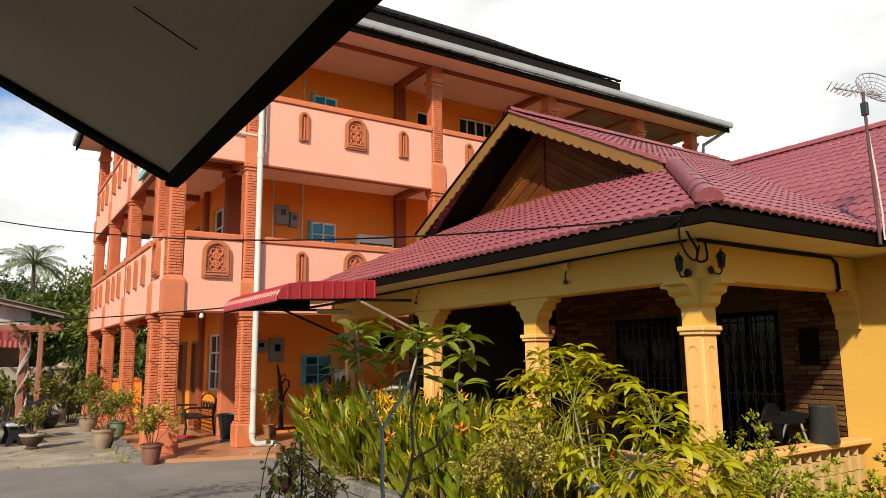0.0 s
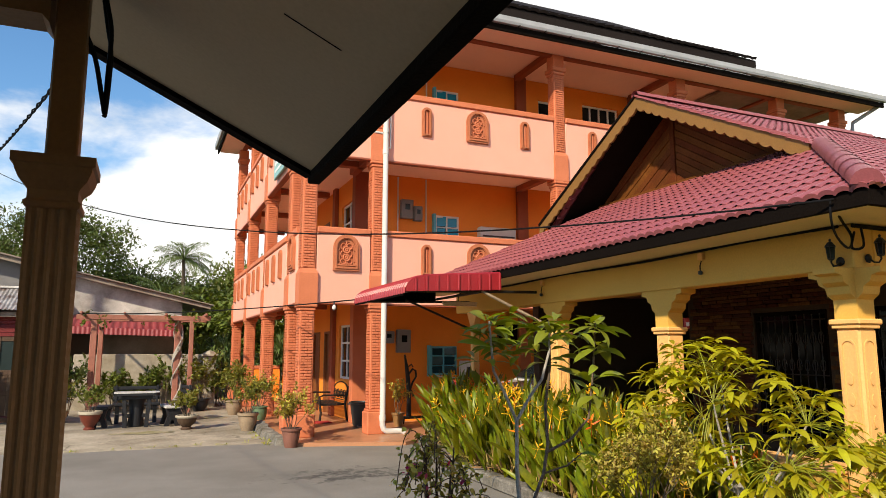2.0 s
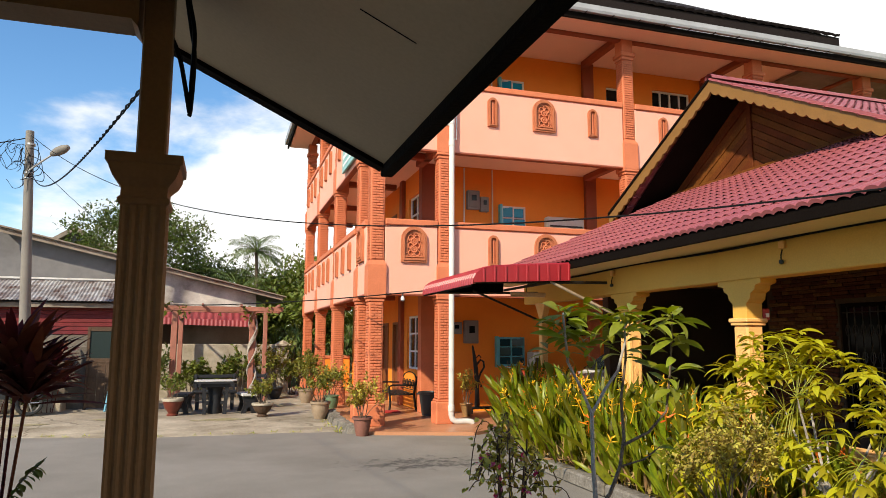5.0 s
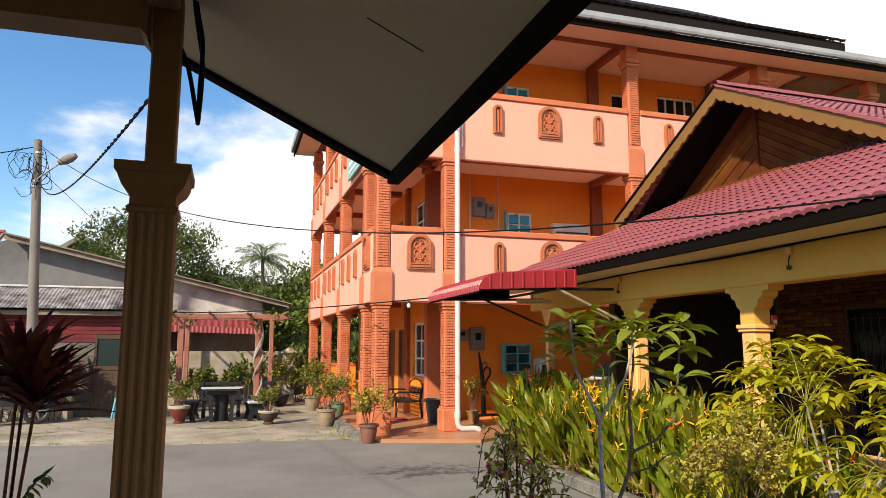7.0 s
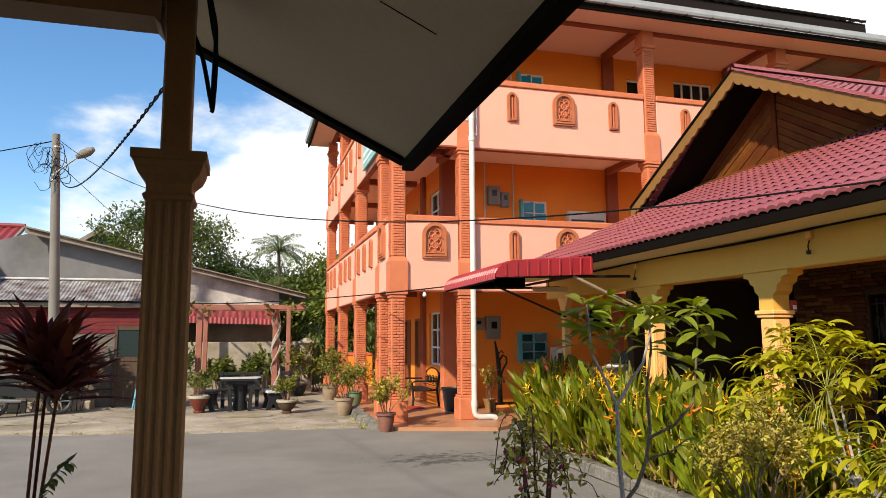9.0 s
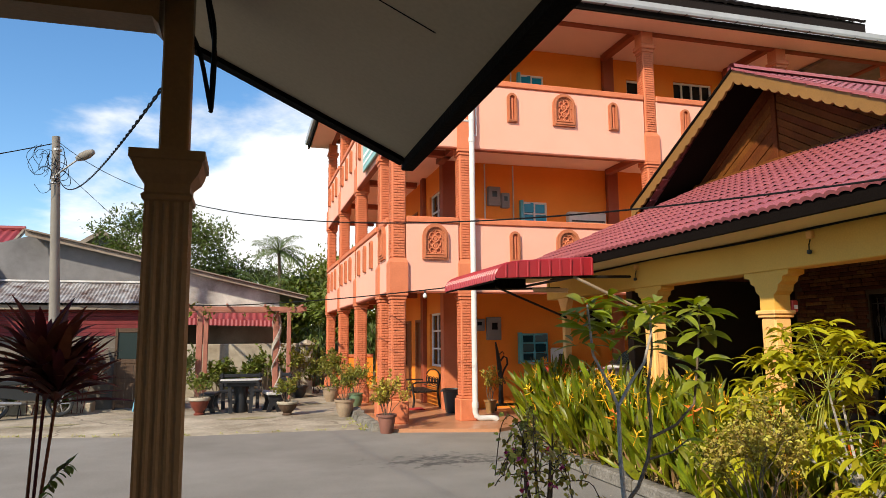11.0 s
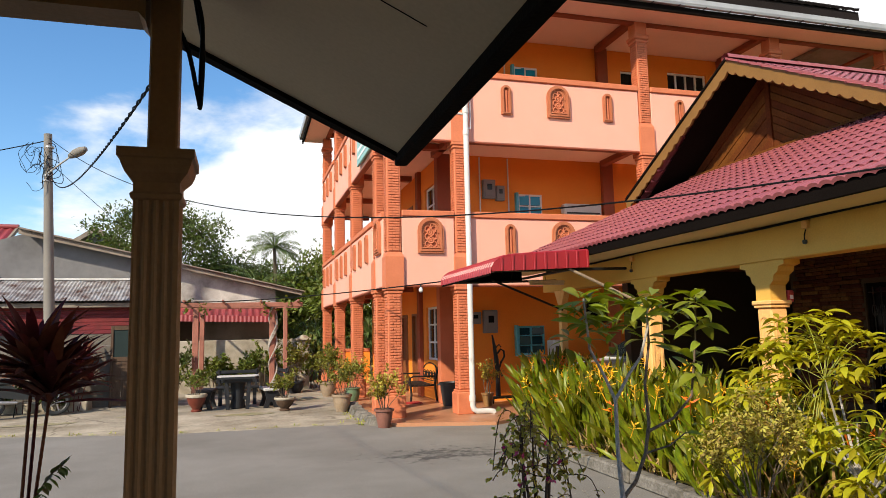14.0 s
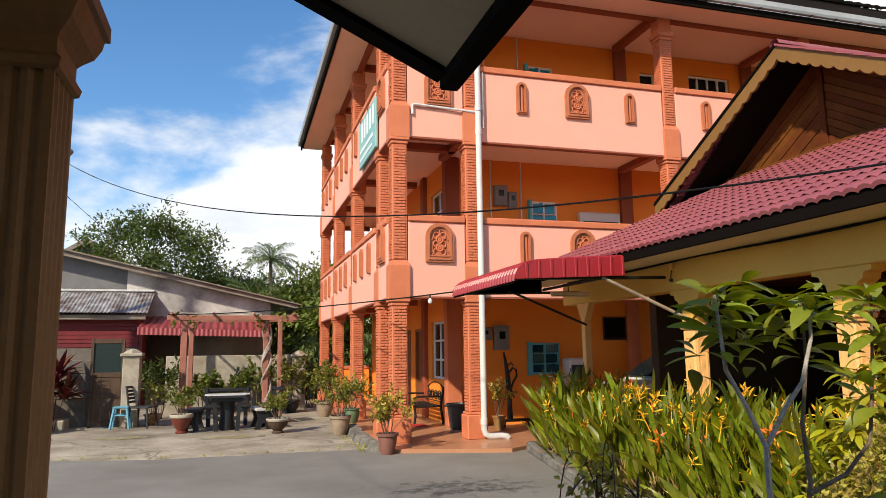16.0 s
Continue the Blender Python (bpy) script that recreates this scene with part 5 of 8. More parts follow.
# gable: north slope, soffit boards, barge boards with a scalloped edge, panelled timber tympanum
GX, TX = 6.40, 7.02
FY0, FZ = 6.03, 3.813
rn = new("north_slope")
rn.parent = hs
tiled_slope((12.5, NORTH, EAVE_Z), (-1, 0, 0), (0, -1, (RIDGE_Z - EAVE_Z) / (NORTH - RIDGE_Y)), 6.15, 4.75, lambda s: 0.0, lambda s: 5.6 if s < 1.4 else 6.12, rn, M["tile"], 0.125, 0.235, 0.020, 0.020)
for s in (-1, 1):
    yf = RIDGE_Y + s * (RIDGE_Y - FY0)
    mb = MB()
    n = 17
    top, low = [], []
    for k in range(n * 4 + 1):
        t = k / (n * 4)
        y, zz = RIDGE_Y + (yf - RIDGE_Y) * t, RIDGE_Z - 0.02 + (FZ - RIDGE_Z) * t
        top.append((y, zz))
        low.append((y, zz - 0.165 - 0.038 * abs(math.sin(math.pi * k / 4)) ** 0.7))
    mb.prism(top + low[::-1], "x", GX - 0.02, GX + 0.015)
    part("barge_board", mb, M["barge"], hs, "tan barge board with a scalloped edge")
    # deep shade under the overhang is put into the soffit's near-black
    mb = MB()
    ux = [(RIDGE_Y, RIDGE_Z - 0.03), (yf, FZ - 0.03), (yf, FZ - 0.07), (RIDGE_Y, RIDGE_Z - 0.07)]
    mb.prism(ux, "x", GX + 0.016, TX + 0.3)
    part("gable_soffit", mb, M["darkwood"], hs, "gable soffit, near-black for its shade")
    mb = MB()
    mb.prism([(RIDGE_Y, RIDGE_Z + 0.015), (yf, FZ + 0.015), (yf, FZ - 0.03), (RIDGE_Y, RIDGE_Z - 0.02)], "x", GX - 0.04, GX - 0.021)
    part("verge_trim", mb, M["darkwood"] if s > 0 else M["tile"], hs, "verge trim under the tile ends")
tym = boxpart("gable_wall", TX + 0.02, TX + 0.12, 6.2, 11.4, 3.6, 3.75, M["wood"], hs, "brown timber gable wall", 0)
mb = MB()
mb.prism([(5.9, 3.7), (11.7, 3.7), (RIDGE_Y, RIDGE_Z - 0.05)], "x", TX + 0.05, TX + 0.12)
part("gable_panel", mb, M["wood"], tym)
# diagonal boards on either side of the middle post
for s in (-1, 1):
    for k in range(26):
        c = 0.09 * k
        # each board runs up and away from the foot of the middle post
        pts = []
        y0, z0 = RIDGE_Y + s * 0.05, 3.75 + c * 1.25 - 0.6
        y1, z1 = RIDGE_Y + s * 2.8, z0 - 2.75 * 0.62
        lim = lambda y: RIDGE_Z - 0.10 - abs(y - RIDGE_Y) * 0.53
        q = []
        for t in np.linspace(0, 1, 24):
            y, zz = y0 + (y1 - y0) * t, z0 + (z1 - z0) * t
            if 3.62 < zz < lim(y) - 0.02:
                q.append((y, zz))
        if len(q) < 2:
            continue
        (ya, za), (yb, zb2) = q[0], q[-1]
        mb = MB()
        mb.prism([(ya, za), (yb, zb2), (yb, zb2 + 0.104), (ya, za + 0.104)], "x", TX + 0.012 + 0.008 * (k % 2), TX + 0.05)
        part("board", mb, M["wood"], tym)
boxpart("gable_post", TX - 0.01, TX + 0.05, RIDGE_Y - 0.045, RIDGE_Y + 0.045, 3.7, 5.1, M["wood"], tym, "", 0.005)
boxpart("flashing", TX - 0.05, TX + 0.02, 6.5, 11.1, 3.93, 4.02, M["wood"], hs, "brown board along the gable foot", 0.005)

# wall lamps at the corner column
def wall_lamp(x, y, z, rz):
    t = thing("wall_lamp", (x, y, z), "black lantern wall lamp on the yellow corner column", "lamp", "lanterns of the veranda", rz=rz)
    t.scale = (0.68, 0.68, 0.68)
    mb = MB()
    mb.lathe([(0.0, 0.0), (0.05, 0.0), (0.055, 0.015), (0.03, 0.03), (0.0, 0.035)], (0, 0, 0), 12)
    o = part("wall_plate", mb, M["blackmetal"], t, "", "angle")
    o.matrix_basis = pose(0, 0, 0, 90, 0, 0)
    mb = MB()
    mb.tube([(0, -0.02, 0), (0, -0.07, -0.05), (0, -0.13, -0.06), (0, -0.16, -0.02), (0, -0.16, 0.02)], 0.011, 7)
    part("arm", mb, M["blackmetal"], t, "", "angle")
    mb = MB()
    mb.lathe([(0.0, 0.02), (0.035, 0.03), (0.05, 0.16), (0.0, 0.165)], (0, -0.16, 0), 6)
    part("glass", mb, M["pane"], t, "smoky lantern glass")
    mb = MB()
    mb.lathe([(0.065, 0.16), (0.06, 0.175), (0.03, 0.215), (0.012, 0.225), (0.015, 0.25), (0.0, 0.262)], (0, -0.16, 0), 6)
    mb.lathe([(0.0, 0.0), (0.02, 0.005), (0.04, 0.02), (0.04, 0.03), (0.0, 0.032)], (0, -0.16, 0), 6)
    for k in range(6):
        a = math.tau * k / 6
        mb.tube([(0.036 * math.cos(a), -0.16 + 0.036 * math.sin(a), 0.03), (0.05 * math.cos(a), -0.16 + 0.05 * math.sin(a), 0.16)], 0.005, 4)
    part("cage", mb, M["blackmetal"], t, "black lantern cage")


wall_lamp(CX - 0.13, CY - 0.02, 2.27, -90)
wall_lamp(CX + 0.03, CY - 0.13, 2.29, 0)

# red awning on the house's west side: a ribbed sheet with a bull-nosed edge, closed at both ends by a ribbed valance
aw = thing("awning", (0, 0, 0), "red corrugated metal awning on a dark steel frame", "awning")
prof = [(4.31, 2.60), (3.9, 2.575), (3.5, 2.55), (3.25, 2.53), (3.12, 2.51), (3.04, 2.475), (2.985, 2.43), (2.95, 2.37), (2.94, 2.29)]
YA, YZ = 9.2, 11.5
mb = MB()
ny = 150
n = len(prof)
for k in range(ny + 1):
    y = YA + (YZ - YA) * k / ny
    h = 0.018 * (1 if k % 6 in (1, 2, 3) else 0)
    for i, (x, zz) in enumerate(prof):
        a = min(1.0, i / (n - 1) * 1.3)
        mb.v.append((x - h * a, y, zz + h * (1 - 0.7 * a)))
for k in range(ny):
    for i in range(n - 1):
        mb.f.append((k * n + i, k * n + i + 1, (k + 1) * n + i + 1, (k + 1) * n + i))
o = part("sheet", mb, M["redmetal"], aw, "red ribbed sheet with a curved edge", False, False)
sm = o.modifiers.new("thick", 'SOLIDIFY')
sm.thickness = 0.004
# extra black sheet below the red one, painted as its shaded underside
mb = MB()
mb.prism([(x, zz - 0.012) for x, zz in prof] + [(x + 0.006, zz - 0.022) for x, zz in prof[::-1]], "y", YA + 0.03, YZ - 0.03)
part("lining", mb, M["darkwood"], aw, "black sheet for the shade under the awning")


def aw_top(x):
    for (xa, za), (xb, zb3) in zip(prof, prof[1:]):
        if xb <= x <= xa:
            return zb3 + (za - zb3) * (x - xb) / max(1e-6, xa - xb)
    return prof[-1][1] if x < prof[-1][0] else prof[0][1]


# the far valance is red sheet too, coloured black for its unlit side
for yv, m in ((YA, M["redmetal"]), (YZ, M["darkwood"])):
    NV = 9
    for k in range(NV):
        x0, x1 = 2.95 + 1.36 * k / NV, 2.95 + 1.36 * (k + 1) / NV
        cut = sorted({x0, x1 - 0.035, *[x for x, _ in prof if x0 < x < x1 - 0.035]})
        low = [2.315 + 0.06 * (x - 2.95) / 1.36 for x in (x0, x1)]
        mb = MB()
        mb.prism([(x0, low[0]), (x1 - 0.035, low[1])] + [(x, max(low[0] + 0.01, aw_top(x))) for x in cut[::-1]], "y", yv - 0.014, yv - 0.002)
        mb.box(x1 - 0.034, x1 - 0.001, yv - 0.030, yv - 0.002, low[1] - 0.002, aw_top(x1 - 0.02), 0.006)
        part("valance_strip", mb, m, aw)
mb = MB()
for y in (YA + 0.06, YZ - 0.06):
    mb.tube([(4.9, y, 2.37), (3.0, y, 2.33)], 0.020, 6)
mb.tube([(4.31, YA + 0.06, 2.40), (4.31, YZ - 0.06, 2.40)], 0.02, 6)
mb.tube([(3.02, YA + 0.06, 2.33), (3.02, YZ - 0.06, 2.33)], 0.018, 6)
mb.tube([(3.75, 11.4, 2.38), (5.03, 11.5, 1.89)], 0.018, 6)
part("frame", mb, M["blackmetal"], aw, "dark steel frame")
mb = MB()
mb.tube([(4.05, YA + 0.05, 2.36), (4.99, 8.97, 1.86)], 0.02, 7)
part("stay", mb, M["palepot"], aw, "weathered tan diagonal stay", "angle")
# strip lamp hanging under it
sl2 = thing("strip_lamp", (4.55, 11.1, 2.30), "pale strip lamp under the red awning", "lamp")
mb = MB()
mb.box(-0.28, 0.33, -0.02, 0.02, 0.0, 0.05, 0.008)
part("batten", mb, M["tube_light"], sl2)
mb = MB()
mb.tube([(-0.27, 0, -0.012), (0.32, 0, -0.012)], 0.012, 8)
part("lamp_tube", mb, M["tube_light"], sl2)
mb = MB()
mb.tube([(0.0, 0, 0.05), (0.0, 0.0, 0.16)], 0.006, 5)
part("hanger", mb, M["blackmetal"], sl2)
# slim pale post and bracket beyond the awning
mb = MB()
mb.box(5.0, 5.11, 11.5, 11.61, VF, BB, 0.01)
mb.prism([(11.555 - 0.2, BB), (11.555 + 0.2, BB), (11.555 + 0.055, BB - 0.25), (11.555 - 0.055, BB - 0.25)], "x", 5.004, 5.106)
part("slim_post", mb, M["sand"], hs, "slim sandy post with a bracket")

# ---- the near porch, under which the camera stands ----
ph = thing("porch", (0, 0, 0), "porch with sloping grey ceiling, black edge boards, fluted column", "porch")
PX, PY = 0.66, 4.06
PS = 0.48
def pz(x):
    return 2.347 + PS * (PX - x)
# ridge and west slope lie out of view, shaped for the shadow they cast
RX = -1.6
LX, LZ = -5.0, 3.15             # far eave of the flatter slope, unseen and set by its shadow
mb = MB()
mb.prism([(PX - 0.06, pz(PX - 0.06)), (RX, pz(RX)), (RX, pz(RX) + 0.03), (PX - 0.06, pz(PX - 0.06) + 0.03)], "y", -3.4, PY - 0.06)
tagged(part("porch_ceiling", mb, M["ceiling"], ph, "flat grey sloping ceiling board"), "flat grey sloping ceiling board")
mb = MB()
mb.prism([(RX, pz(RX)), (LX, LZ), (LX, LZ + 0.03), (RX, pz(RX) + 0.03)], "y", -3.4, PY - 0.06)
part("porch_ceiling", mb, M["ceiling"], ph)
mb = MB()
mb.box(PX - 0.062, PX - 0.002, -3.4, PY, 2.333, 2.47, 0.006)
part("fascia", mb, M["darkwood"], ph, "black edge board")
mb = MB()
mb.prism([(PX - 0.066, pz(PX - 0.066) - 0.022), (RX, pz(RX) - 0.022), (RX, pz(RX) + 0.10), (PX - 0.066, pz(PX - 0.066) + 0.10)], "y", PY - 0.075, PY)
part("fascia", mb, M["darkwood"], ph, "black edge board")
mb = MB()
mb.prism([(RX, pz(RX) - 0.03), (LX, LZ - 0.03), (LX, LZ + 0.10), (RX, pz(RX) + 0.10)], "y", PY - 0.075, PY)
part("fascia", mb, M["darkwood"], ph, "black edge board")
mb = MB()
mb.prism([(PX + 0.02, 2.45), (RX, pz(RX) + 0.12), (LX, LZ + 0.12), (LX, LZ + 0.18), (RX, pz(RX) + 0.18), (PX + 0.02, 2.50)], "y", -3.4, PY + 0.03)
part("roof", mb, M["tile"], ph, "maroon porch roof")
# joint in the ceiling boards
mb = MB()
mb.prism([(0.44, pz(0.44) - 0.002), (0.27, pz(0.27) - 0.002), (0.27, pz(0.27) + 0.01), (0.44, pz(0.44) + 0.01)], "y", 2.867, 2.871)
part("ceiling_joint", mb, M["darkwood"], ph)
QX, QY = -0.321, 3.37
col = new("porch_column")
col.parent = ph
col.matrix_basis = pose(QX, QY, 0.0)
mb = MB()
# fluted shaft: a square with grooves
def fluted(r, k, dep):
    pts = []
    for s in range(4):
        a = Matrix.Rotation(math.pi / 2 * s, 2)
        side = []
        n = 4 * k + 2
        for i in range(n):
            u = -r + 2 * r * i / n
            g = 0.0
            ph2 = (i % 4)
            if 2 <= i <= n - 2 and ph2 in (2, 3):
                g = dep
            side.append(a @ Vector((u, -r + g)))
        pts += side
    return [(p.x, p.y) for p in pts]
mb.prism(fluted(0.067, 4, 0.006), "z", 0.5, 2.01)
part("shaft", mb, M["porchcol"], col, "brown fluted shaft")
mb = MB()
mb.box(-0.13, 0.13, -0.13, 0.13, 0, 0.5, 0.01)
part("base", mb, M["porchcol"], col)
cap_prof = [(0.067, 2.000), (0.074, 2.005), (0.077, 2.018), (0.068, 2.028), (0.068, 2.056), (0.075, 2.066), (0.091, 2.084), (0.101, 2.108), (0.104, 2.124), (0.112, 2.128), (0.112, 2.156), (0.0, 2.156)]
mb = MB()
for i in range(len(cap_prof)):
    r, zc = cap_prof[i]
    mb.v += [(-r, -r, zc), (r, -r, zc), (r, r, zc), (-r, r, zc)]
for i in range(len(cap_prof) - 1):
    for s in range(4):
        mb.f.append((4 * i + s, 4 * i + (s + 1) % 4, 4 * i + 4 + (s + 1) % 4, 4 * i + 4 + s))
part("capital", mb, M["porchcol"], col, "moulded capital")
mb = MB()
mb.box(-0.035, 0.055, -0.047, 0.047, 2.12, 2.76, 0.006)
part("upper_post", mb, M["porchcol"], col)
mb = MB()
mb.prism([(-3.4, 2.605), (QX - 0.07, 2.605), (QX - 0.048, 2.58), (QX - 0.048, 2.80), (-3.4, 2.80)], "y", QY - 0.07, QY + 0.07)
part("porch_beam", mb, M["porchcol"], ph, "brown beam on the column")
mb = MB()
mb.box(QX - 0.05, QX + 0.05, -3.4, QY - 0.071, 2.68, 2.80, 0.006)
part("porch_beam", mb, M["porchcol"], ph, "brown beam on the column")
boxpart("porch_floor", -6.0, 0.95, -3.4, 2.5, -0.04, 0.012, M["concrete"], ph, "plain concrete floor", 0)
# unseen walls added to close the porch; the west one cuts sky light
boxpart("porch_wall", -5.2, -5.0, -3.39, 1.2, -0.04, 3.14, M["yellow"], ph, "unseen plain yellow wall closing the porch", 0)
boxpart("porch_wall", -6.0, 0.9, -3.6, -3.4, -0.04, 3.9, M["yellow"], ph, "unseen plain yellow wall closing the porch", 0)
# black cable looped beside the column
cb = thing("cable_loop", (QX + 0.105, QY + 0.02, 2.75), "black cables hanging in a loop beside the porch column", "cable")
mb = MB()
mb.tube(smooth([(-0.03, 0, 0.15), (-0.01, 0.02, 0.0), (0.012, 0.03, -0.12), (0.01, 0.03, -0.30), (0.01, 0.03, -0.40), (0.0, 0.03, -0.36), (-0.03, 0.02, -0.22), (-0.065, 0.0, -0.14)]), 0.008, 7)
part("cable", mb, M["cable"], cb, "", "angle")
mb = MB()
mb.tube(smooth([(-0.03, 0.01, 0.14), (-0.02, 0.02, 0.02), (0.0, 0.04, -0.10), (0.016, 0.04, -0.2), (0.012, 0.04, -0.38), (0.006, 0.04, -0.41)]), 0.007, 7)
part("cable", mb, M["cable"], cb, "", "angle")

# ---- plants: builders ----
rng = random.Random(11)


def rvec(spread=1.0):
    while True:
        v = Vector((rng.uniform(-1, 1), rng.uniform(-1, 1), rng.uniform(-1, 1)))
        if 0.05 < v.length < 1:
            return v.normalized() * spread


def branchy(mb, base, way, length, r, depth, tips, spread=0.6, n=5, kids=3, up=0.15):
    """A limb that bends and splits; tips collects (place, direction) of the twigs."""
    p, d = Vector(base), Vector(way).normalized()
    pts, rs = [p.copy()], [r]
    for k in range(n):
        d = (d + rvec(0.16) + Vector((0, 0, up * 0.2))).normalized()
        p = p + d * (length / n)
        pts.append(p.copy())
        rs.append(r * (1 - 0.55 * (k + 1) / n))
        if depth == 0 and k >= 1:
            tips.append((p.copy(), d.copy()))
    mb.tube(pts, rs, 6 if r < 0.05 else 9, False)
    if depth > 0:
        for k in range(kids):
            q = rng.randint(n // 2, n)
            nd = (d + rvec(spread) + Vector((0, 0, up))).normalized()
            branchy(mb, pts[q], nd, length * rng.uniform(0.5, 0.75), rs[q] * 0.75, depth - 1, tips, spread, n, kids, up)
        tips.append((p.copy(), d.copy()))


def leafy(mb, tips, per, length, width, scatter, droop=0.3, seg=2, jitter=0.9, upward=0.2, fold=0.15):
    for p, d in tips:
        for k in range(per):
            w = (d * 0.5 + rvec(jitter) + Vector((0, 0, upward))).normalized()
            s = rng.uniform(0.65, 1.2)
            mb.leaf(p + rvec(scatter * rng.random()), w, length * s, width * s, droop * rng.uniform(0.4, 1.5), fold, seg, 0.42, rng.uniform(-0.9, 0.9))


def pot_mesh(mb, r, h, style="round"):
    if style == "round":
        prof = [(0.0, 0.0), (r * 0.62, 0.0), (r * 0.66, 0.02), (r * 0.86, h * 0.55), (r * 0.93, h * 0.86), (r * 1.08, h * 0.88), (r * 1.1, h), (r * 0.95, h), (r * 0.88, h * 0.9), (0.0, h * 0.88)]
    elif style == "bowl":
        prof = [(0.0, 0.0), (r * 0.6, 0.0), (r * 0.62, 0.02), (r * 0.92, h * 0.42), (r * 0.95, h * 0.6), (r * 1.0, h * 0.82), (r * 1.12, h * 0.86), (r * 1.12, h), (r * 0.96, h), (r * 0.9, h * 0.88), (0.0, h * 0.86)]
    elif style == "urn":
        prof = [(0.0, 0.0), (r * 0.56, 0.0), (r * 0.58, 0.025), (r * 0.42, 0.05), (r * 0.46, h * 0.2), (r * 0.86, h * 0.48), (r * 1.0, h * 0.72), (r * 1.04, h * 0.8), (r * 0.96, h * 0.88), (0.0, h * 0.86)]
    else:
        prof = [(0.0, 0.0), (r * 0.7, 0.0), (r * 0.76, 0.02), (r * 0.98, h * 0.45), (r * 1.0, h * 0.7), (r * 0.96, h * 0.88), (r * 1.1, h * 0.91), (r * 1.12, h * 0.97), (r * 1.04, h), (r * 0.9, h * 0.97), (r * 0.86, h * 0.88), (0.0, h * 0.86)]
    mb.lathe(prof, (0, 0, 0), 28)


def potted(name, x, y, z, r, h, pot_mat, leaf_mat, label, category="potted plant", style="round", ph=0.6, pr=0.35, stems=6, per=5, ll=0.07, lw=0.035, group="", depth=1, kids=3, flowers=None, stem_mat=None, droop=0.3):
    t = thing(name, (x, y, z), label, category, group)
    if group:
        r, h = r * 0.83, h * 0.86
    mb = MB()
    pot_mesh(mb, r, h, style)
    pot = part("pot", mb, pot_mat, t, "", "angle")
    if style == "urn":
        mb = MB()
        mb.lathe([(r * 0.98, h * 0.80), (r * 1.12, h * 0.83), (r * 1.17, h * 0.93), (r * 1.12, h), (r * 1.0, h), (r * 0.95, h * 0.9)], (0, 0, 0), 28)
        part("rim", mb, M["gatepost"], pot, "pale flared rim", "angle")
    mb = MB()
    mb.lathe([(0, h * 0.885), (r * 0.5, h * 0.90), (r * 0.86, h * 0.885)], (0, 0, 0), 16)
    part("soil", mb, M["soil"], t)
    mb, tips = MB(), []
    for k in range(stems):
        a = math.tau * k / stems + rng.uniform(-0.4, 0.4)
        lean = rng.uniform(0.15, 0.6) * pr / max(ph, 0.1) * 1.5
        branchy(mb, (0.25 * r * math.cos(a), 0.25 * r * math.sin(a), h * 0.86), (lean * math.cos(a), lean * math.sin(a), 1), ph * rng.uniform(0.6, 0.85), 0.006 + 0.003 * ph, depth, tips, 0.9, 4, kids, 0.25)
    stuff(part("branchwork", mb, stem_mat or M["bark"], t, "", "angle", False))
    mb = MB()
    leafy(mb, tips, per, ll, lw, 0.05, droop)
    stuff(part("foliage", mb, leaf_mat, t, "", False, False))
    if flowers:
        mb = MB()
        for p, d in rng.sample(tips, min(len(tips), 9)):
            for k in range(4):
                mb.leaf(p + rvec(0.03), rvec(1.0), 0.045, 0.035, 0.1, 0.2, 2, 0.5)
        stuff(part("blossom", mb, flowers, t, "", False, False))
    return t


def shrub(name, x, y, z, h, r, leaf_mat, label, stems=7, per=6, ll=0.07, lw=0.035, category="shrub", group="", depth=1, kids=3, stem_mat=None, droop=0.3, seg=2):
    t = thing(name, (x, y, z), label, category, group)
    mb, tips = MB(), []
    for k in range(stems):
        a = math.tau * k / stems + rng.uniform(-0.4, 0.4)
        lean = rng.uniform(0.2, 0.9) * r / h * 1.2
        branchy(mb, (0.2 * r * math.cos(a), 0.2 * r * math.sin(a), -0.02), (lean * math.cos(a), lean * math.sin(a), 1), h * rng.uniform(0.5, 0.8), 0.007 + 0.004 * h, depth, tips, 0.8, 4, kids, 0.2)
    stuff(part("branchwork", mb, stem_mat or M["bark"], t, "", "angle", False))
    mb = MB()
    leafy(mb, tips, per, ll, lw, 0.08 * h, droop, seg)
    stuff(part("foliage", mb, leaf_mat, t, "", False, False))
    return t


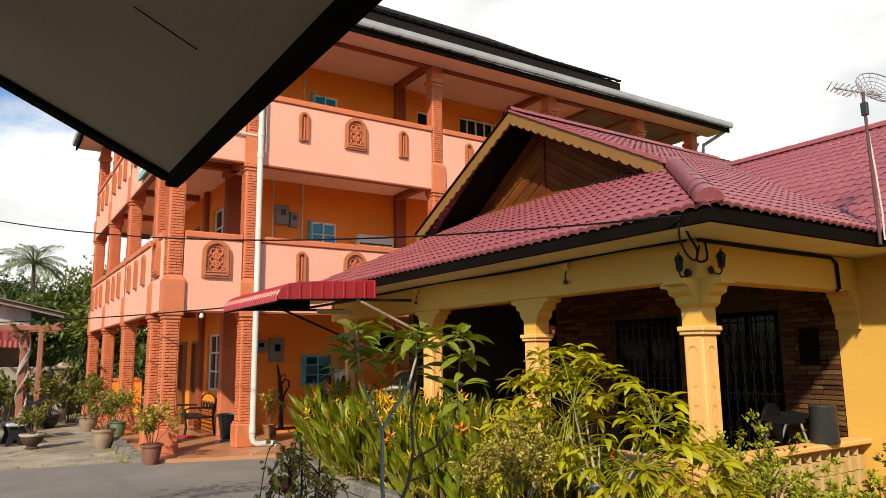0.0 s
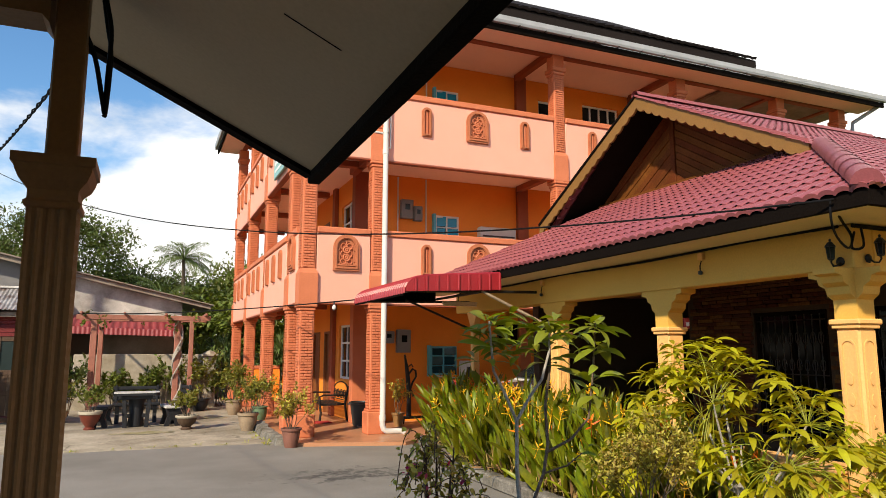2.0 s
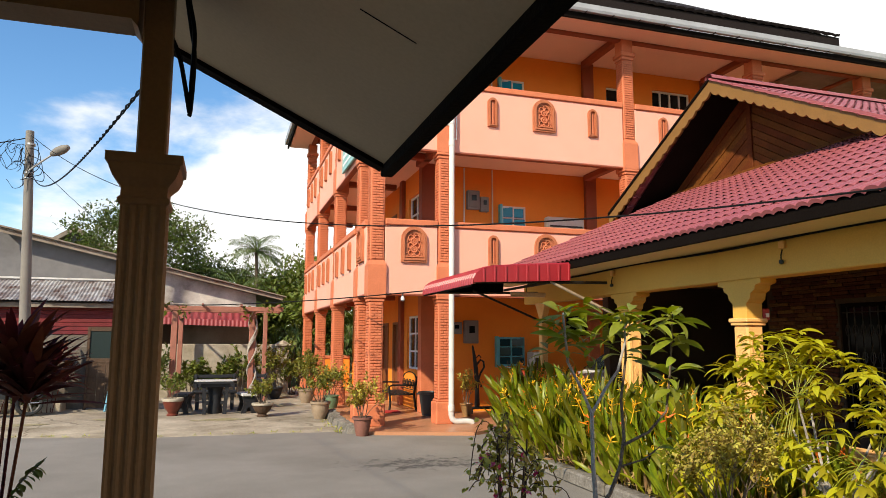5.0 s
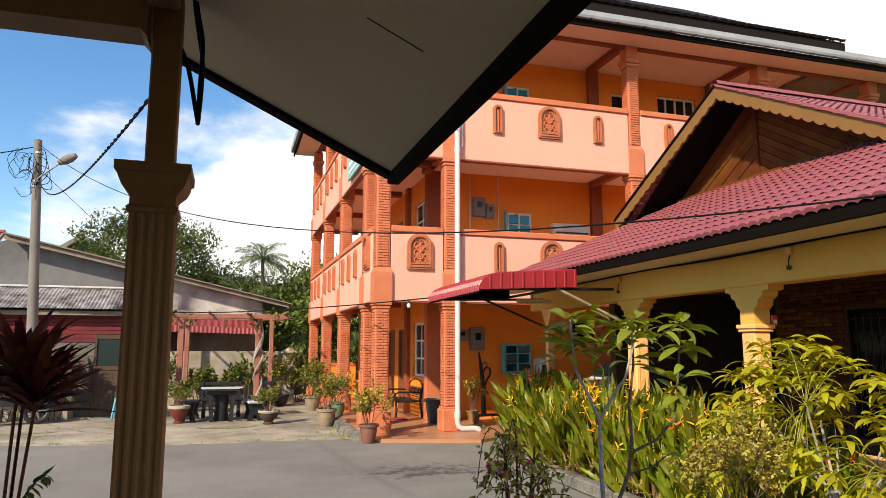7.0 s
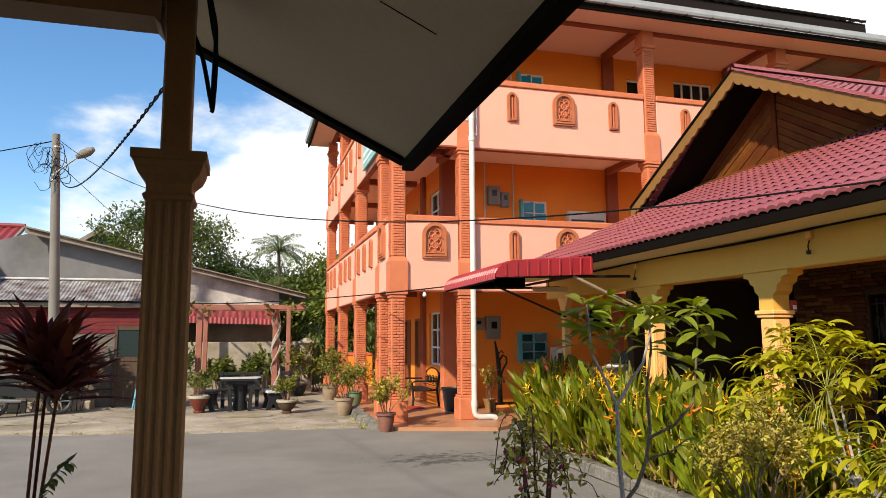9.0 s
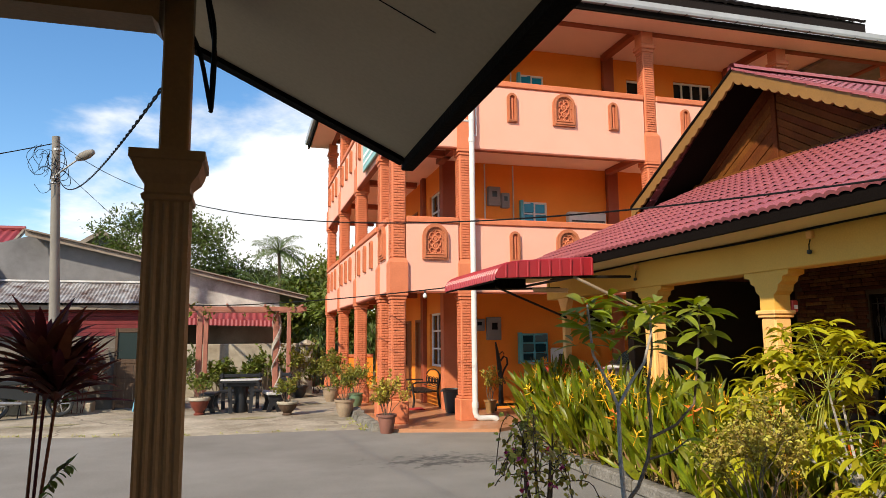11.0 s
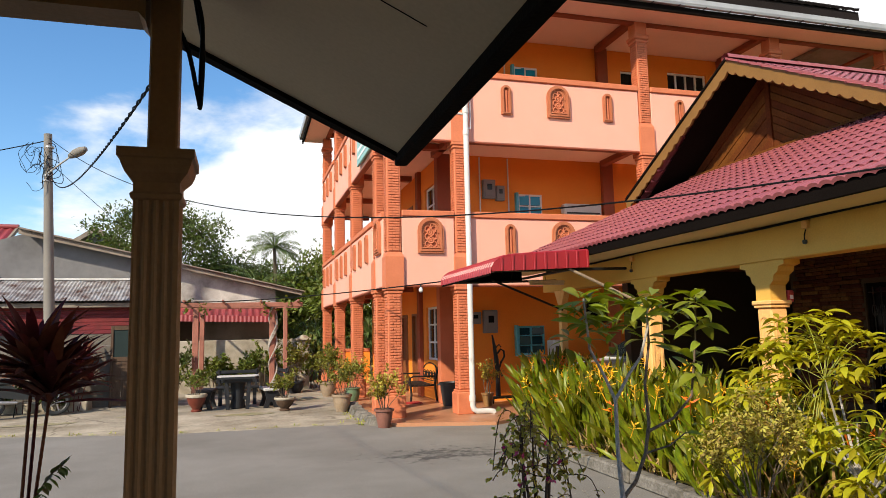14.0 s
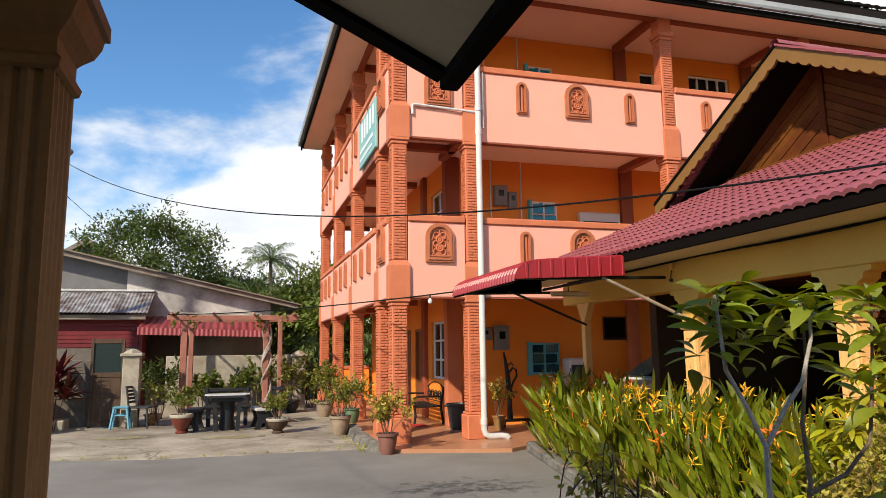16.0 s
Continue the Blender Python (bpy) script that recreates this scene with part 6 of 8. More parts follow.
def tree(name, x, y, h, r, trunk_h, leaf_mat, label, per=10, ll=0.34, lw=0.17, limbs=7, z=-0.06, kids=4, depth=2, group="trees behind the houses", flat=1.0, fill=1000):
    t = thing(name, (x, y, z), label, "tree", group)
    mb, tips = MB(), []
    mb.tube([(0, 0, 0), (0.05, 0.03, trunk_h * 0.5), (0.0, 0.08, trunk_h), (0.05, 0.0, trunk_h * 1.15)], [0.26, 0.21, 0.17, 0.12], 12, False)
    for k in range(limbs):
        a = math.tau * k / limbs + rng.uniform(-0.3, 0.3)
        e = rng.uniform(0.25, 1.5)
        L = min(r * 0.6, (h - trunk_h) * 0.45)
        branchy(mb, (0.02, 0.02, trunk_h * rng.uniform(0.75, 1.1)), (math.cos(a), math.sin(a), e * flat), L * (0.8 + 0.25 * e), 0.11, depth, tips, 0.75, 5, kids, 0.12)
    part("trunk", mb, M["bark"], t, "", "angle", False)
    # the crown keeps to a lumpy dome; twigs fill its shell
    zc = trunk_h + (h - trunk_h) * 0.42
    def inside(p):
        q = Vector((p.x / r, p.y / r, (p.z - zc) / (h - zc)))
        return q.length < 0.92 + 0.34 * noise.noise(p * 0.75 + Vector((x, y, 0))) + 0.16 * noise.noise(p * 1.9)
    tips = [(p, d) for p, d in tips if inside(p)]
    for k in range(fill):
        d = rvec(1.0)
        d.z = abs(d.z) if rng.random() < 0.75 else d.z
        q = rng.uniform(0.62, 1.12)
        p = Vector((d.x * r * q, d.y * r * q, zc + d.z * (h - zc) * q))
        if inside(p):
            tips.append((p, d))
    mb = MB()
    leafy(mb, tips, per, ll, lw, 0.5, 0.4, 2, 1.0, 0.05)
    stuff(part("crown", mb, leaf_mat, t, "", False, False))
    return t


def palm(name, x, y, h, label, z=-0.06, n=24, L=1.4, droop=0.9):
    t = thing(name, (x, y, z), label, "palm tree", "palms behind the houses")
    mb = MB()
    mb.tube([(0, 0, 0), (0.1, 0, h * 0.4), (0.05, 0.05, h * 0.8), (0, 0, h)], [0.13, 0.10, 0.085, 0.07], 12, False)
    part("trunk", mb, M["bark"], t, "", "angle", False)
    for k in range(n):
        a = math.tau * k / n * 2.4 + rng.uniform(-0.2, 0.2)
        e = rng.uniform(0.0, 2.8)
        d = Vector((math.cos(a), math.sin(a), e)).normalized()
        p = Vector((0, 0, h))
        mb = MB()
        pts = [p.copy()]
        seg = 14
        for s in range(seg):
            d = (d + Vector((0, 0, -droop * 1.6 / seg))).normalized()
            p = p + d * L / seg
            pts.append(p.copy())
            if s > 1:
                side = d.cross(Vector((0, 0, 1))).normalized()
                for sg in (-1, 1):
                    for q in (0.0, 0.33, 0.67):
                        mb.leaf(p - d * L / seg * q, (side * sg * 0.75 + d * 0.6 + Vector((0, 0, -0.3))) + rvec(0.12), 0.46 * (1 - abs(s / seg - 0.45)), 0.024, 0.7, 0.1, 2, 0.4)
        mb.tube(pts, [0.025 * (1 - 0.8 * i / seg) for i in range(seg + 1)], 5, False)
        part("frond", mb, M["palm"], t, "", False, False)
    return t


# ---- houses across the yard ----
nb = thing("neighbour_house", (0, 0, 0), "low plastered house with a grimy gable wall and lean-to roofs", "house")
PKX, PKZ, RZ = -6.7, 4.98, 3.0
vs = (PKZ - RZ) / (1.8 - PKX)
def vz(x):
    return RZ + vs * (1.8 - x)
mb = MB()
mb.prism([(-3.3, -0.05), (1.0, -0.05), (1.0, vz(1.0) - 0.1), (-3.3, vz(-3.3) - 0.1)], "y", 25.2, 25.4)
part("gable_wall", mb, M["plaster"], nb, "grimy whitish plaster wall")
# left part of the same gable, its shade put into a darker plaster
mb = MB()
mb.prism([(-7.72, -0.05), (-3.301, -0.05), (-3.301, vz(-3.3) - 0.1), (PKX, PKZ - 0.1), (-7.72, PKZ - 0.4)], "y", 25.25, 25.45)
part("gable_wall", mb, M["greywall"], nb, "plaster wall with its shade in a darker grey")
mb = MB()
mb.prism([(PKX, PKZ), (1.85, RZ - 0.01), (1.85, RZ - 0.11), (PKX, PKZ - 0.16)], "y", 24.75, 24.80)
part("verge_board", mb, M["paleroof"], nb, "weathered verge board")
mb = MB()
mb.prism([(PKX, PKZ + 0.05), (1.95, RZ + 0.03), (1.95, RZ - 0.0), (PKX, PKZ + 0.002)], "y", 24.65, 30.0)
part("roof", mb, M["paleroof"], nb, "weathered brown roof sheet")
boxpart("wall", 0.99, 1.0, 25.41, 30, -0.05, 2.8, M["plaster"], nb, "", 0)
# tin lean-to: corrugated sheet, fascia, red boards
def corrugated(name, p0, p1, q0, q1, pitch, amp, material, parent, label="", n2=1):
    """A ribbed sheet; p0-p1 the upper edge, q0-q1 the lower."""
    p0, p1, q0, q1 = (Vector(v) for v in (p0, p1, q0, q1))
    n = int((p1 - p0).length / pitch) * 6
    nrm = (p1 - p0).cross(q0 - p0).normalized()
    if nrm.z < 0:
        nrm = -nrm
    mb = MB()
    for k in range(n + 1):
        t = k / n
        h = nrm * amp * math.sin(math.tau * k / 6)
        mb.v += [p0.lerp(p1, t) + h, q0.lerp(q1, t) + h]
    mb.f = [(2 * k, 2 * k + 1, 2 * k + 3, 2 * k + 2) for k in range(n)]
    o = part(name, mb, material, parent, label, False, False)
    s = o.modifiers.new("thick", 'SOLIDIFY')
    s.thickness = 0.006
    return o


for k in range(7):
    x0 = -8.2 + 0.81 * k
    corrugated("tin_sheet", (x0, 25.18, 3.40 + 0.012 * (k % 2)), (x0 + 0.84, 25.18, 3.40 + 0.012 * (k % 2)), (x0, 23.62 - 0.03 * (k % 3), 2.70), (x0 + 0.84, 23.62 - 0.03 * (k % 3), 2.70), 0.095, 0.011, M["tin"], nb, "rusty corrugated tin sheet")
boxpart("roof_flashing", -8.2, -2.5, 25.1, 25.19, 3.42, 3.48, M["flash"], nb, "pale metal flashing", 0.01)
boxpart("lean_to_fascia", -8.2, -2.55, 23.72, 23.76, 2.50, 2.64, M["paleroof"], nb, "pale fascia board")
for k in range(7):
    boxpart("board", -8.2, -2.75, 24.0, 24.03 + 0.004 * (k % 2), 1.72 + 0.118 * k, 1.72 + 0.118 * k + 0.11, M["redboard"], nb)
# the lean-to wall carries its shade in the plaster colour
boxpart("lean_to_wall", -8.2, -2.75, 24.02, 24.12, 0, 1.71, M["shadeplaster"], nb, "grimy wall with shade in its dark colour")
boxpart("lean_to_wall", -2.74, -2.64, 24.0, 25.2, 0, 2.5, M["redboard"], nb)
corrugated("red_canopy", (-2.7, 24.95, 2.66), (0.98, 24.95, 2.60), (-2.7, 23.3, 2.24), (0.98, 23.3, 2.12), 0.2, 0.02, M["redroof"], nb, "faded red corrugated canopy")
corrugated("canopy_edge", (-2.7, 23.29, 2.27), (0.98, 23.29, 2.15), (-2.7, 23.26, 2.06), (0.98, 23.26, 1.97), 0.12, 0.009, M["redroof"], nb, "ribbed red canopy edge")
# added dark panel and darkened wall imitate the shade under the canopy
boxpart("doorway", -2.6, -1.55, 25.08, 25.118, 0.4, 2.12, M["darkroom"], nb, "dark panel for the blackness under the canopy", 0)
boxpart("under_wall", -2.6, 0.98, 25.12, 25.17, 0.4, 2.2, M["shadeplaster"], nb, "wall under the canopy, darkened for its shade", 0)
# red-roofed house to the west
rh = thing("red_roofed_house", (0, 0, 0), "low house under a faded red ribbed metal roof", "house")
corrugated("roof", (-17, 28.0, 5.45), (-7.65, 28.0, 5.45), (-17, 22.9, 2.70), (-7.65, 22.9, 2.70), 0.25, 0.025, M["redroof"], rh, "faded red ribbed roof")
mb = MB()
mb.prism([(22.9, 2.74), (28.0, 5.5), (28.0, 5.36), (22.9, 2.60)], "x", -7.68, -7.60)
part("verge_board", mb, M["paleroof"], rh, "pale verge board")
mb = MB()
mb.tube([(-17, 28.0, 5.5), (-7.6, 28.0, 5.5)], 0.09, 8)
part("ridge_cap", mb, M["redroof"], rh)
boxpart("wall", -17, -8.0, 23.4, 23.6, -0.05, 2.85, M["plaster"], rh, "plaster wall", 0)
mb = MB()
mb.prism([(23.61, -0.05), (28, -0.05), (28, 5.2), (23.61, 2.9)], "x", -8.1, -8.0)
part("wall", mb, M["plaster"], rh)
# a gable far behind
fh = thing("far_house", (0, 0, 0), "far small house with a dark gable roof", "house")
mb = MB()
mb.prism([(-12.0, -0.05), (-4.0, -0.05), (-4.0, 4.9), (-7.9, 7.42), (-12.0, 4.75)], "y", 43.0, 43.2)
part("wall", mb, M["greywall"], fh)
mb = MB()
mb.prism([(-12.6, 4.55), (-7.9, 7.72), (-3.4, 4.8), (-3.4, 4.58), (-7.9, 7.45), (-12.6, 4.3)], "y", 42.4, 48)
part("roof", mb, M["paleroof"], fh, "grey roof")
boxpart("louvre", -8.4, -7.4, 42.95, 42.99, 5.9, 6.5, M["darkwood"], fh, "dark gable louvre", 0)

# ---- fence, gate, posts ----
fence = thing("boundary_wall", (0, 0, 0), "low grimy boundary wall behind the pergola", "wall", kind="structure")
boxpart("wall_panel", -1.75, 1.5, 21.5, 21.62, 0, 1.46, M["gatepost"], fence, "grimy plaster", 0.015)
# shade beside the gate is painted into this weathered panel
boxpart("wall_panel", -7.5, -2.95, 18.6, 18.72, 0, 1.42, M["shadeplaster"], fence, "weathered plaster with shade in its colour", 0.015)
boxpart("wall_panel", -7.5, -3.3, 18.0, 18.5, 0.0, 0.22, M["gatepost"], fence, "low concrete plinth", 0.02)
for x, y, h, r in ((1.62, 21.45, 1.52, 0.17), (-2.13, 18.4, 1.60, 0.17)):
    gp = thing("gate_post", (x, y, 0), "stained grey plastered gate post with a capstone", "post", "posts of the boundary wall")
    mb = MB()
    mb.box(-r, r, -r, r, 0, h - 0.12, 0.015)
    part("shaft", mb, M["gatepost"], gp)
    mb = MB()
    mb.box(-r - 0.05, r + 0.05, -r - 0.05, r + 0.05, h - 0.12, h - 0.05, 0.015)
    mb.lathe([(0, h - 0.05), (r + 0.03, h - 0.05), (r * 0.6, h + 0.02), (0, h + 0.05)], (0, 0, 0), 4)
    part("capstone", mb, M["gatepost"], gp)
gate = thing("wooden_gate", (-2.62, 18.45, 0.0), "closed weathered brown gate door with a dark green upper panel", "gate")
for s in (-1, 1):
    mb = MB()
    mb.box(s * 0.30 - 0.03, s * 0.30 + 0.03, -0.04, 0.04, 0, 1.86, 0.006)
    part("stile", mb, M["oldwood"], gate)
for z0, z1 in ((0.05, 0.16), (0.62, 0.72), (1.05, 1.15), (1.76, 1.86)):
    mb = MB()
    mb.box(-0.27, 0.27, -0.03, 0.03, z0, z1, 0.005)
    part("rail", mb, M["oldwood"], gate)
for z0, z1 in ((0.16, 0.62), (0.72, 1.05)):
    for k in range(3):
        mb = MB()
        mb.box(-0.27 + 0.18 * k, -0.095 + 0.18 * k, -0.018, 0.012, z0, z1, 0.004)
        part("plank", mb, M["oldwood"], gate)
mb = MB()
mb.box(-0.27, 0.27, -0.015, 0.005, 1.15, 1.76)
part("panel", mb, M["greenpanel"], gate, "dark green upper panel")

# ---- pergola ----
pg = thing("pergola", (0, 0, 0), "faded pink wooden pergola with climbing vines", "pergola")
for x, y, r in ((-1.22, 20.0, 0.075), (-1.12, 21.1, 0.06), (0.76, 20.9, 0.08), (0.70, 20.1, 0.07), (1.03, 19.9, 0.055)):
    mb = MB()
    mb.box(x - r, x + r, y - r, y + r, 0, 2.32, 0.012)
    part("post", mb, M["pinkpost"], pg)
for y in (19.95, 21.05):
    boxpart("beam", -1.62, 1.48, y - 0.04, y + 0.04, 2.32, 2.44, M["pinkpost"], pg)
for k in range(4):
    x = -1.5 + 0.95 * k
    boxpart("rafter", x - 0.025, x + 0.025, 19.6, 21.4, 2.441, 2.50, M["pinkpost"], pg)
mb = MB()
for s in range(5):
    q = rng.uniform(0, 6)
    mb.tube([(0.72 + 0.11 * math.cos(q + z * 5), 20.1 - 0.02 + 0.11 * math.sin(q + z * 5), z) for z in np.linspace(0.05, 2.45, 18)], 0.022, 6)
mb.tube([(0.7, 20.0, 2.4), (0.2, 19.95, 2.5), (-0.5, 20.1, 2.47), (-1.3, 20.0, 2.5)], 0.015, 6)
part("vine_stem", mb, M["palebark"], pg, "twisted pale vine stem", "angle", False)
mb, tips = MB(), []
for k in range(26):
    x = rng.choice((-1.25, -1.1, 0.5, 0.7, 0.95, 1.2, -0.2)) + rng.uniform(-0.25, 0.25)
    tips.append((Vector((x, 20.0 + rng.uniform(-0.3, 0.2), rng.uniform(2.1, 2.55))), Vector((0, -0.4, -0.4))))
leafy(mb, tips, 7, 0.11, 0.08, 0.12)
part("vine_foliage", mb, M["yellowtree"], pg, "", False, False)

# ---- stone table with benches ----
tb = thing("stone_table", (-0.14, 16.85, 0.02), "pale-topped garden table on black concrete legs", "table")
mb = MB()
mb.prism([(-0.44, -0.2), (-0.36, -0.3), (0.36, -0.3), (0.44, -0.2), (0.44, 0.2), (0.36, 0.3), (-0.36, 0.3), (-0.44, 0.2)], "z", 0.64, 0.685)
part("tabletop", mb, M["darkstone"], tb, "dark concrete table slab")
mb = MB()
mb.prism([(-0.43, -0.195), (-0.355, -0.288), (0.355, -0.288), (0.43, -0.195), (0.43, 0.195), (0.355, 0.29), (-0.355, 0.29), (-0.43, 0.195)], "z", 0.686, 0.70)
part("table_surface", mb, M["tabletop"], tb, "pale worn terrazzo surface")
mb = MB()
mb.lathe([(0.0, 0.0), (0.15, 0.0), (0.16, 0.04), (0.13, 0.3), (0.15, 0.5), (0.16, 0.555), (0.0, 0.56)], (0, 0.05, 0), 14)
part("pedestal", mb, M["darkstone"], tb, "black concrete pedestal", "angle")
for sx in (-1, 1):
    for sy in (-1, 1):
        mb = MB()
        mb.prism([(sx * 0.20 - 0.04, 0), (sx * 0.20 + 0.04, 0), (sx * 0.24 + 0.035, 0.64), (sx * 0.24 - 0.035, 0.64)], "y", sy * 0.18 - 0.035, sy * 0.18 + 0.035)
        part("leg", mb, M["darkstone"], tb)
mb = MB()
mb.box(-0.3, 0.3, -0.22, 0.22, 0.56, 0.639, 0.01)
mb.box(-0.2, 0.2, -0.03, 0.03, 0.18, 0.26, 0.01)
part("apron", mb, M["darkstone"], tb)


def bench(x, y, rz, back=False, w=0.7):
    t = thing("stone_bench", (x, y, 0.02), "black concrete garden bench beside the table", "bench", "benches round the table", rz=rz)
    mb = MB()
    mb.box(-w / 2, w / 2, -0.16, 0.16, 0.36, 0.42, 0.015)
    part("seat", mb, M["tabletop"] if x > 0.3 and not back else M["darkstone"], t)
    for s in (-1, 1):
        mb = MB()
        c = s * (w / 2 - 0.1)
        mb.prism([(-0.16, 0), (-0.06, 0), (-0.03, 0.12), (0.03, 0.12), (0.06, 0), (0.16, 0), (0.10, 0.2), (0.14, 0.36), (-0.14, 0.36), (-0.10, 0.2)], "x", c - 0.04, c + 0.04)
        part("leg", mb, M["darkstone"], t)
    if back:
        for z in (0.48, 0.585, 0.69):
            mb = MB()
            mb.box(-w / 2, w / 2, 0.14, 0.18, z, z + 0.075, 0.01)
            part("back_slat", mb, M["darkstone"], t)
        for s in (-1, 1):
            mb = MB()
            mb.box(s * (w / 2 - 0.06) - 0.025, s * (w / 2 - 0.06) + 0.025, 0.12, 0.165, 0.36, 0.79, 0.008)
            part("back_post", mb, M["darkstone"], t)
    return t


bench(-0.78, 17.1, 82)
bench(0.52, 16.95, 98)
bench(-0.15, 17.75, 0, True, 0.95)
bench(0.72, 17.9, -75, True, 0.7)

# blue stool, dark chair
st = thing("plastic_stool", (-2.24, 18.0, 0.02), "light blue plastic stool standing by the gate post", "stool")
mb = MB()
mb.box(-0.15, 0.15, -0.15, 0.15, 0.41, 0.45, 0.02)
part("seat", mb, M["blueplastic"], st)
for sx in (-1, 1):
    for sy in (-1, 1):
        mb = MB()
        mb.tube([(sx * 0.12, sy * 0.12, 0.42), (sx * 0.18, sy * 0.18, 0.0)], [0.032, 0.024], 6)
        part("leg", mb, M["blueplastic"], st)
mb = MB()
for a, b in (((-1, -1), (1, -1)), ((1, -1), (1, 1)), ((1, 1), (-1, 1)), ((-1, 1), (-1, -1))):
    mb.tube([(a[0] * 0.14, a[1] * 0.14, 0.27), (b[0] * 0.14, b[1] * 0.14, 0.27)], 0.014, 5)
part("brace", mb, M["blueplastic"], st)
ch = thing("plastic_chair", (-1.84, 18.05, 0.02), "dark grey slatted plastic chair beside the stool", "chair", rz=70)
mb = MB()
mb.box(-0.22, 0.22, -0.22, 0.22, 0.40, 0.44, 0.02)
part("seat", mb, M["rubber"], ch)
for sx in (-1, 1):
    for sy in (-1, 1):
        mb = MB()
        mb.tube([(sx * 0.18, sy * 0.18, 0.41), (sx * 0.22, sy * 0.22, 0.0)], 0.022, 6)
        part("leg", mb, M["rubber"], ch)
    mb = MB()
    mb.tube([(sx * 0.2, 0.2, 0.42), (sx * 0.2, 0.27, 0.86)], 0.02, 6)
    part("back_post", mb, M["rubber"], ch)
for k in range(5):
    mb = MB()
    mb.box(-0.19, 0.19, 0.225 + 0.014 * k, 0.245 + 0.014 * k, 0.50 + 0.075 * k, 0.55 + 0.075 * k, 0.005)
    part("back_slat", mb, M["rubber"], ch)

# ---- plants in pots on the apron ----
G = "potted plants along the terrace"
potted("potted_shrub", 2.24, 12.68, 0.0, 0.19, 0.36, M["clay"], M["olive"], "leggy olive shrub in a terracotta pot on the asphalt edge", style="round", ph=0.52, pr=0.44, kids=4, stems=9, per=9, ll=0.065, lw=0.032, group=G)
potted("potted_shrub", 1.88, 15.22, 0.02, 0.22, 0.40, M["palepot"], M["small"], "bushy green shrub in a pale stone pot", style="bowl", ph=0.64, pr=0.48, kids=4, stems=10, per=10, ll=0.07, lw=0.034, group=G)
potted("potted_shrub", 2.02, 18.8, 0.02, 0.24, 0.42, M["palepot"], M["small"], "bushy shrub in a pale stone pot", style="bowl", ph=0.75, pr=0.55, kids=4, stems=10, per=12, ll=0.08, lw=0.038, group=G)
potted("potted_shrub", 2.36, 16.9, 0.06, 0.19, 0.34, M["greenpot"], M["olive"], "thin shrub in a green glazed pot on the terrace", style="jar", ph=0.66, pr=0.46, kids=4, stems=9, per=9, ll=0.065, lw=0.032, group=G)
potted("potted_plant", 0.80, 15.95, 0.02, 0.23, 0.32, M["oldwood"], M["small"], "small leafy plant in a dark footed bowl with pale rim", style="urn", ph=0.45, pr=0.28, stems=8, per=8, ll=0.075, lw=0.045, group=G)
potted("potted_plant", -0.97, 16.6, 0.02, 0.23, 0.42, M["redpot"], M["yellowtree"], "yellow-green plant in a dark red footed pot with pale rim", style="urn", ph=0.42, pr=0.34, stems=7, per=6, ll=0.075, lw=0.045, group=G)
potted("potted_plant", -1.70, 18.6, 0.02, 0.20, 0.26, M["glazed"], M["small"], "spindly plant in a dark bowl", style="bowl", ph=0.7, pr=0.26, stems=5, per=5, ll=0.09, lw=0.045, group=G)
potted("potted_shrub", 1.32, 20.3, 0.02, 0.28, 0.36, M["darkstone"], M["small"], "wide green shrub in a dark tub", style="bowl", ph=1.05, pr=0.6, stems=9, per=12, ll=0.09, lw=0.045, group=G)
potted("potted_plant", 4.74, 14.5, 0.06, 0.15, 0.30, M["glazed"], M["olive"], "pale thin plant in a brown pot on the terrace", style="round", ph=0.55, pr=0.25, stems=6, per=9, ll=0.06, lw=0.03, group=G)
for x, y, h, r in ((-0.1, 21.0, 1.0, 0.5), (0.5, 20.9, 1.15, 0.5), (-0.75, 21.1, 0.9, 0.4), (-1.72, 19.9, 1.25, 0.32), (1.9, 21.6, 1.3, 0.5), (-3.9, 17.6, 0.5, 0.35), (-5.0, 17.7, 0.6, 0.4)):
    shrub("shrub", x, y, 0.02, h, r, M["tree"] if x < -1 else M["yellowtree"], "leafy green shrub growing by the boundary wall", 9, 13, 0.11, 0.06, group="shrubs by the boundary wall")

# ---- trees ----
tree("tree", -4.1, 38, 8.9, 3.9, 2.2, M["tree"], "broad dark-green tree behind the plastered house", per=19, ll=0.21, lw=0.095, limbs=9, kids=4, fill=1350)
tree("tree", 0.2, 40, 6.0, 3.3, 1.6, M["tree"], "rounded green tree behind the plastered house", per=20, ll=0.19, lw=0.085, limbs=8, kids=4)
tree("tree", 2.2, 35, 4.8, 2.6, 1.2, M["yellowtree"], "yellow-green tree beside the orange building", per=8, ll=0.28, lw=0.14, limbs=7, kids=4)
tree("tree", 4.6, 38, 6.3, 2.6, 1.8, M["yellowtree"], "green tree beside the orange building", per=12, ll=0.25, lw=0.115, limbs=8, kids=4)
tree("tree", -14.5, 50, 7.0, 5.0, 2.4, M["tree"], "dark-green tree behind the far roof", per=11, ll=0.28, lw=0.13, limbs=8, kids=4)
palm("palm_tree", 1.30, 33.5, 5.6, "feathery palm rising over the trees", n=26, L=1.35, droop=0.85)
palm("palm_tree", 0.55, 33, 3.6, "lower palm among the trees", L=1.8)
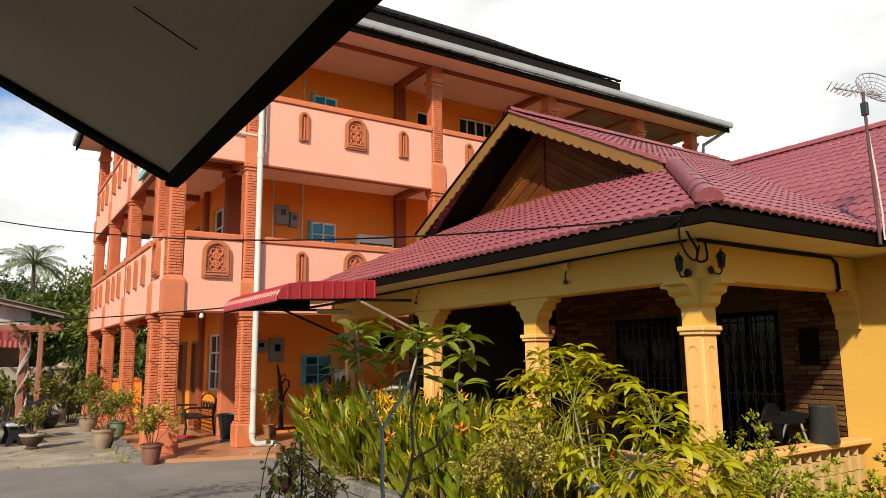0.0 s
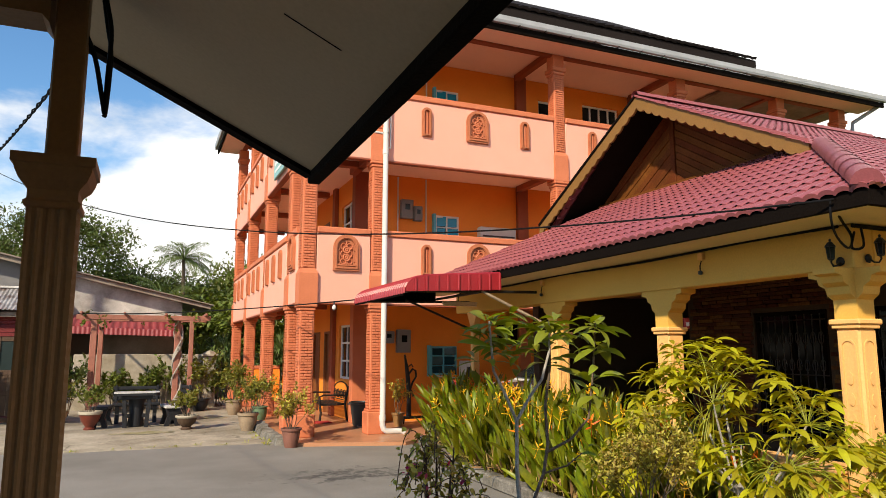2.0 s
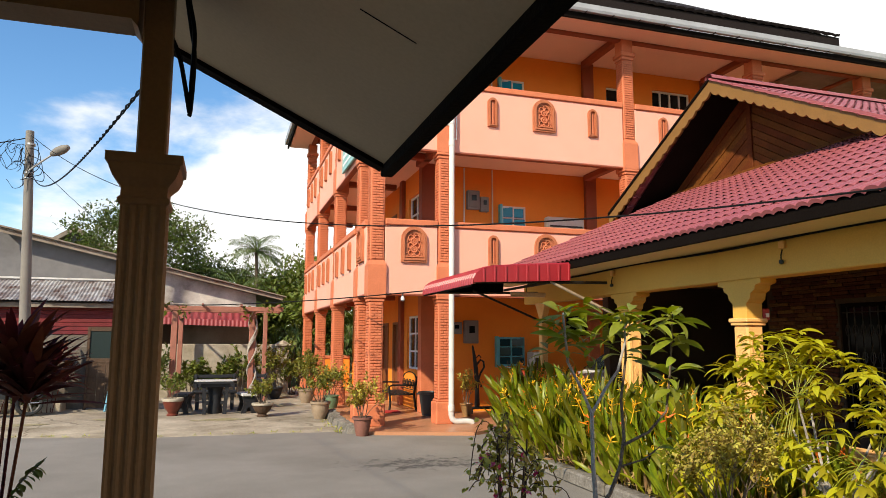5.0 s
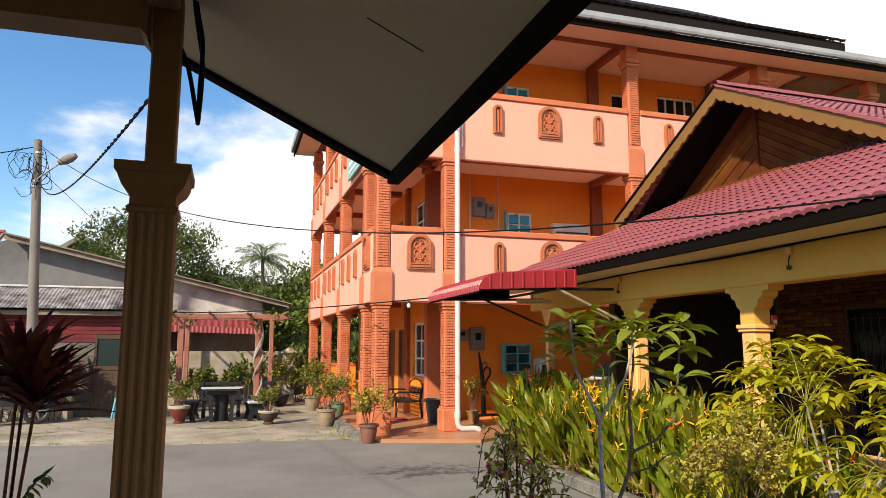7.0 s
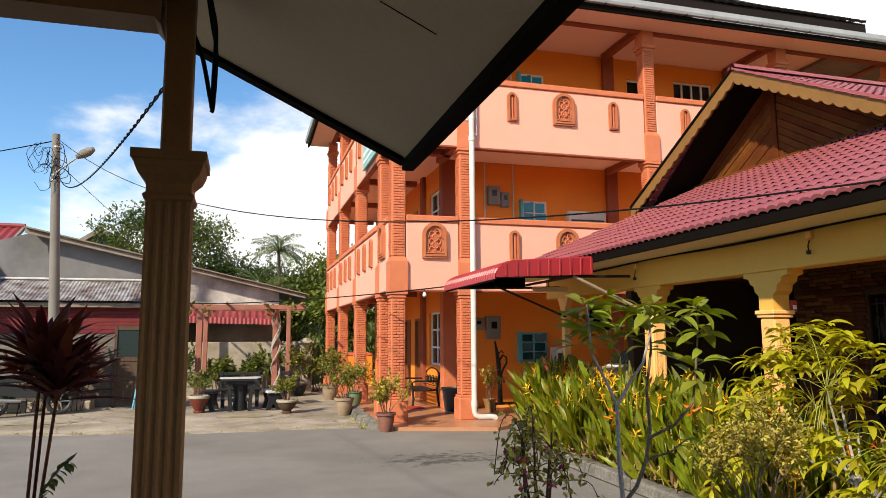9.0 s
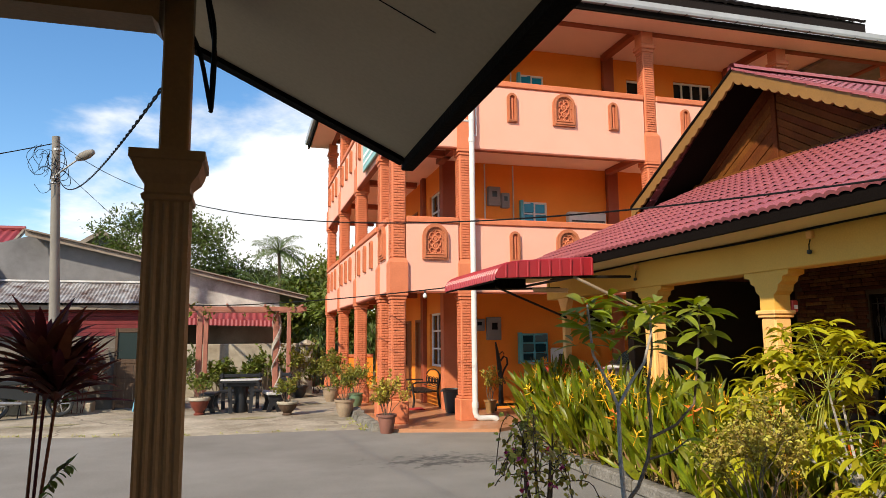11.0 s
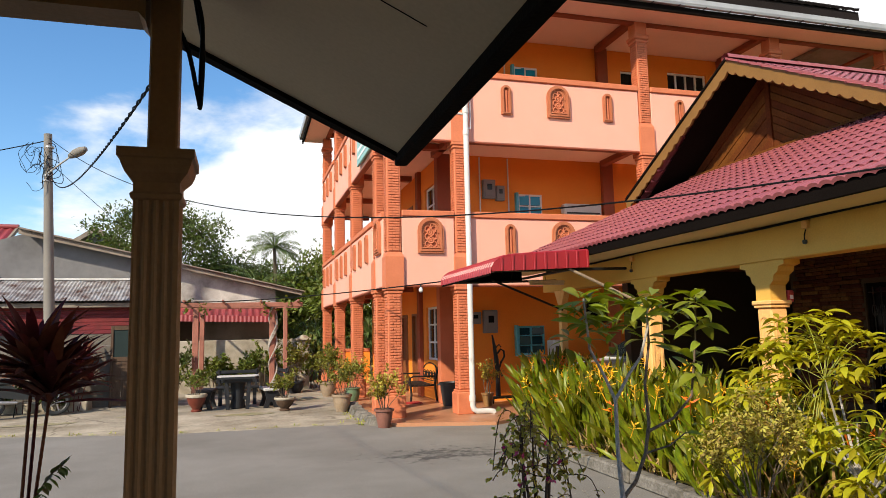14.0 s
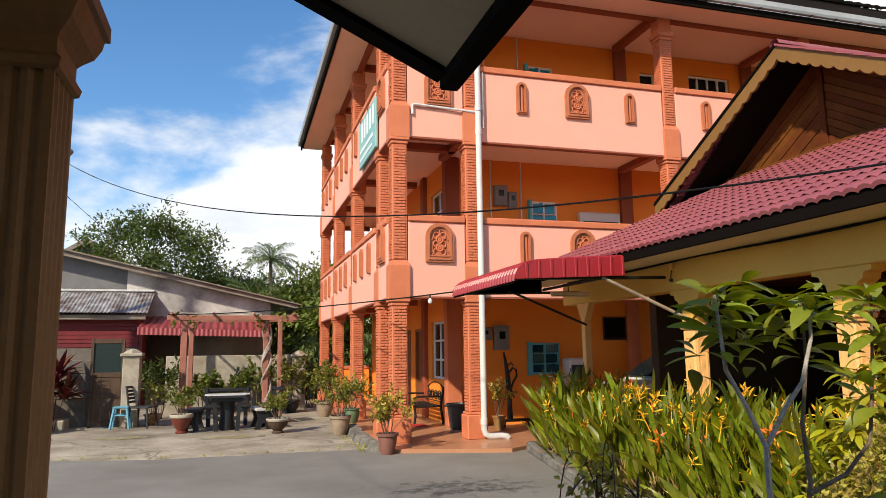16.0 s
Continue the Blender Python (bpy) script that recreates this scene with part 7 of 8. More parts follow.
for x, y, h in ((2.2, 26.2, 1.9), (3.0, 26.8, 1.6), (1.6, 26.6, 2.2), (4.2, 27.0, 1.8), (5.5, 27.2, 1.9)):
    t = thing("dracaena", (x, y, -0.06), "tall green strap-leaved plant behind the boundary wall", "plant", "strap-leaved plants")
    mb, lf = MB(), MB()
    for k in range(5):
        hx, hy, hz = rng.uniform(-0.5, 0.5), rng.uniform(-0.4, 0.4), h * rng.uniform(0.6, 1.1)
        mb.tube([(hx * 0.3, hy * 0.3, 0), (hx, hy, hz)], 0.03, 6, False)
        for q in range(46):
            lf.leaf((hx, hy, hz - 0.5 * rng.random()), rvec(1.0) + Vector((0, 0, 0.5)), 0.62, 0.06, 1.0, 0.2, 3, 0.35)
    stuff(part("branchwork", mb, M["bark"], t, "", False, False))
    stuff(part("foliage", lf, M["palm"], t, "", False, False))
# far tree line
mb = MB()
for k in range(2600):
    a = rng.uniform(-1.2, 1.5)
    d = rng.uniform(75, 110)
    x, y = d * math.sin(a), d * math.cos(a)
    top = 4.5 + 2.2 * noise.noise((a * 7, 0, 0)) + 1.2 * noise.noise((a * 23, 3, 0))
    p = Vector((x, y, rng.uniform(0, max(1, top))))
    mb.leaf(p, rvec(1.0), 1.7, 1.0, 0.3, 0.2, 2, 0.45)
far = part("far_tree_line", mb, M["tree"], None, "far green woods along the horizon", False, False)
tagged(far, "far green woods along the horizon", "woods", "", "stuff")

# ---- planting bed: heliconias ----
structure("planting_soil", sheet(5.0, 7.3, 2.6, 4.6, 0.075, 0.2, 0.03), M["soil"], "dark soil below the veranda", True)
HG = "heliconia clumps in the bed"
spots = random.Random(21)
clumps = []
for row in range(15):
    y = 5.75 + 0.42 * row
    lo = 4.06 + (0.20 * (y - 9.25) if y > 9.25 else 0.0)
    for c in range(2):
        clumps.append((min(4.92, lo + 0.46 * c + spots.uniform(-0.05, 0.12)), y + spots.uniform(-0.12, 0.12)))
BLADES = []
for q in range(12):
    mb = MB()
    mb.leaf((0, 0, 0), (0, 1, 0.0), 1.0, (0.12, 0.145, 0.18, 0.135, 0.20, 0.11)[q % 6], (0.05, 0.15, 0.3, 0.5, 0.9, 1.4)[q // 2], 0.35, 6, 0.45)
    BLADES.append(mb.mesh("blade", M["blade"], True, False))
BRACTS = []
for m, n in ((M["flower"], 6), (M["yflower"], 8), (M["yflower"], 5)):
    mb = MB()
    for j in range(n):
        a = 2.4 * j
        mb.leaf((0, 0, 0.016 * j), (math.cos(a), math.sin(a), 0.35 + 0.05 * j), 0.115 - 0.008 * j, 0.024, -0.2, 0.5, 3, 0.4)
    mb.tube([(0, 0, -0.12), (0, 0, 0.1)], 0.005, 5, False)
    BRACTS.append(mb.mesh("bract", m, False, False))
for cx, cy in clumps:
    t = thing("heliconia", (cx, cy, 0.07), "dense heliconia clump with upright strap leaves and yellow bracts", "plant", HG)
    tall = spots.uniform(0.92, 1.14) * (1.12 if cy > 7.0 else 1.0)
    for k in range(92):
        a, q = rng.uniform(0, math.tau), 0.31 * math.sqrt(rng.random())
        lean = rng.uniform(0.0, 0.55) + (0.6 if k % 4 == 0 else 0.0)
        w = Vector((lean * math.cos(a) + rng.uniform(-0.16, 0.16), lean * math.sin(a) + rng.uniform(-0.16, 0.16), 1))
        z = rng.uniform(0.0, 0.66) * tall if k > 10 else 0.0
        L = rng.uniform(0.24, 0.42) * (1.15 - 0.3 * z)
        place_leaf("blade", rng.choice(BLADES[:8] if k % 3 else BLADES[4:]), t, (q * math.cos(a), q * math.sin(a), z), w, rng.uniform(0, math.tau), min(L * tall, 1.16 * tall - z))
    for k in range(rng.randint(6, 9)):
        a, q = rng.uniform(0, math.tau), rng.uniform(0.10, 0.36)
        o = share("bract", BRACTS[0 if rng.random() < 0.16 else rng.randint(1, 2)], t, pose(q * math.cos(a), q * math.sin(a), rng.uniform(0.38, 0.86) * tall, rng.uniform(-40, 40), rng.uniform(-40, 40), math.degrees(a)) @ Matrix.Scale(rng.uniform(0.7, 1.1), 4))
        stuff(o)
# dry leaf litter under the clumps
mb = MB()
for k in range(900):
    yy = rng.uniform(5.4, 11.6)
    mb.leaf((rng.uniform(3.84 + max(0, 0.22 * (yy - 9.25)), 4.95), yy, rng.uniform(0.11, 0.2)), (rng.uniform(-1, 1), rng.uniform(-1, 1), rng.choice((0.1, 0.3, 1.2, 2.0)) * rng.random()), rng.uniform(0.1, 0.4), 0.03, 0.2, 0.3, 3, 0.4, rng.uniform(-1, 1))
for k in range(420):
    yy = rng.uniform(5.4, 11.7)
    mb.leaf((3.93 + max(0, 0.21 * (yy - 9.25)) + rng.uniform(0.0, 0.22), yy, 0.09), (rng.uniform(-0.5, 0.25), rng.uniform(-0.4, 0.4), 1), rng.uniform(0.16, 0.42), rng.uniform(0.014, 0.034), 0.25, 0.3, 3, 0.4, rng.uniform(-1.5, 1.5))
tagged(part("leaf_litter", mb, mat("dry_straw_leaf", (0.36, 0.24, 0.09), 0.8, (0.20, 0.11, 0.04), rnd=0.4, stain=3, amount=0.7), None, "", False, False), "dry straw-coloured leaf litter in the bed", "leaf litter", "", "stuff")

mb = MB()
for k in range(150):
    mb.leaf((3.55 - 1.7 * rng.random() ** 1.6, rng.uniform(4.3, 7.4), 0.008), (rng.uniform(-1, 1), rng.uniform(-1, 1), 0.1), rng.uniform(0.015, 0.045), rng.uniform(0.01, 0.02), 0.1, 0.2, 2, 0.45)
tagged(part("fallen_petals", mb, M["gatepost"], None, "", False, False), "pale fallen leaves and petals scattered on the asphalt", "litter", "", "stuff")

# ---- small lime-leaved tree in the bed ----
LIMES, BROADS = [], []
for q in range(8):
    mb = MB()
    mb.leaf((0, 0, 0), (0, 1, 0.0), 0.19, 0.050 + 0.004 * (q % 3), (0.5, 0.8, 1.1, 1.5)[q // 2], 0.25, 7, 0.45)
    LIMES.append(mb.mesh("leaf", M["lime"], True, False))
    mb = MB()
    mb.leaf((0, 0, 0), (0, 1, 0.0), 0.19, 0.056 + 0.006 * (q % 3), (0.4, 0.8, 1.1, 1.6)[q // 2], 0.28, 7, 0.5)
    BROADS.append(mb.mesh("leaf", M["broad"], True, False))
lt = thing("lime_sapling", (4.08, 4.97, 0.07), "young tree with a dome of drooping lime-green leaves", "tree")
lr = random.Random(77)
def dome_top(v):
    """Height of the leaning crown over the place v along the bed."""
    return float(np.interp(v, (-1.2, -1.0, -0.55, 0.0, 0.45, 0.85, 1.15), (0.55, 0.85, 1.32, 1.52, 1.74, 1.42, 0.95)))
mb = MB()
mb.tube([(0, 0, 0), (0.02, 0.03, 0.25), (0.0, 0.05, 0.5)], [0.026, 0.022, 0.018], 8, False)
nodes = []
for k in range(10):
    v, w = -0.62 + 0.15 * k, (-0.28, 0.12, -0.1, 0.24)[k % 4]
    nodes.append(Vector((w, v, dome_top(v) * (0.60, 0.74, 0.5)[k % 3])))
    root = Vector((0, 0.03, 0.24 + 0.026 * k))
    mid = root.lerp(nodes[-1], 0.5) + Vector((0, 0, -0.05))
    mb.tube(smooth([root, mid, nodes[-1]], 4), [0.012 - 0.0006 * q for q in range(9)], 6, False)
tips, twigs = [], MB()
for k in range(230):
    v = lr.uniform(-1.1, 1.08)
    w = lr.uniform(-0.55, 0.35)
    roof = dome_top(v) * math.sqrt(max(0.05, 1 - (w / 0.62) ** 2)) - 0.06
    z = roof * (1 - 0.62 * lr.random() ** 1.5) + 0.03
    if z < 0.12 or (abs(w) < 0.22 and z < roof * 0.7):
        continue
    p = Vector((w, v, z))
    o = min(nodes, key=lambda q: (q - p).length)
    way = p - o
    mid = o.lerp(p, 0.55) + Vector((0, 0, 0.07))
    twigs.tube(smooth([o, mid, p], 3), 0.0026, 5, False)
    tips.append((p, way.normalized()))
stuff(part("trunk", mb, M["palebark"], lt, "", "angle", False))
stuff(part("branchwork", twigs, M["hedge"], lt, "thin green twigs", "angle", False))
for p, d in tips:
    for k in range(8):
        a = math.tau * k / 8 + lr.uniform(-0.5, 0.5)
        w = Vector((math.cos(a), math.sin(a), lr.uniform(-0.5, 0.35))) + d * 0.3
        place_leaf("leaf", lr.choice(LIMES), lt, p + Vector((0, 0, lr.uniform(-0.05, 0.02))), w, lr.uniform(-0.5, 0.5), lr.uniform(0.5, 1.0))

# ---- forked sapling, close to the porch ----
fs = thing("forked_sapling", (1.63, 3.99, 0.0), "slender forked sapling with broad green leaves in a pot", "tree")
mb = MB()
pot_mesh(mb, 0.15, 0.28, "jar")
part("pot", mb, M["glazed"], fs, "brown glazed pot", "angle")
RT = Vector((0.96, -0.28, 0))
def at(u, z, w=0.0):
    return RT * u + Vector((0.28, 0.96, 0)) * w + Vector((0, 0, z))
mb = MB()
mb.tube([at(-0.005, 0.24), at(0.0, 0.5), at(0.012, 0.80), at(0.0, 1.0), at(0.0, 1.24)], [0.015, 0.0135, 0.012, 0.010, 0.009], 9, False)
mb.tube([at(0.0, 1.24), at(-0.05, 1.36), at(-0.11, 1.48), at(-0.13, 1.72)], [0.0085, 0.0075, 0.007, 0.005], 8, False)
mb.tube([at(0.0, 1.24), at(0.07, 1.36), at(0.13, 1.44), at(0.17, 1.58), at(0.17, 1.72)], [0.0085, 0.0075, 0.007, 0.006, 0.004], 8, False)
part("trunk", mb, M["palebark"], fs, "", "angle", False)
mb = MB()
mb.tube([at(0.012, 0.79), at(0.09, 0.86, 0.05), at(0.15, 0.98, 0.08), at(0.18, 1.12, 0.1), at(0.17, 1.3, 0.1), at(0.20, 1.5, 0.1), at(0.2, 1.70, 0.1)], [0.010, 0.009, 0.0085, 0.008, 0.007, 0.006, 0.004], 8, False)
mb.tube([at(0.17, 1.08, 0.09), at(0.30, 1.14, 0.1), at(0.40, 1.24, 0.12), at(0.43, 1.46, 0.12), at(0.45, 1.72, 0.12)], [0.008, 0.007, 0.006, 0.006, 0.004], 7, False)
mb.tube([at(0.15, 0.98, 0.08), at(0.26, 1.02, 0.05), at(0.34, 1.08, 0.05)], [0.006, 0.005, 0.003], 6, False)
part("side_branch", mb, M["bark"], fs, "darker side branch", "angle", False)
def whorl(c, n, L, tilt=0.15):
    for k in range(n):
        a = 2.4 * k + rng.uniform(-0.3, 0.3)
        place_leaf("leaf", rng.choice(BROADS), fs, c + rvec(0.03) + Vector((0, 0, rng.uniform(-0.07, 0.03))), Vector((math.cos(a), math.sin(a), rng.uniform(-0.5, 0.75) + tilt)), rng.uniform(-0.6, 0.6), L / 0.19 * rng.uniform(0.6, 1.2))
for u, z, w, n, L in ((-0.13, 1.72, 0, 9, 0.19), (-0.125, 1.62, 0, 7, 0.18), (-0.03, 1.74, 0.05, 7, 0.17), (-0.05, 1.62, 0.05, 5, 0.17), (0.17, 1.72, 0, 9, 0.18), (0.1, 1.66, 0.05, 7, 0.17), (0.2, 1.70, 0.1, 8, 0.18), (0.19, 1.56, 0.1, 5, 0.17),
                      (0.45, 1.72, 0.12, 8, 0.19), (0.44, 1.60, 0.12, 6, 0.19), (0.43, 1.46, 0.12, 6, 0.19), (0.41, 1.33, 0.12, 5, 0.18), (0.34, 1.09, 0.05, 2, 0.12), (-0.2, 1.56, 0.0, 4, 0.17), (0.02, 1.54, 0.1, 4, 0.16), (0.32, 1.66, 0.1, 4, 0.17)):
    whorl(at(u, z, w), round(n * 1.7), L * 0.82)

# ---- bougainvillea and bush in brown pots ----
bg = thing("bougainvillea", (1.56, 4.78, 0.0), "sparse drooping bougainvillea on bare dark stems in a brown pot", "potted plant")
mb = MB()
pot_mesh(mb, 0.155, 0.40, "jar")
part("pot", mb, M["glazed"], bg, "brown glazed pot", "angle")
mb = MB()
mb.lathe([(0, 0.355), (0.08, 0.36), (0.133, 0.355)], (0, 0, 0), 16)
part("soil", mb, M["soil"], bg)
wood, tips = MB(), []
for k, (bx, by, hx, hy, hz) in enumerate([(-0.06, 0.0, -0.09, 0.02, 0.98), (0.0, 0.03, 0.0, 0.05, 1.10), (0.05, 0.0, 0.08, -0.02, 1.02), (0.02, -0.04, 0.04, -0.07, 0.90), (-0.03, 0.03, -0.05, 0.10, 1.0)]):
    mb = MB()
    mb.tube(smooth([(bx, by, 0.35), (bx * 1.3, by * 1.2, 0.6), (hx * 0.9, hy * 0.9, 0.8), (hx, hy, hz)], 4), [0.011 - 0.0005 * q for q in range(13)], 7, False)
    part("stem", mb, M["oldwood"], bg, "", "angle", False)
    for q in range(8):
        a = rng.uniform(0, math.tau)
        L, up = (rng.uniform(0.06, 0.2), rng.uniform(0.0, 0.14)) if q < 6 else (rng.uniform(0.24, 0.36), 0.03)
        p0 = Vector((hx, hy, hz - (rng.uniform(0.0, 0.24) if q < 6 else rng.uniform(0.28, 0.42))))
        e = Vector((math.cos(a), math.sin(a), 0))
        pts = smooth([p0, p0 + e * L * 0.35 + Vector((0, 0, up)), p0 + e * L * 0.75 + Vector((0, 0, up * 0.6)), p0 + e * L + Vector((0, 0, -rng.uniform(0.0, 0.22)))], 4)
        wood.tube(pts, 0.003, 5, False)
        tips += [(p, e) for p in pts[3::2]]
stuff(part("branchwork", wood, M["oldwood"], bg, "", "angle", False))
mb = MB()
leafy(mb, tips, 3, 0.042, 0.028, 0.05, 0.8, 4, 1.0, -0.15)
stuff(part("foliage", mb, M["olive"], bg, "", False, False))
mb = MB()
for p, d in rng.sample(tips, 12):
    for k in range(4):
        mb.leaf(p + rvec(0.025), rvec(1.0), 0.035, 0.028, 0.1, 0.2, 2, 0.5)
stuff(part("blossom", mb, M["pink"], bg, "", False, False))
potted("potted_bush", 3.20, 4.98, 0.0, 0.165, 0.42, M["glazed"], M["olive"], "fine-leaved olive bush in a brown glazed pot", style="jar", ph=0.50, pr=0.28, stems=8, per=12, ll=0.038, lw=0.02, depth=2, kids=3)
# ---- shrubs before the balustrade ----
for x, y, h, r in ((4.72, 4.12, 0.84, 0.3), (5.3, 4.02, 0.45, 0.26), (4.5, 3.5, 0.6, 0.35), (5.2, 3.4, 0.45, 0.35), (4.7, 5.35, 0.5, 0.3)):
    shrub("garden_shrub", x, y, 0.07, h, r, M["hedge"], "bright small-leaved shrub before the veranda balustrade", 10, 24, 0.042, 0.023, seg=4, group="shrubs before the veranda")

# ---- maroon cordylines ----
MAROONS = []
for q in range(6):
    mb = MB()
    mb.leaf((0, 0, 0), (0, 1, 0.0), 0.44, 0.066 + 0.008 * (q % 3), (0.25, 0.7, 1.3)[q // 2], 0.3, 7, 0.45)
    MAROONS.append(mb.mesh("leaf", M["maroon"], True, False))


def cordyline(x, y, z, stems, size, label, n=34):
    t = thing("cordyline", (x, y, z), label, "plant", "maroon cordylines")
    for (bx, by), (hx, hy, hz) in stems:
        mb = MB()
        mb.tube([(bx, by, 0), (bx * 0.6 + hx * 0.4, by * 0.6 + hy * 0.4, hz * 0.5), (hx, hy, hz)], [0.009, 0.008, 0.0075], 7, False)
        part("stem", mb, M["maroon"], t, "", "angle", False)
        for k in range(n):
            a, u = k * 2.4 + rng.uniform(-0.2, 0.2), k / n
            e = 0.3 + 1.9 * u * u + rng.uniform(-0.25, 0.35)
            place_leaf("leaf", MAROONS[rng.randint(0, 3)], t, (hx, hy, hz - 0.10 * (1 - u)), (math.cos(a), math.sin(a), e), rng.uniform(-0.3, 0.3), size * rng.uniform(0.75, 1.1))


cordyline(-1.07, 4.72, 0.0, [((0.03, 0.0), (0.07, 0.0, 1.50)), ((0.045, 0.02), (0.085, 0.06, 1.44)), ((0.05, -0.01), (0.16, -0.04, 1.38))], 0.76, "maroon cordyline on thin bare stems beside the porch", 48)
cordyline(-3.55, 17.9, 0.02, [((0, 0), (0, 0, 0.9)), ((0.1, 0), (0.25, 0.05, 0.7)), ((-0.1, 0), (-0.25, 0.05, 0.75)), ((0.05, 0.1), (0.1, 0.2, 1.15))], 1.3, "maroon cordyline beside the wooden gate")
cordyline(-4.5, 17.8, 0.02, [((0, 0), (0, 0, 0.8)), ((0.1, 0), (0.25, 0.05, 0.6)), ((-0.1, 0), (-0.3, 0.05, 0.9))], 1.3, "maroon cordyline by the low wall")
tw = thing("twig", (-1.04, 4.70, 0.0), "thin dark green twig with small leaves beside the porch", "plant")
leaf_mb = MB()
for pts in ([(0, 0, 0), (0.02, 0, 0.4), (0.05, -0.01, 0.74), (0.12, -0.02, 0.93), (0.19, -0.02, 1.0)], [(0, 0, 0.2), (0.03, 0.01, 0.5), (0.09, 0.0, 0.70), (0.16, 0.0, 0.76)], [(0, 0, 0.1), (0.03, 0, 0.4), (0.10, -0.02, 0.56)]):
    mb = MB()
    line = smooth(pts, 6)
    mb.tube(line, 0.0035, 6, False)
    part("stem", mb, M["bark"], tw, "", "angle", False)
    for q, p in enumerate(line[7:]):
        for s2 in (-1, 1):
            leaf_mb.leaf(p, (0.5, s2 * 0.5 * math.sin(q * 1.3), s2 * 0.55 + 0.15), rng.uniform(0.045, 0.07), 0.036, 0.4, 0.2, 4, 0.45)
stuff(part("foliage", leaf_mb, M["tree"], tw, "", False, False))

# ---- terrace things ----
ib = thing("iron_bench", (3.76, 16.55, 0.06), "black wrought-iron bench with a scrolled back on the terrace", "bench", rz=-90)
ib.scale = (1.12, 1.2, 0.86)
for k in range(6):
    mb = MB()
    mb.box(-0.55, 0.55, -0.22 + 0.075 * k, -0.17 + 0.075 * k, 0.41, 0.43, 0.004)
    part("seat_slat", mb, M["blackmetal"], ib)
for s in (-1, 1):
    mb = MB()
    mb.tube([(s * 0.55, -0.24, 0), (s * 0.55, -0.22, 0.2), (s * 0.55, -0.24, 0.42), (s * 0.55, -0.25, 0.60), (s * 0.55, -0.18, 0.64), (s * 0.55, 0.2, 0.63)], 0.022, 7)
    mb.tube([(s * 0.55, 0.26, 0), (s * 0.55, 0.22, 0.42), (s * 0.55, 0.28, 0.85)], 0.022, 7)
    mb.tube([(s * 0.55, -0.23, 0.40), (s * 0.55, 0.22, 0.40)], 0.018, 6)
    part("end_frame", mb, M["blackmetal"], ib, "", "angle")
mb = MB()
mb.tube([(0.55 * math.cos(a), 0.27 + 0.02 * math.sin(a), 0.72 + 0.22 * math.sin(a)) for a in [math.pi * k / 12 for k in range(13)]], 0.018, 6)
mb.tube([(-0.55, 0.23, 0.5), (0.55, 0.23, 0.5)], 0.014, 6)
for c in (-0.36, -0.12, 0.12, 0.36):
    mb.tube([(c + 0.09 * math.cos(a), 0.25, 0.64 + 0.11 * math.sin(a)) for a in [math.tau * k / 12 for k in range(13)]], 0.010, 5, False)
    mb.tube([(c + 0.05 * math.cos(a), 0.25, 0.64 + 0.06 * math.sin(a)) for a in [math.tau * k / 10 for k in range(11)]], 0.009, 5, False)
part("back", mb, M["blackmetal"], ib, "scrolled back", "angle")
mt = thing("door_mat", (3.35, 15.75, 0.06), "red door mat on the orange terrace floor", "mat")
mb = MB()
mb.box(-0.3, 0.3, -0.2, 0.2, 0.0, 0.018, 0.006)
part("mat", mb, M["redmat"], mt)
bn = thing("rubbish_bin", (4.09, 14.92, 0.06), "dark grey plastic rubbish bin on the terrace", "bin")
mb = MB()
mb.lathe([(0.0, 0.0), (0.165, 0.0), (0.17, 0.02), (0.225, 0.43), (0.25, 0.435), (0.255, 0.47), (0.23, 0.475), (0.21, 0.42), (0.16, 0.05), (0.0, 0.04)], (0, 0, 0), 24)
part("body", mb, M["rubber"], bn, "", "angle")
for s in (-1, 1):
    mb = MB()
    mb.tube([(s * 0.22, -0.06, 0.44), (s * 0.28, -0.04, 0.43), (s * 0.28, 0.04, 0.43), (s * 0.22, 0.06, 0.44)], 0.012, 6)
    part("handle", mb, M["rubber"], bn)
os_ = thing("iron_stand", (5.12, 14.9, 0.06), "black wrought-iron ornamental stand with a curled handle", "stand")
mb = MB()
mb.tube([(0, 0, 0.1), (0, 0, 0.5), (-0.02, 0, 0.9), (-0.06, 0, 1.2), (-0.1, 0, 1.42)], [0.06, 0.045, 0.05, 0.035, 0.018], 9)
part("shaft", mb, M["blackmetal"], os_, "", "angle")
mb = MB()
mb.tube([(-0.02, 0, 1.0), (0.08, 0, 1.12), (0.15, 0, 1.08), (0.16, 0, 0.96), (0.08, 0, 0.84), (0.03, 0, 0.7), (0.1, 0, 0.55)], 0.022, 7)
mb.tube([(-0.03, 0, 1.15), (0.05, 0, 1.22), (0.09, 0, 1.16)], 0.014, 7)
part("curl", mb, M["blackmetal"], os_, "", "angle")
mb = MB()
mb.box(-0.18, 0.45, -0.12, 0.12, 0.10, 0.14, 0.01)
for x in (-0.14, 0.4):
    for y in (-0.09, 0.09):
        mb.tube([(x, y, 0.1), (x * 1.1, y * 1.1, 0.0)], 0.018, 6)
part("base", mb, M["blackmetal"], os_)

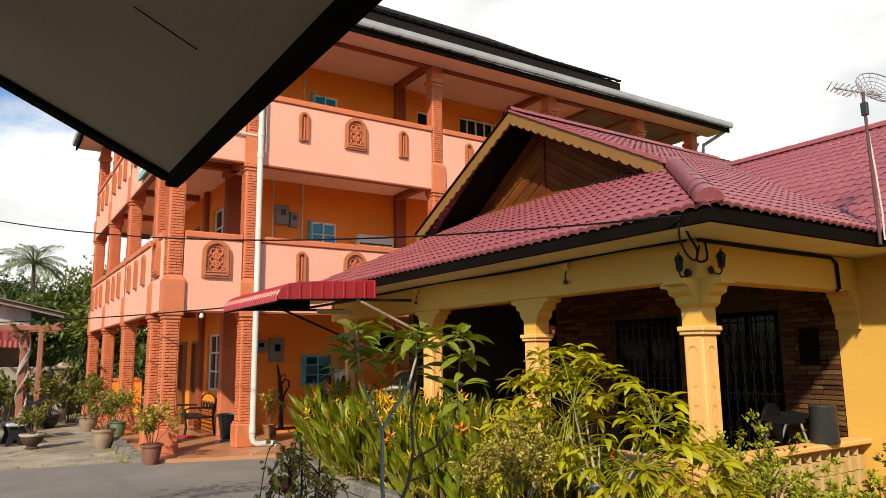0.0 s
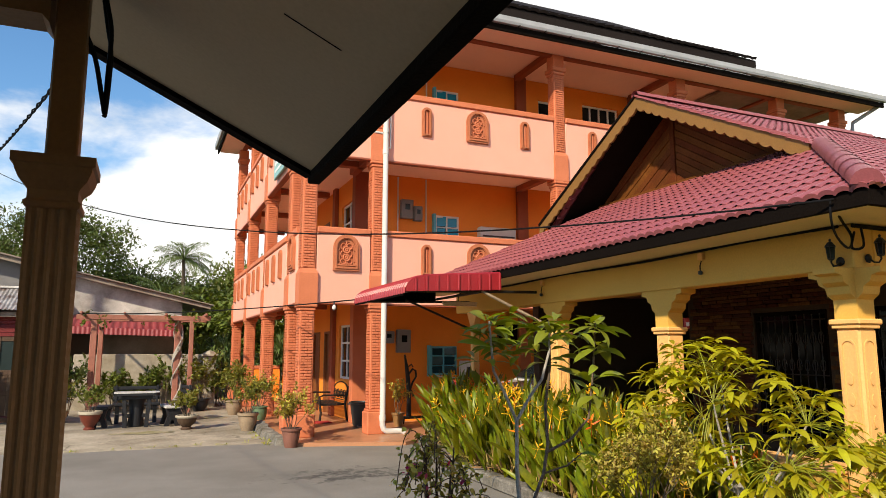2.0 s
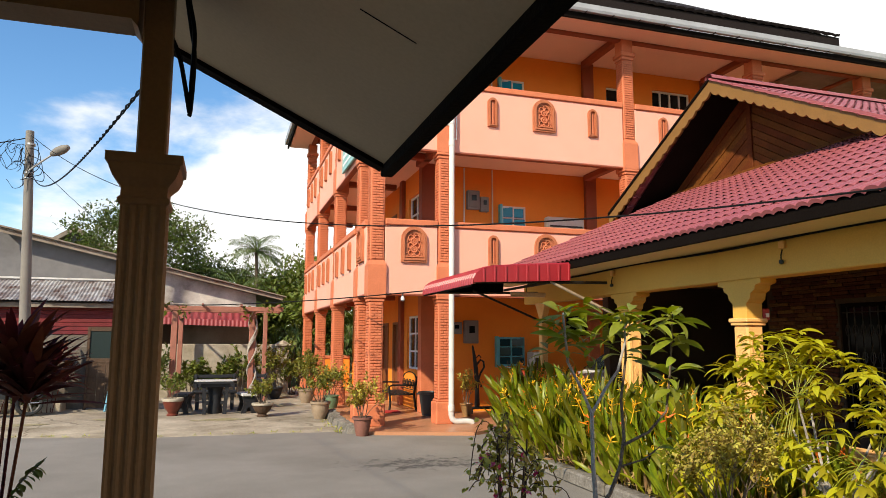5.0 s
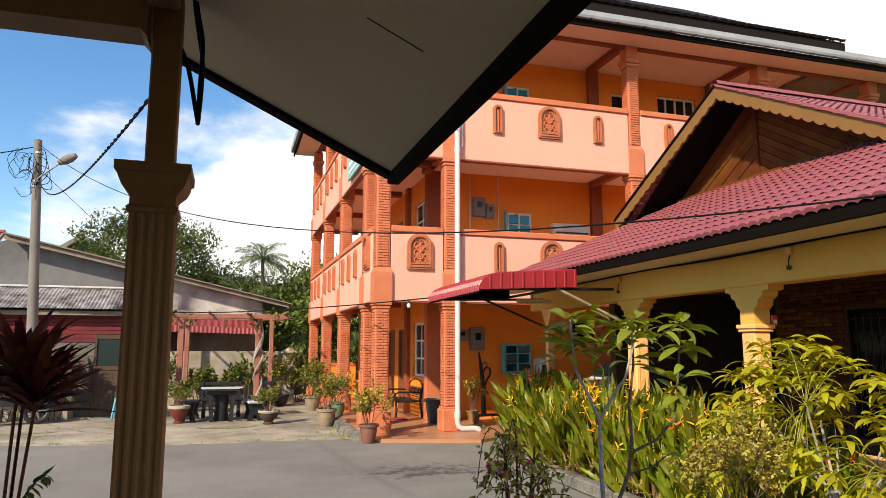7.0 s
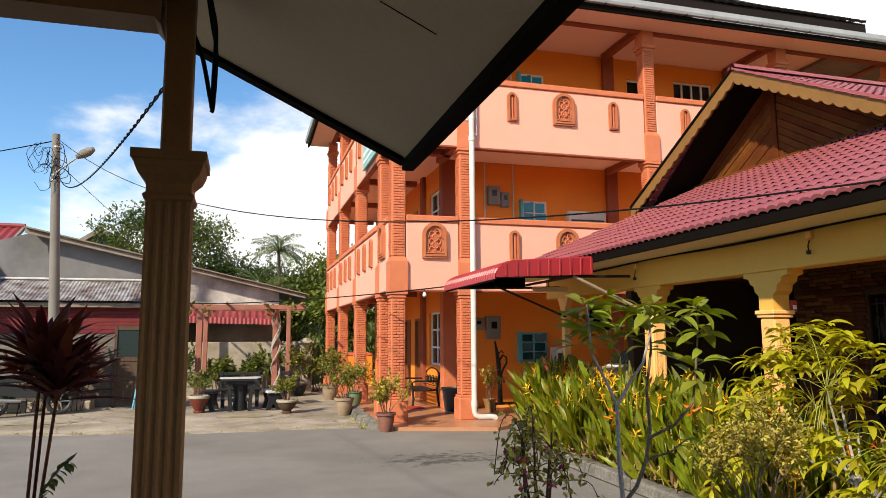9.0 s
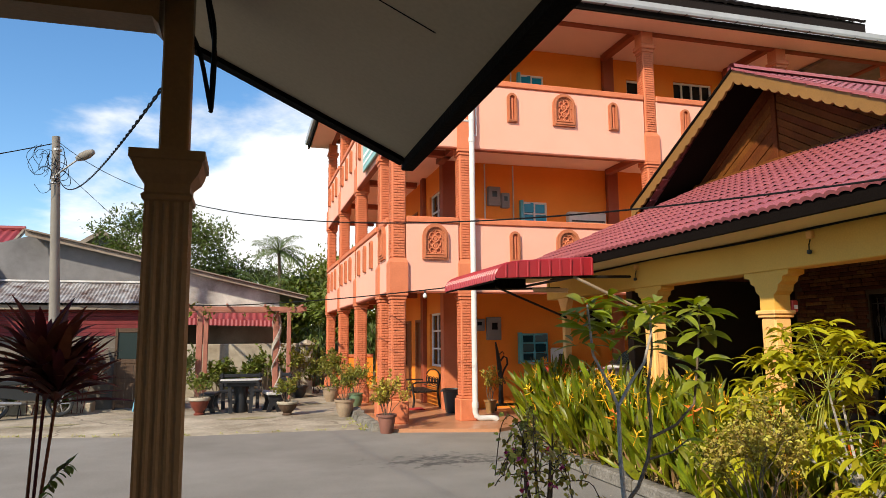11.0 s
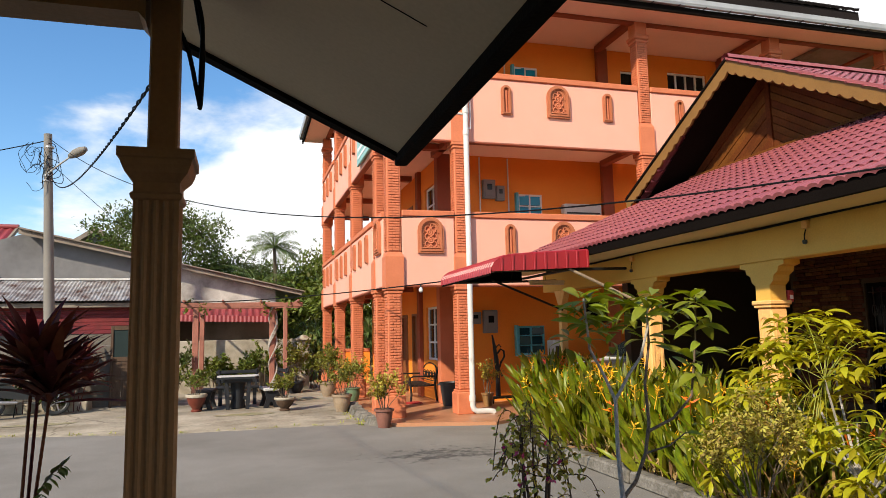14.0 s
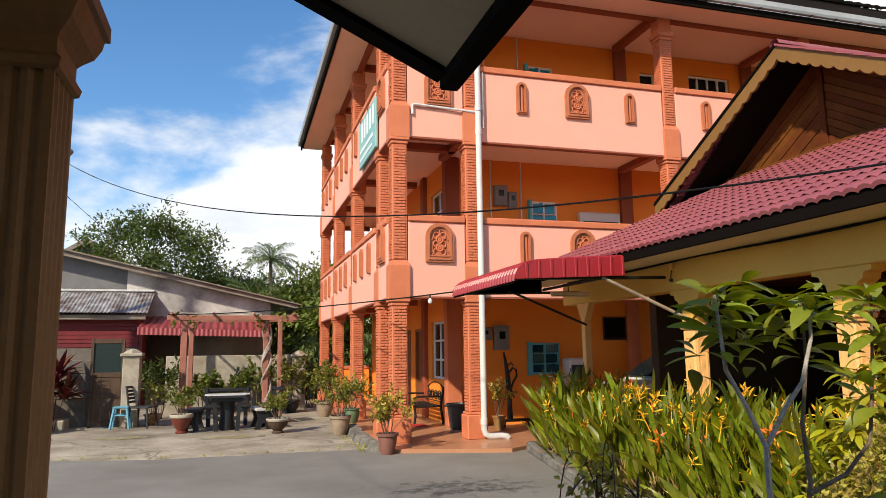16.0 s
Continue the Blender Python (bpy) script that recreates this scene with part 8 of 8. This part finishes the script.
# meter boxes on the walls
def meter(x0, x1, z0, z1, y, label="grey electricity meter box on the orange wall"):
    t = thing("meter_box", ((x0 + x1) / 2, y, z0), label, "meter box", "meter boxes on the wall")
    w, h = (x1 - x0) / 2, z1 - z0
    mb = MB()
    mb.box(-w, w, -0.12, 0.0, 0, h, 0.012)
    part("case", mb, M["greybox"], t)
    mb = MB()
    mb.box(-w * 0.75, w * 0.75, -0.135, -0.121, h * 0.12, h * 0.9, 0.006)
    part("cover", mb, M["greybox"], t)
    mb = MB()
    mb.box(-w * 0.4, w * 0.4, -0.142, -0.136, h * 0.45, h * 0.75, 0.004)
    part("meter_glass", mb, M["pane"], t)


for z in (0.0,):
    meter(4.66, 4.92, 1.72, 1.98, WY)
    meter(4.98, 5.30, 1.52, 2.02, WY)
meter(5.05, 5.34, 4.50, 4.93, WY)
meter(5.36, 5.56, 4.46, 4.80, WY)
meter(4.75, 5.05, 7.15, 7.50, WY)
mb = MB()
ac = thing("air_conditioner", (7.45, WY, 4.16), "long white air conditioner on the first-floor wall", "air conditioner")
mb.box(-0.48, 0.48, -0.2, 0, 0, 0.27, 0.03)
part("body", mb, M["white"], ac)
mb = MB()
mb.box(-0.42, 0.42, -0.205, -0.2, 0.03, 0.07, 0.0)
part("vent", mb, M["rubber"], ac)
wc = thing("water_cooler", (6.62, 15.1, 0.06), "white water cooler with a dark panel beside the wall", "water cooler")
mb = MB()
mb.box(-0.18, 0.18, -0.17, 0.17, 0, 1.28, 0.025)
part("body", mb, M["white"], wc)
mb = MB()
mb.box(-0.13, 0.13, -0.18, -0.171, 0.85, 1.15, 0.008)
part("panel", mb, M["rubber"], wc)

nbd = thing("notice_board", (7.75, WY, 1.72), "dark framed board hung on the orange wall", "board")
mb = MB()
mb.box(-0.26, 0.26, -0.03, -0.002, 0, 0.46, 0.006)
part("panel", mb, M["darkwood"], nbd)
mb = MB()
mb.ring([(-0.28, -0.02), (0.28, -0.02), (0.28, 0.48), (-0.28, 0.48)], [(-0.245, 0.015), (0.245, 0.015), (0.245, 0.445), (-0.245, 0.445)], "y", -0.04, -0.031)
part("frame", mb, M["oldwood"], nbd)
rbx = thing("red_box", (CX + 0.13, 6.80, 1.80), "small red box fixed beside the veranda column", "box")
mb = MB()
mb.box(-0.02, 0.06, -0.05, 0.05, 0, 0.12, 0.012)
part("case", mb, M["redpaint"], rbx)
mb = MB()
mb.box(0.0, 0.04, -0.055, -0.0505, 0.03, 0.07, 0.0)
part("label_plate", mb, M["signwhite"], rbx)

# signboard on the side parapet
sg = thing("signboard", (SX - 0.03, 15.45, 5.30), "teal signboard with pale unreadable lettering on the parapet", "sign")
mb = MB()
mb.box(-0.05, 0.0, -1.05, 0.75, 0.0, 0.98, 0.008)
part("board", mb, M["signteal"], sg)
for k, (y0, y1, z0, z1) in enumerate([(-0.9, -0.75, 0.5, 0.9), (-0.6, -0.45, 0.5, 0.9), (-0.3, -0.15, 0.5, 0.9), (0.0, 0.15, 0.5, 0.9), (0.3, 0.45, 0.5, 0.9), (-0.8, 0.6, 0.28, 0.36), (-0.7, 0.6, 0.12, 0.18)]):
    mb = MB()
    mb.box(-0.058, -0.051, y0, y1, z0, z1)
    part("letter_bar", mb, M["signwhite"], sg)

# ---- scooter, car ----
def scooter(x, y, z, rz, label, body):
    t = thing("motor_scooter", (x, y, z), label, "scooter", rz=rz)
    for k, wx in enumerate((-0.55, 0.6)):
        w = new("wheel")
        w.parent = t
        w.matrix_basis = pose(wx, 0, 0.27)
        mb = MB()
        mb.tube([(0.22 * math.cos(a), 0, 0.22 * math.sin(a)) for a in [math.tau * q / 24 for q in range(25)]], 0.045, 8, False)
        part("tyre", mb, M["rubber"], w, "", "angle")
        mb = MB()
        for q in range(5):
            a = math.tau * q / 5
            mb.tube([(0, 0, 0), (0.19 * math.cos(a), 0, 0.19 * math.sin(a))], 0.014, 5)
        part("rim", mb, M["steel"], w)
    mb = MB()
    mb.prism([(-0.72, 0.5), (-0.1, 0.38), (0.25, 0.36), (0.42, 0.62), (0.40, 0.92), (0.33, 0.92), (0.22, 0.5), (-0.05, 0.52), (-0.2, 0.66), (-0.75, 0.70)], "y", -0.10, 0.10)
    part("body", mb, body, t)
    mb = MB()
    mb.box(-0.78, -0.05, -0.12, 0.12, 0.68, 0.78, 0.035)
    part("seat", mb, M["rubber"], t, "black seat")
    mb = MB()
    mb.tube([(0.36, -0.32, 1.0), (0.38, -0.1, 0.96), (0.38, 0.1, 0.96), (0.36, 0.32, 1.0)], 0.016, 6)
    mb.tube([(0.38, 0, 0.96), (0.6, 0, 0.27)], 0.025, 6)
    for s in (-1, 1):
        mb.tube([(0.38, s * 0.22, 0.98), (0.36, s * 0.26, 1.12)], 0.008, 5)
    part("handlebar", mb, M["blackmetal"], t, "", "angle")
    mb = MB()
    mb.lathe([(0, 0), (0.07, 0.0), (0.06, 0.05), (0, 0.06)], (0, 0, 0), 12)
    h = part("headlight", mb, M["pane"], t)
    h.matrix_basis = pose(0.42, 0, 0.84, 0, 90, 0)
    mb = MB()
    mb.tube([(-0.1, -0.12, 0.32), (-0.75, -0.14, 0.36)], [0.03, 0.045], 8)
    part("exhaust", mb, M["steel"], t, "", "angle")
    mb = MB()
    mb.tube([(-0.1, 0.1, 0.32), (-0.12, 0.26, 0.0)], 0.012, 5)
    part("stand", mb, M["blackmetal"], t)


scooter(5.85, 14.3, 0.06, 245, "red and black motor scooter parked on the terrace", M["redpaint"])
scooter(-4.3, 17.0, 0.02, 20, "small black scooter parked by the low wall", M["rubber"])

car = thing("parked_car", (8.4, 13.75, 0.06), "white car parked between the bungalow and the orange building", "car")
car.scale = (1, 1, 0.93)
def car_body():
    mb = MB()
    prof = [(-2.1, 0.35), (-2.05, 0.75), (-1.75, 0.85), (-1.0, 0.95), (-0.35, 1.42), (0.9, 1.45), (1.7, 1.0), (2.0, 0.95), (2.05, 0.35)]
    n = len(prof)
    for s, q in ((-1, 0.80), (1, 0.80)):
        for x, z in prof:
            k = q - (0.16 if z > 1.2 else 0.0)
            mb.v.append((x, s * k, z))
    mb.f = [tuple(range(n))[::-1], tuple(range(n, 2 * n))] + [(i, (i + 1) % n, n + (i + 1) % n, n + i) for i in range(n)]
    return mb
o = part("body", car_body(), M["carwhite"], car)
bv = o.modifiers.new("round", 'BEVEL')
bv.width, bv.segments, bv.limit_method = 0.06, 3, 'ANGLE'
mb = MB()
mb.add([(-0.98, -0.70, 1.0), (-0.98, 0.70, 1.0), (-0.40, 0.6, 1.40), (-0.40, -0.6, 1.40)], [(0, 1, 2, 3)])
mb.v = [(x - 0.02, y, z + 0.02) for x, y, z in mb.v]
part("windscreen", mb, M["pane"], car)
for s in (-1, 1):
    mb = MB()
    mb.add([(-0.8, s * 0.80, 1.0), (1.4, s * 0.80, 1.0), (0.85, s * 0.66, 1.38), (-0.33, s * 0.66, 1.38)], [(0, 1, 2, 3)])
    mb.v = [(x, y + s * 0.012, z) for x, y, z in mb.v]
    part("side_window", mb, M["pane"], car)
    for x in (-1.35, 1.3):
        w = new("wheel")
        w.parent = car
        mb = MB()
        mb.tube([(x, s * 0.66, 0.30), (x, s * 0.83, 0.30)], 0.30, 20)
        part("tyre", mb, M["rubber"], w, "", "angle")
        mb = MB()
        mb.tube([(x, s * 0.80, 0.30), (x, s * 0.845, 0.30)], 0.19, 16)
        part("rim", mb, M["steel"], w, "", "angle")
    mb = MB()
    mb.box(-2.11, -2.0, s * 0.6 - 0.15, s * 0.6 + 0.15, 0.62, 0.76, 0.02)
    part("headlight", mb, M["pane"], car)

# ---- things on the bungalow's veranda ----
wcn = thing("plastic_tub", (6.84, 4.70, 0.722), "dark grey plastic tub standing on the balustrade coping", "tub")
mb = MB()
mb.lathe([(0.0, 0.0), (0.125, 0.0), (0.13, 0.01), (0.12, 0.33), (0.125, 0.345), (0.115, 0.36), (0.0, 0.365)], (0, 0, 0), 22)
part("body", mb, M["rubber"], wcn, "", "angle")
vc = thing("veranda_chair", (7.05, 5.10, VF), "black moulded lounge chair with chrome legs on the veranda", "chair", rz=14)
mb = MB()
mb.box(-0.27, 0.27, -0.22, 0.26, 0.40, 0.45, 0.02)
part("seat", mb, M["cable"], vc)
mb = MB()
mb.prism([(-0.24, 0.45), (0.24, 0.45), (0.27, 0.72), (0.20, 0.84), (0.05, 0.90), (-0.08, 0.90), (-0.21, 0.83), (-0.27, 0.72)], "y", 0.22, 0.26)
part("backrest", mb, M["cable"], vc)
for s in (-1, 1):
    mb = MB()
    mb.add([(s * 0.24, -0.16, 0.78), (s * 0.24, 0.24, 0.80), (s * 0.50, 0.16, 0.79), (s * 0.52, -0.04, 0.76), (s * 0.24, -0.16, 0.74), (s * 0.24, 0.24, 0.74), (s * 0.50, 0.16, 0.76), (s * 0.52, -0.04, 0.735)],
           [(0, 1, 2, 3), (7, 6, 5, 4), (0, 4, 5, 1), (1, 5, 6, 2), (2, 6, 7, 3), (3, 7, 4, 0)])
    part("arm_pad", mb, M["cable"], vc)
    mb = MB()
    mb.tube([(s * 0.25, -0.24, 0), (s * 0.26, -0.2, 0.42), (s * 0.27, -0.12, 0.74)], 0.013, 6)
    mb.tube([(s * 0.25, 0.28, 0), (s * 0.26, 0.24, 0.5), (s * 0.27, 0.16, 0.74)], 0.013, 6)
    mb.tube([(s * 0.25, -0.23, 0.25), (s * 0.25, 0.26, 0.25)], 0.011, 6)
    part("leg_frame", mb, M["steel"], vc, "chrome leg frame", "angle")
# camera domes on the beam
for y in (6.2, 9.2):
    t = thing("security_camera", (CX - 0.16, y, 2.33), "small dark security camera on the yellow beam", "camera unit", "security cameras")
    mb = MB()
    mb.lathe([(0, -0.02), (0.018, -0.015), (0.024, 0.0), (0.02, 0.02), (0, 0.022)], (0, 0, 0), 12)
    part("dome", mb, M["rubber"], t, "", "angle")
    mb = MB()
    mb.box(0.0, 0.045, -0.035, 0.035, 0.13, 0.2, 0.006)
    part("junction_box", mb, M["sand"], t)
    mb = MB()
    mb.tube([(0.02, 0, 0.12), (0.01, 0.01, 0.07), (0.0, 0, 0.02)], 0.006, 5)
    part("lead", mb, M["cable"], t)

# ---- antenna at the eave ----
an = thing("antenna", (6.74, 3.97, 2.55), "rooftop television antenna and grid dish on a rusty pole", "antenna")
mb = MB()
mb.tube([(0, 0, 0), (-0.01, 0.0, 0.7), (-0.02, 0, 1.45)], 0.015, 8)
part("pole", mb, M["rustpole"], an, "rusty brown pole", "angle")
mb = MB()
mb.box(-0.04, 0.005, -0.03, 0.03, 1.22, 1.35, 0.008)
part("clamp", mb, M["rubber"], an)
mb = MB()
mb.tube([(-0.32, 0.1, 1.46), (0.25, -0.03, 1.46)], 0.009, 6)
for k in range(6):
    x = -0.30 + 0.07 * k
    for s in (-1, 1):
        mb.tube([(x, 0.1 - 0.019 * k, 1.46), (x - 0.02, 0.1 - 0.019 * k + s * 0.02, 1.46 + s * 0.07), (x + 0.01, 0.1 + s * 0.09, 1.46 + s * 0.02)], 0.005, 5)
part("yagi", mb, M["steel"], an, "", "angle")
mb = MB()
for q in range(1, 7):
    r = 0.21 * q / 6
    mb.tube([(r * math.cos(a), r * math.sin(a), 1.7 * r * r) for a in [math.tau * k / 20 for k in range(21)]], 0.003 if q < 6 else 0.006, 4, False)
for k in range(16):
    a = math.tau * k / 16
    mb.tube([(r * math.cos(a), r * math.sin(a), 1.7 * r * r) for r in (0.0, 0.07, 0.14, 0.21)], 0.003, 4, False)
d = part("dish", mb, M["steel"], an, "pale grey grid dish", "angle", False)
d.matrix_basis = pose(0.25, 0.02, 1.5, 60, 20, -40)
mb = MB()
mb.tube([(0.02, 0.01, 1.1), (0.06, 0, 0.7), (0.10, 0, 0.3), (0.09, 0, 0.05)], 0.008, 5)
part("lead", mb, M["white"], an, "white coaxial lead", "angle")

# ---- pole, street lamp and cables ----
up = thing("utility_pole", (-5.4, 22.0, -0.05), "round grey concrete utility pole with coiled cables", "pole")
mb = MB()
mb.tube([(0.42, 0, 0), (0.25, 0, 3.5), (0.07, 0, 7.3)], [0.15, 0.13, 0.105], 16)
part("shaft", mb, M["polecon"], up, "", "angle")
for k in range(11):
    mb = MB()
    q, r, cx, cz = rng.uniform(0, 6), rng.uniform(0.10, 0.34), rng.uniform(-0.35, 0.1), rng.uniform(6.0, 6.8)
    mb.tube([(cx + r * (0.75 + 0.2 * math.sin(3 * a + k)) * math.cos(a + q), -0.15 - 0.02 * k, cz + r * 1.3 * math.sin(a + q)) for a in np.linspace(0, rng.uniform(3.0, 5.6), 18)], 0.007, 5, False)
    part("coiled_cable", mb, M["cable"], up, "", "angle", False)
for k in range(4):
    mb = MB()
    mb.tube(smooth([(0.12, -0.12, 7.0 - 0.2 * k), (0.3 + 0.06 * k, -0.15, 6.95 - 0.25 * k), (0.34 + 0.05 * k, -0.1, 6.5 - 0.2 * k), (0.12, -0.12, 6.0)]), 0.010, 5, False)
    part("coiled_cable", mb, M["cable"], up, "", "angle", False)
mb = MB()
for z in (5.95, 6.1, 6.9):
    mb.tube([(0.12, 0, z), (0.12, 0, z + 0.05)], 0.125, 16)
part("clamp", mb, M["steel"], up)
sl3 = thing("street_lamp", (-5.4, 22.0, 6.1), "pale cobra-head street lamp on the utility pole", "street lamp")
mb = MB()
mb.tube([(0.12, -0.1, 0), (0.45, -0.25, 0.25), (0.75, -0.4, 0.45)], 0.025, 7)
part("arm", mb, M["steel"], sl3, "", "angle")
mb = MB()
mb.lathe([(0.0, -0.32), (0.07, -0.28), (0.12, -0.1), (0.12, 0.1), (0.07, 0.26), (0.0, 0.3)], (0, 0, 0), 14)
h = part("lamp_head", mb, M["polecon"], sl3, "", "angle")
h.matrix_basis = pose(0.95, -0.5, 0.55, 0, 72, -30)


def wire(name, a, b, sag, r, label, n=30, twisted=False):
    a, b = Vector(a), Vector(b)
    t = thing(name, tuple(a), label, "cable", "overhead cables")
    mb = MB()
    pts = []
    for k in range(n + 1):
        u = k / n
        p = (b - a) * u
        p.z -= sag * 4 * u * (1 - u)
        pts.append(p)
    if not twisted:
        mb.tube(pts, r, 6)
        part("strand", mb, M["cable"], t, "", "angle", False)
        return t
    # two strands twisted round each other
    for h in (0.0, math.pi):
        mb = MB()
        mb.tube([q + Vector((math.cos(1.1 * k + h), 0, math.sin(1.1 * k + h))) * r * 0.9 for k, q in enumerate(pts)], r * 0.75, 5, False)
        part("strand", mb, M["cable"], t, "", "angle", False)
    return t


wire("overhead_cable", (-5.28, 21.9, 7.12), (4.32, 4.25, 2.62), 1.13, 0.008, "black overhead cable from the pole to the bungalow eave")
wire("overhead_cable", (-5.3, 21.9, 6.6), (-0.33, 3.42, 2.47), 0.62, 0.0052, "black twisted cable from the pole to the porch", 420, True)
wire("overhead_cable", (-5.4, 22.0, 7.05), (-14, 20.5, 4.9), 0.25, 0.014, "black overhead cable running off the pole")
wire("overhead_cable", (-5.3, 22.1, 6.5), (-1.0, 44, 3.5), 0.3, 0.008, "thin overhead cable behind the pole")
wire("overhead_cable", (-1.6, 20.0, 2.46), (2.95, 11.5, 2.36), 0.08, 0.010, "sagging cable from the pergola to the awning")
bl = thing("bulb", (2.72, 11.92, 2.24), "small white bulb holder on the cable by the awning", "bulb")
mb = MB()
mb.lathe([(0, -0.05), (0.03, -0.03), (0.035, 0.0), (0.02, 0.03), (0, 0.05)], (0, 0, 0.02), 12)
part("glass", mb, M["white"], bl, "", "angle")
mb = MB()
mb.tube([(0, 0, 0.06), (0, 0, 0.1)], 0.012, 6)
part("holder", mb, M["rubber"], bl)
# cables along the bungalow's eave
ec = thing("eave_cable", (EAVE_X, 4.2, 2.5), "black cables run along the bungalow eave and beam", "cable")
mb = MB()
mb.tube([(0.75 - 0.14, y - 4.2, 2.545 - 2.5 - 0.01 * math.sin(y * 2)) for y in np.arange(4.7, 12.2, 0.3)], 0.012, 6, False)
part("strand", mb, M["cable"], ec, "", "angle", False)
mb = MB()
mb.tube([(CX - EAVE_X - 0.13, CY - 4.2 - 0.14, 0.04), (1.6, CY - 4.2 - 0.14, 0.03), (2.75, CY - 4.2 - 0.14, 0.03), (2.85, CY - 4.2 - 0.14, -0.02), (2.86, CY - 4.2 - 0.14, -0.28), (2.80, CY - 4.2 - 0.14, -0.30)], 0.016, 6)
part("strand", mb, M["cable"], ec, "", "angle", False)
mb = MB()
mb.tube(smooth([(0.02, 0.05, 0.12), (0.3, 0.25, 0.06), (0.55, 0.35, -0.05), (0.62, 0.4, -0.14), (0.72, 0.38, -0.12), (0.68, 0.36, 0.02)]), 0.010, 6, False)
mb.tube(smooth([(0.02, 0.1, 0.12), (0.04, 0.12, -0.02), (0.2, 0.2, -0.12), (0.45, 0.3, -0.16), (0.6, 0.36, -0.02)]), 0.009, 6, False)
part("strand", mb, M["cable"], ec, "", "angle", False)

# ---- pieces: ledge stones on the veranda wall ----
STONES = []
for q in range(6):
    mb = MB()
    w = (0.13, 0.17, 0.21, 0.26, 0.31, 0.36)[q]
    mb.box(0, 0.03, 0, w - 0.006, 0, 0.048, 0.008)
    STONES.append((w, mb.mesh("stone", M["stone1"])))
srng = random.Random(5)
z = VF + 0.02
while z < BT - 0.04:
    y = CY + 0.14
    while y < 9.2:
        fits = [(w, me) for w, me in STONES if y + w < 9.28 and not any(a - 0.01 < y + w and y < b + 0.01 and lo - 0.05 < z < hi + 0.02 for a, b, lo, hi in door_holes)]
        if not fits:
            y += 0.05
            continue
        w, me = srng.choice(fits)
        if (y < 5.6 or 6.35 < y) and z > 0.5:
            share("stone", me, sw, pose(SWX - 0.006 - srng.uniform(0.012, 0.034), y, z))
        y += w
    z += 0.053

tree("tree", 5.4, 31.5, 4.9, 2.6, 1.0, M["yellowtree"], "yellow-green tree behind the end of the corridor", per=12, ll=0.26, lw=0.13, limbs=8, kids=4)

# ---- more shrubs before the balustrade ----
for x, y, h, r, m in ((6.45, 4.0, 0.46, 0.30, "hedge"), (6.85, 3.75, 0.68, 0.36, "tree"), (5.7, 4.15, 0.36, 0.24, "hedge")):
    shrub("garden_shrub", x, y, 0.07, h, r, M[m], "dark small-leaved shrub before the balustrade" if m == "tree" else "bright small-leaved shrub before the veranda balustrade", 10, 24, 0.042, 0.023, seg=4, group="shrubs before the veranda")
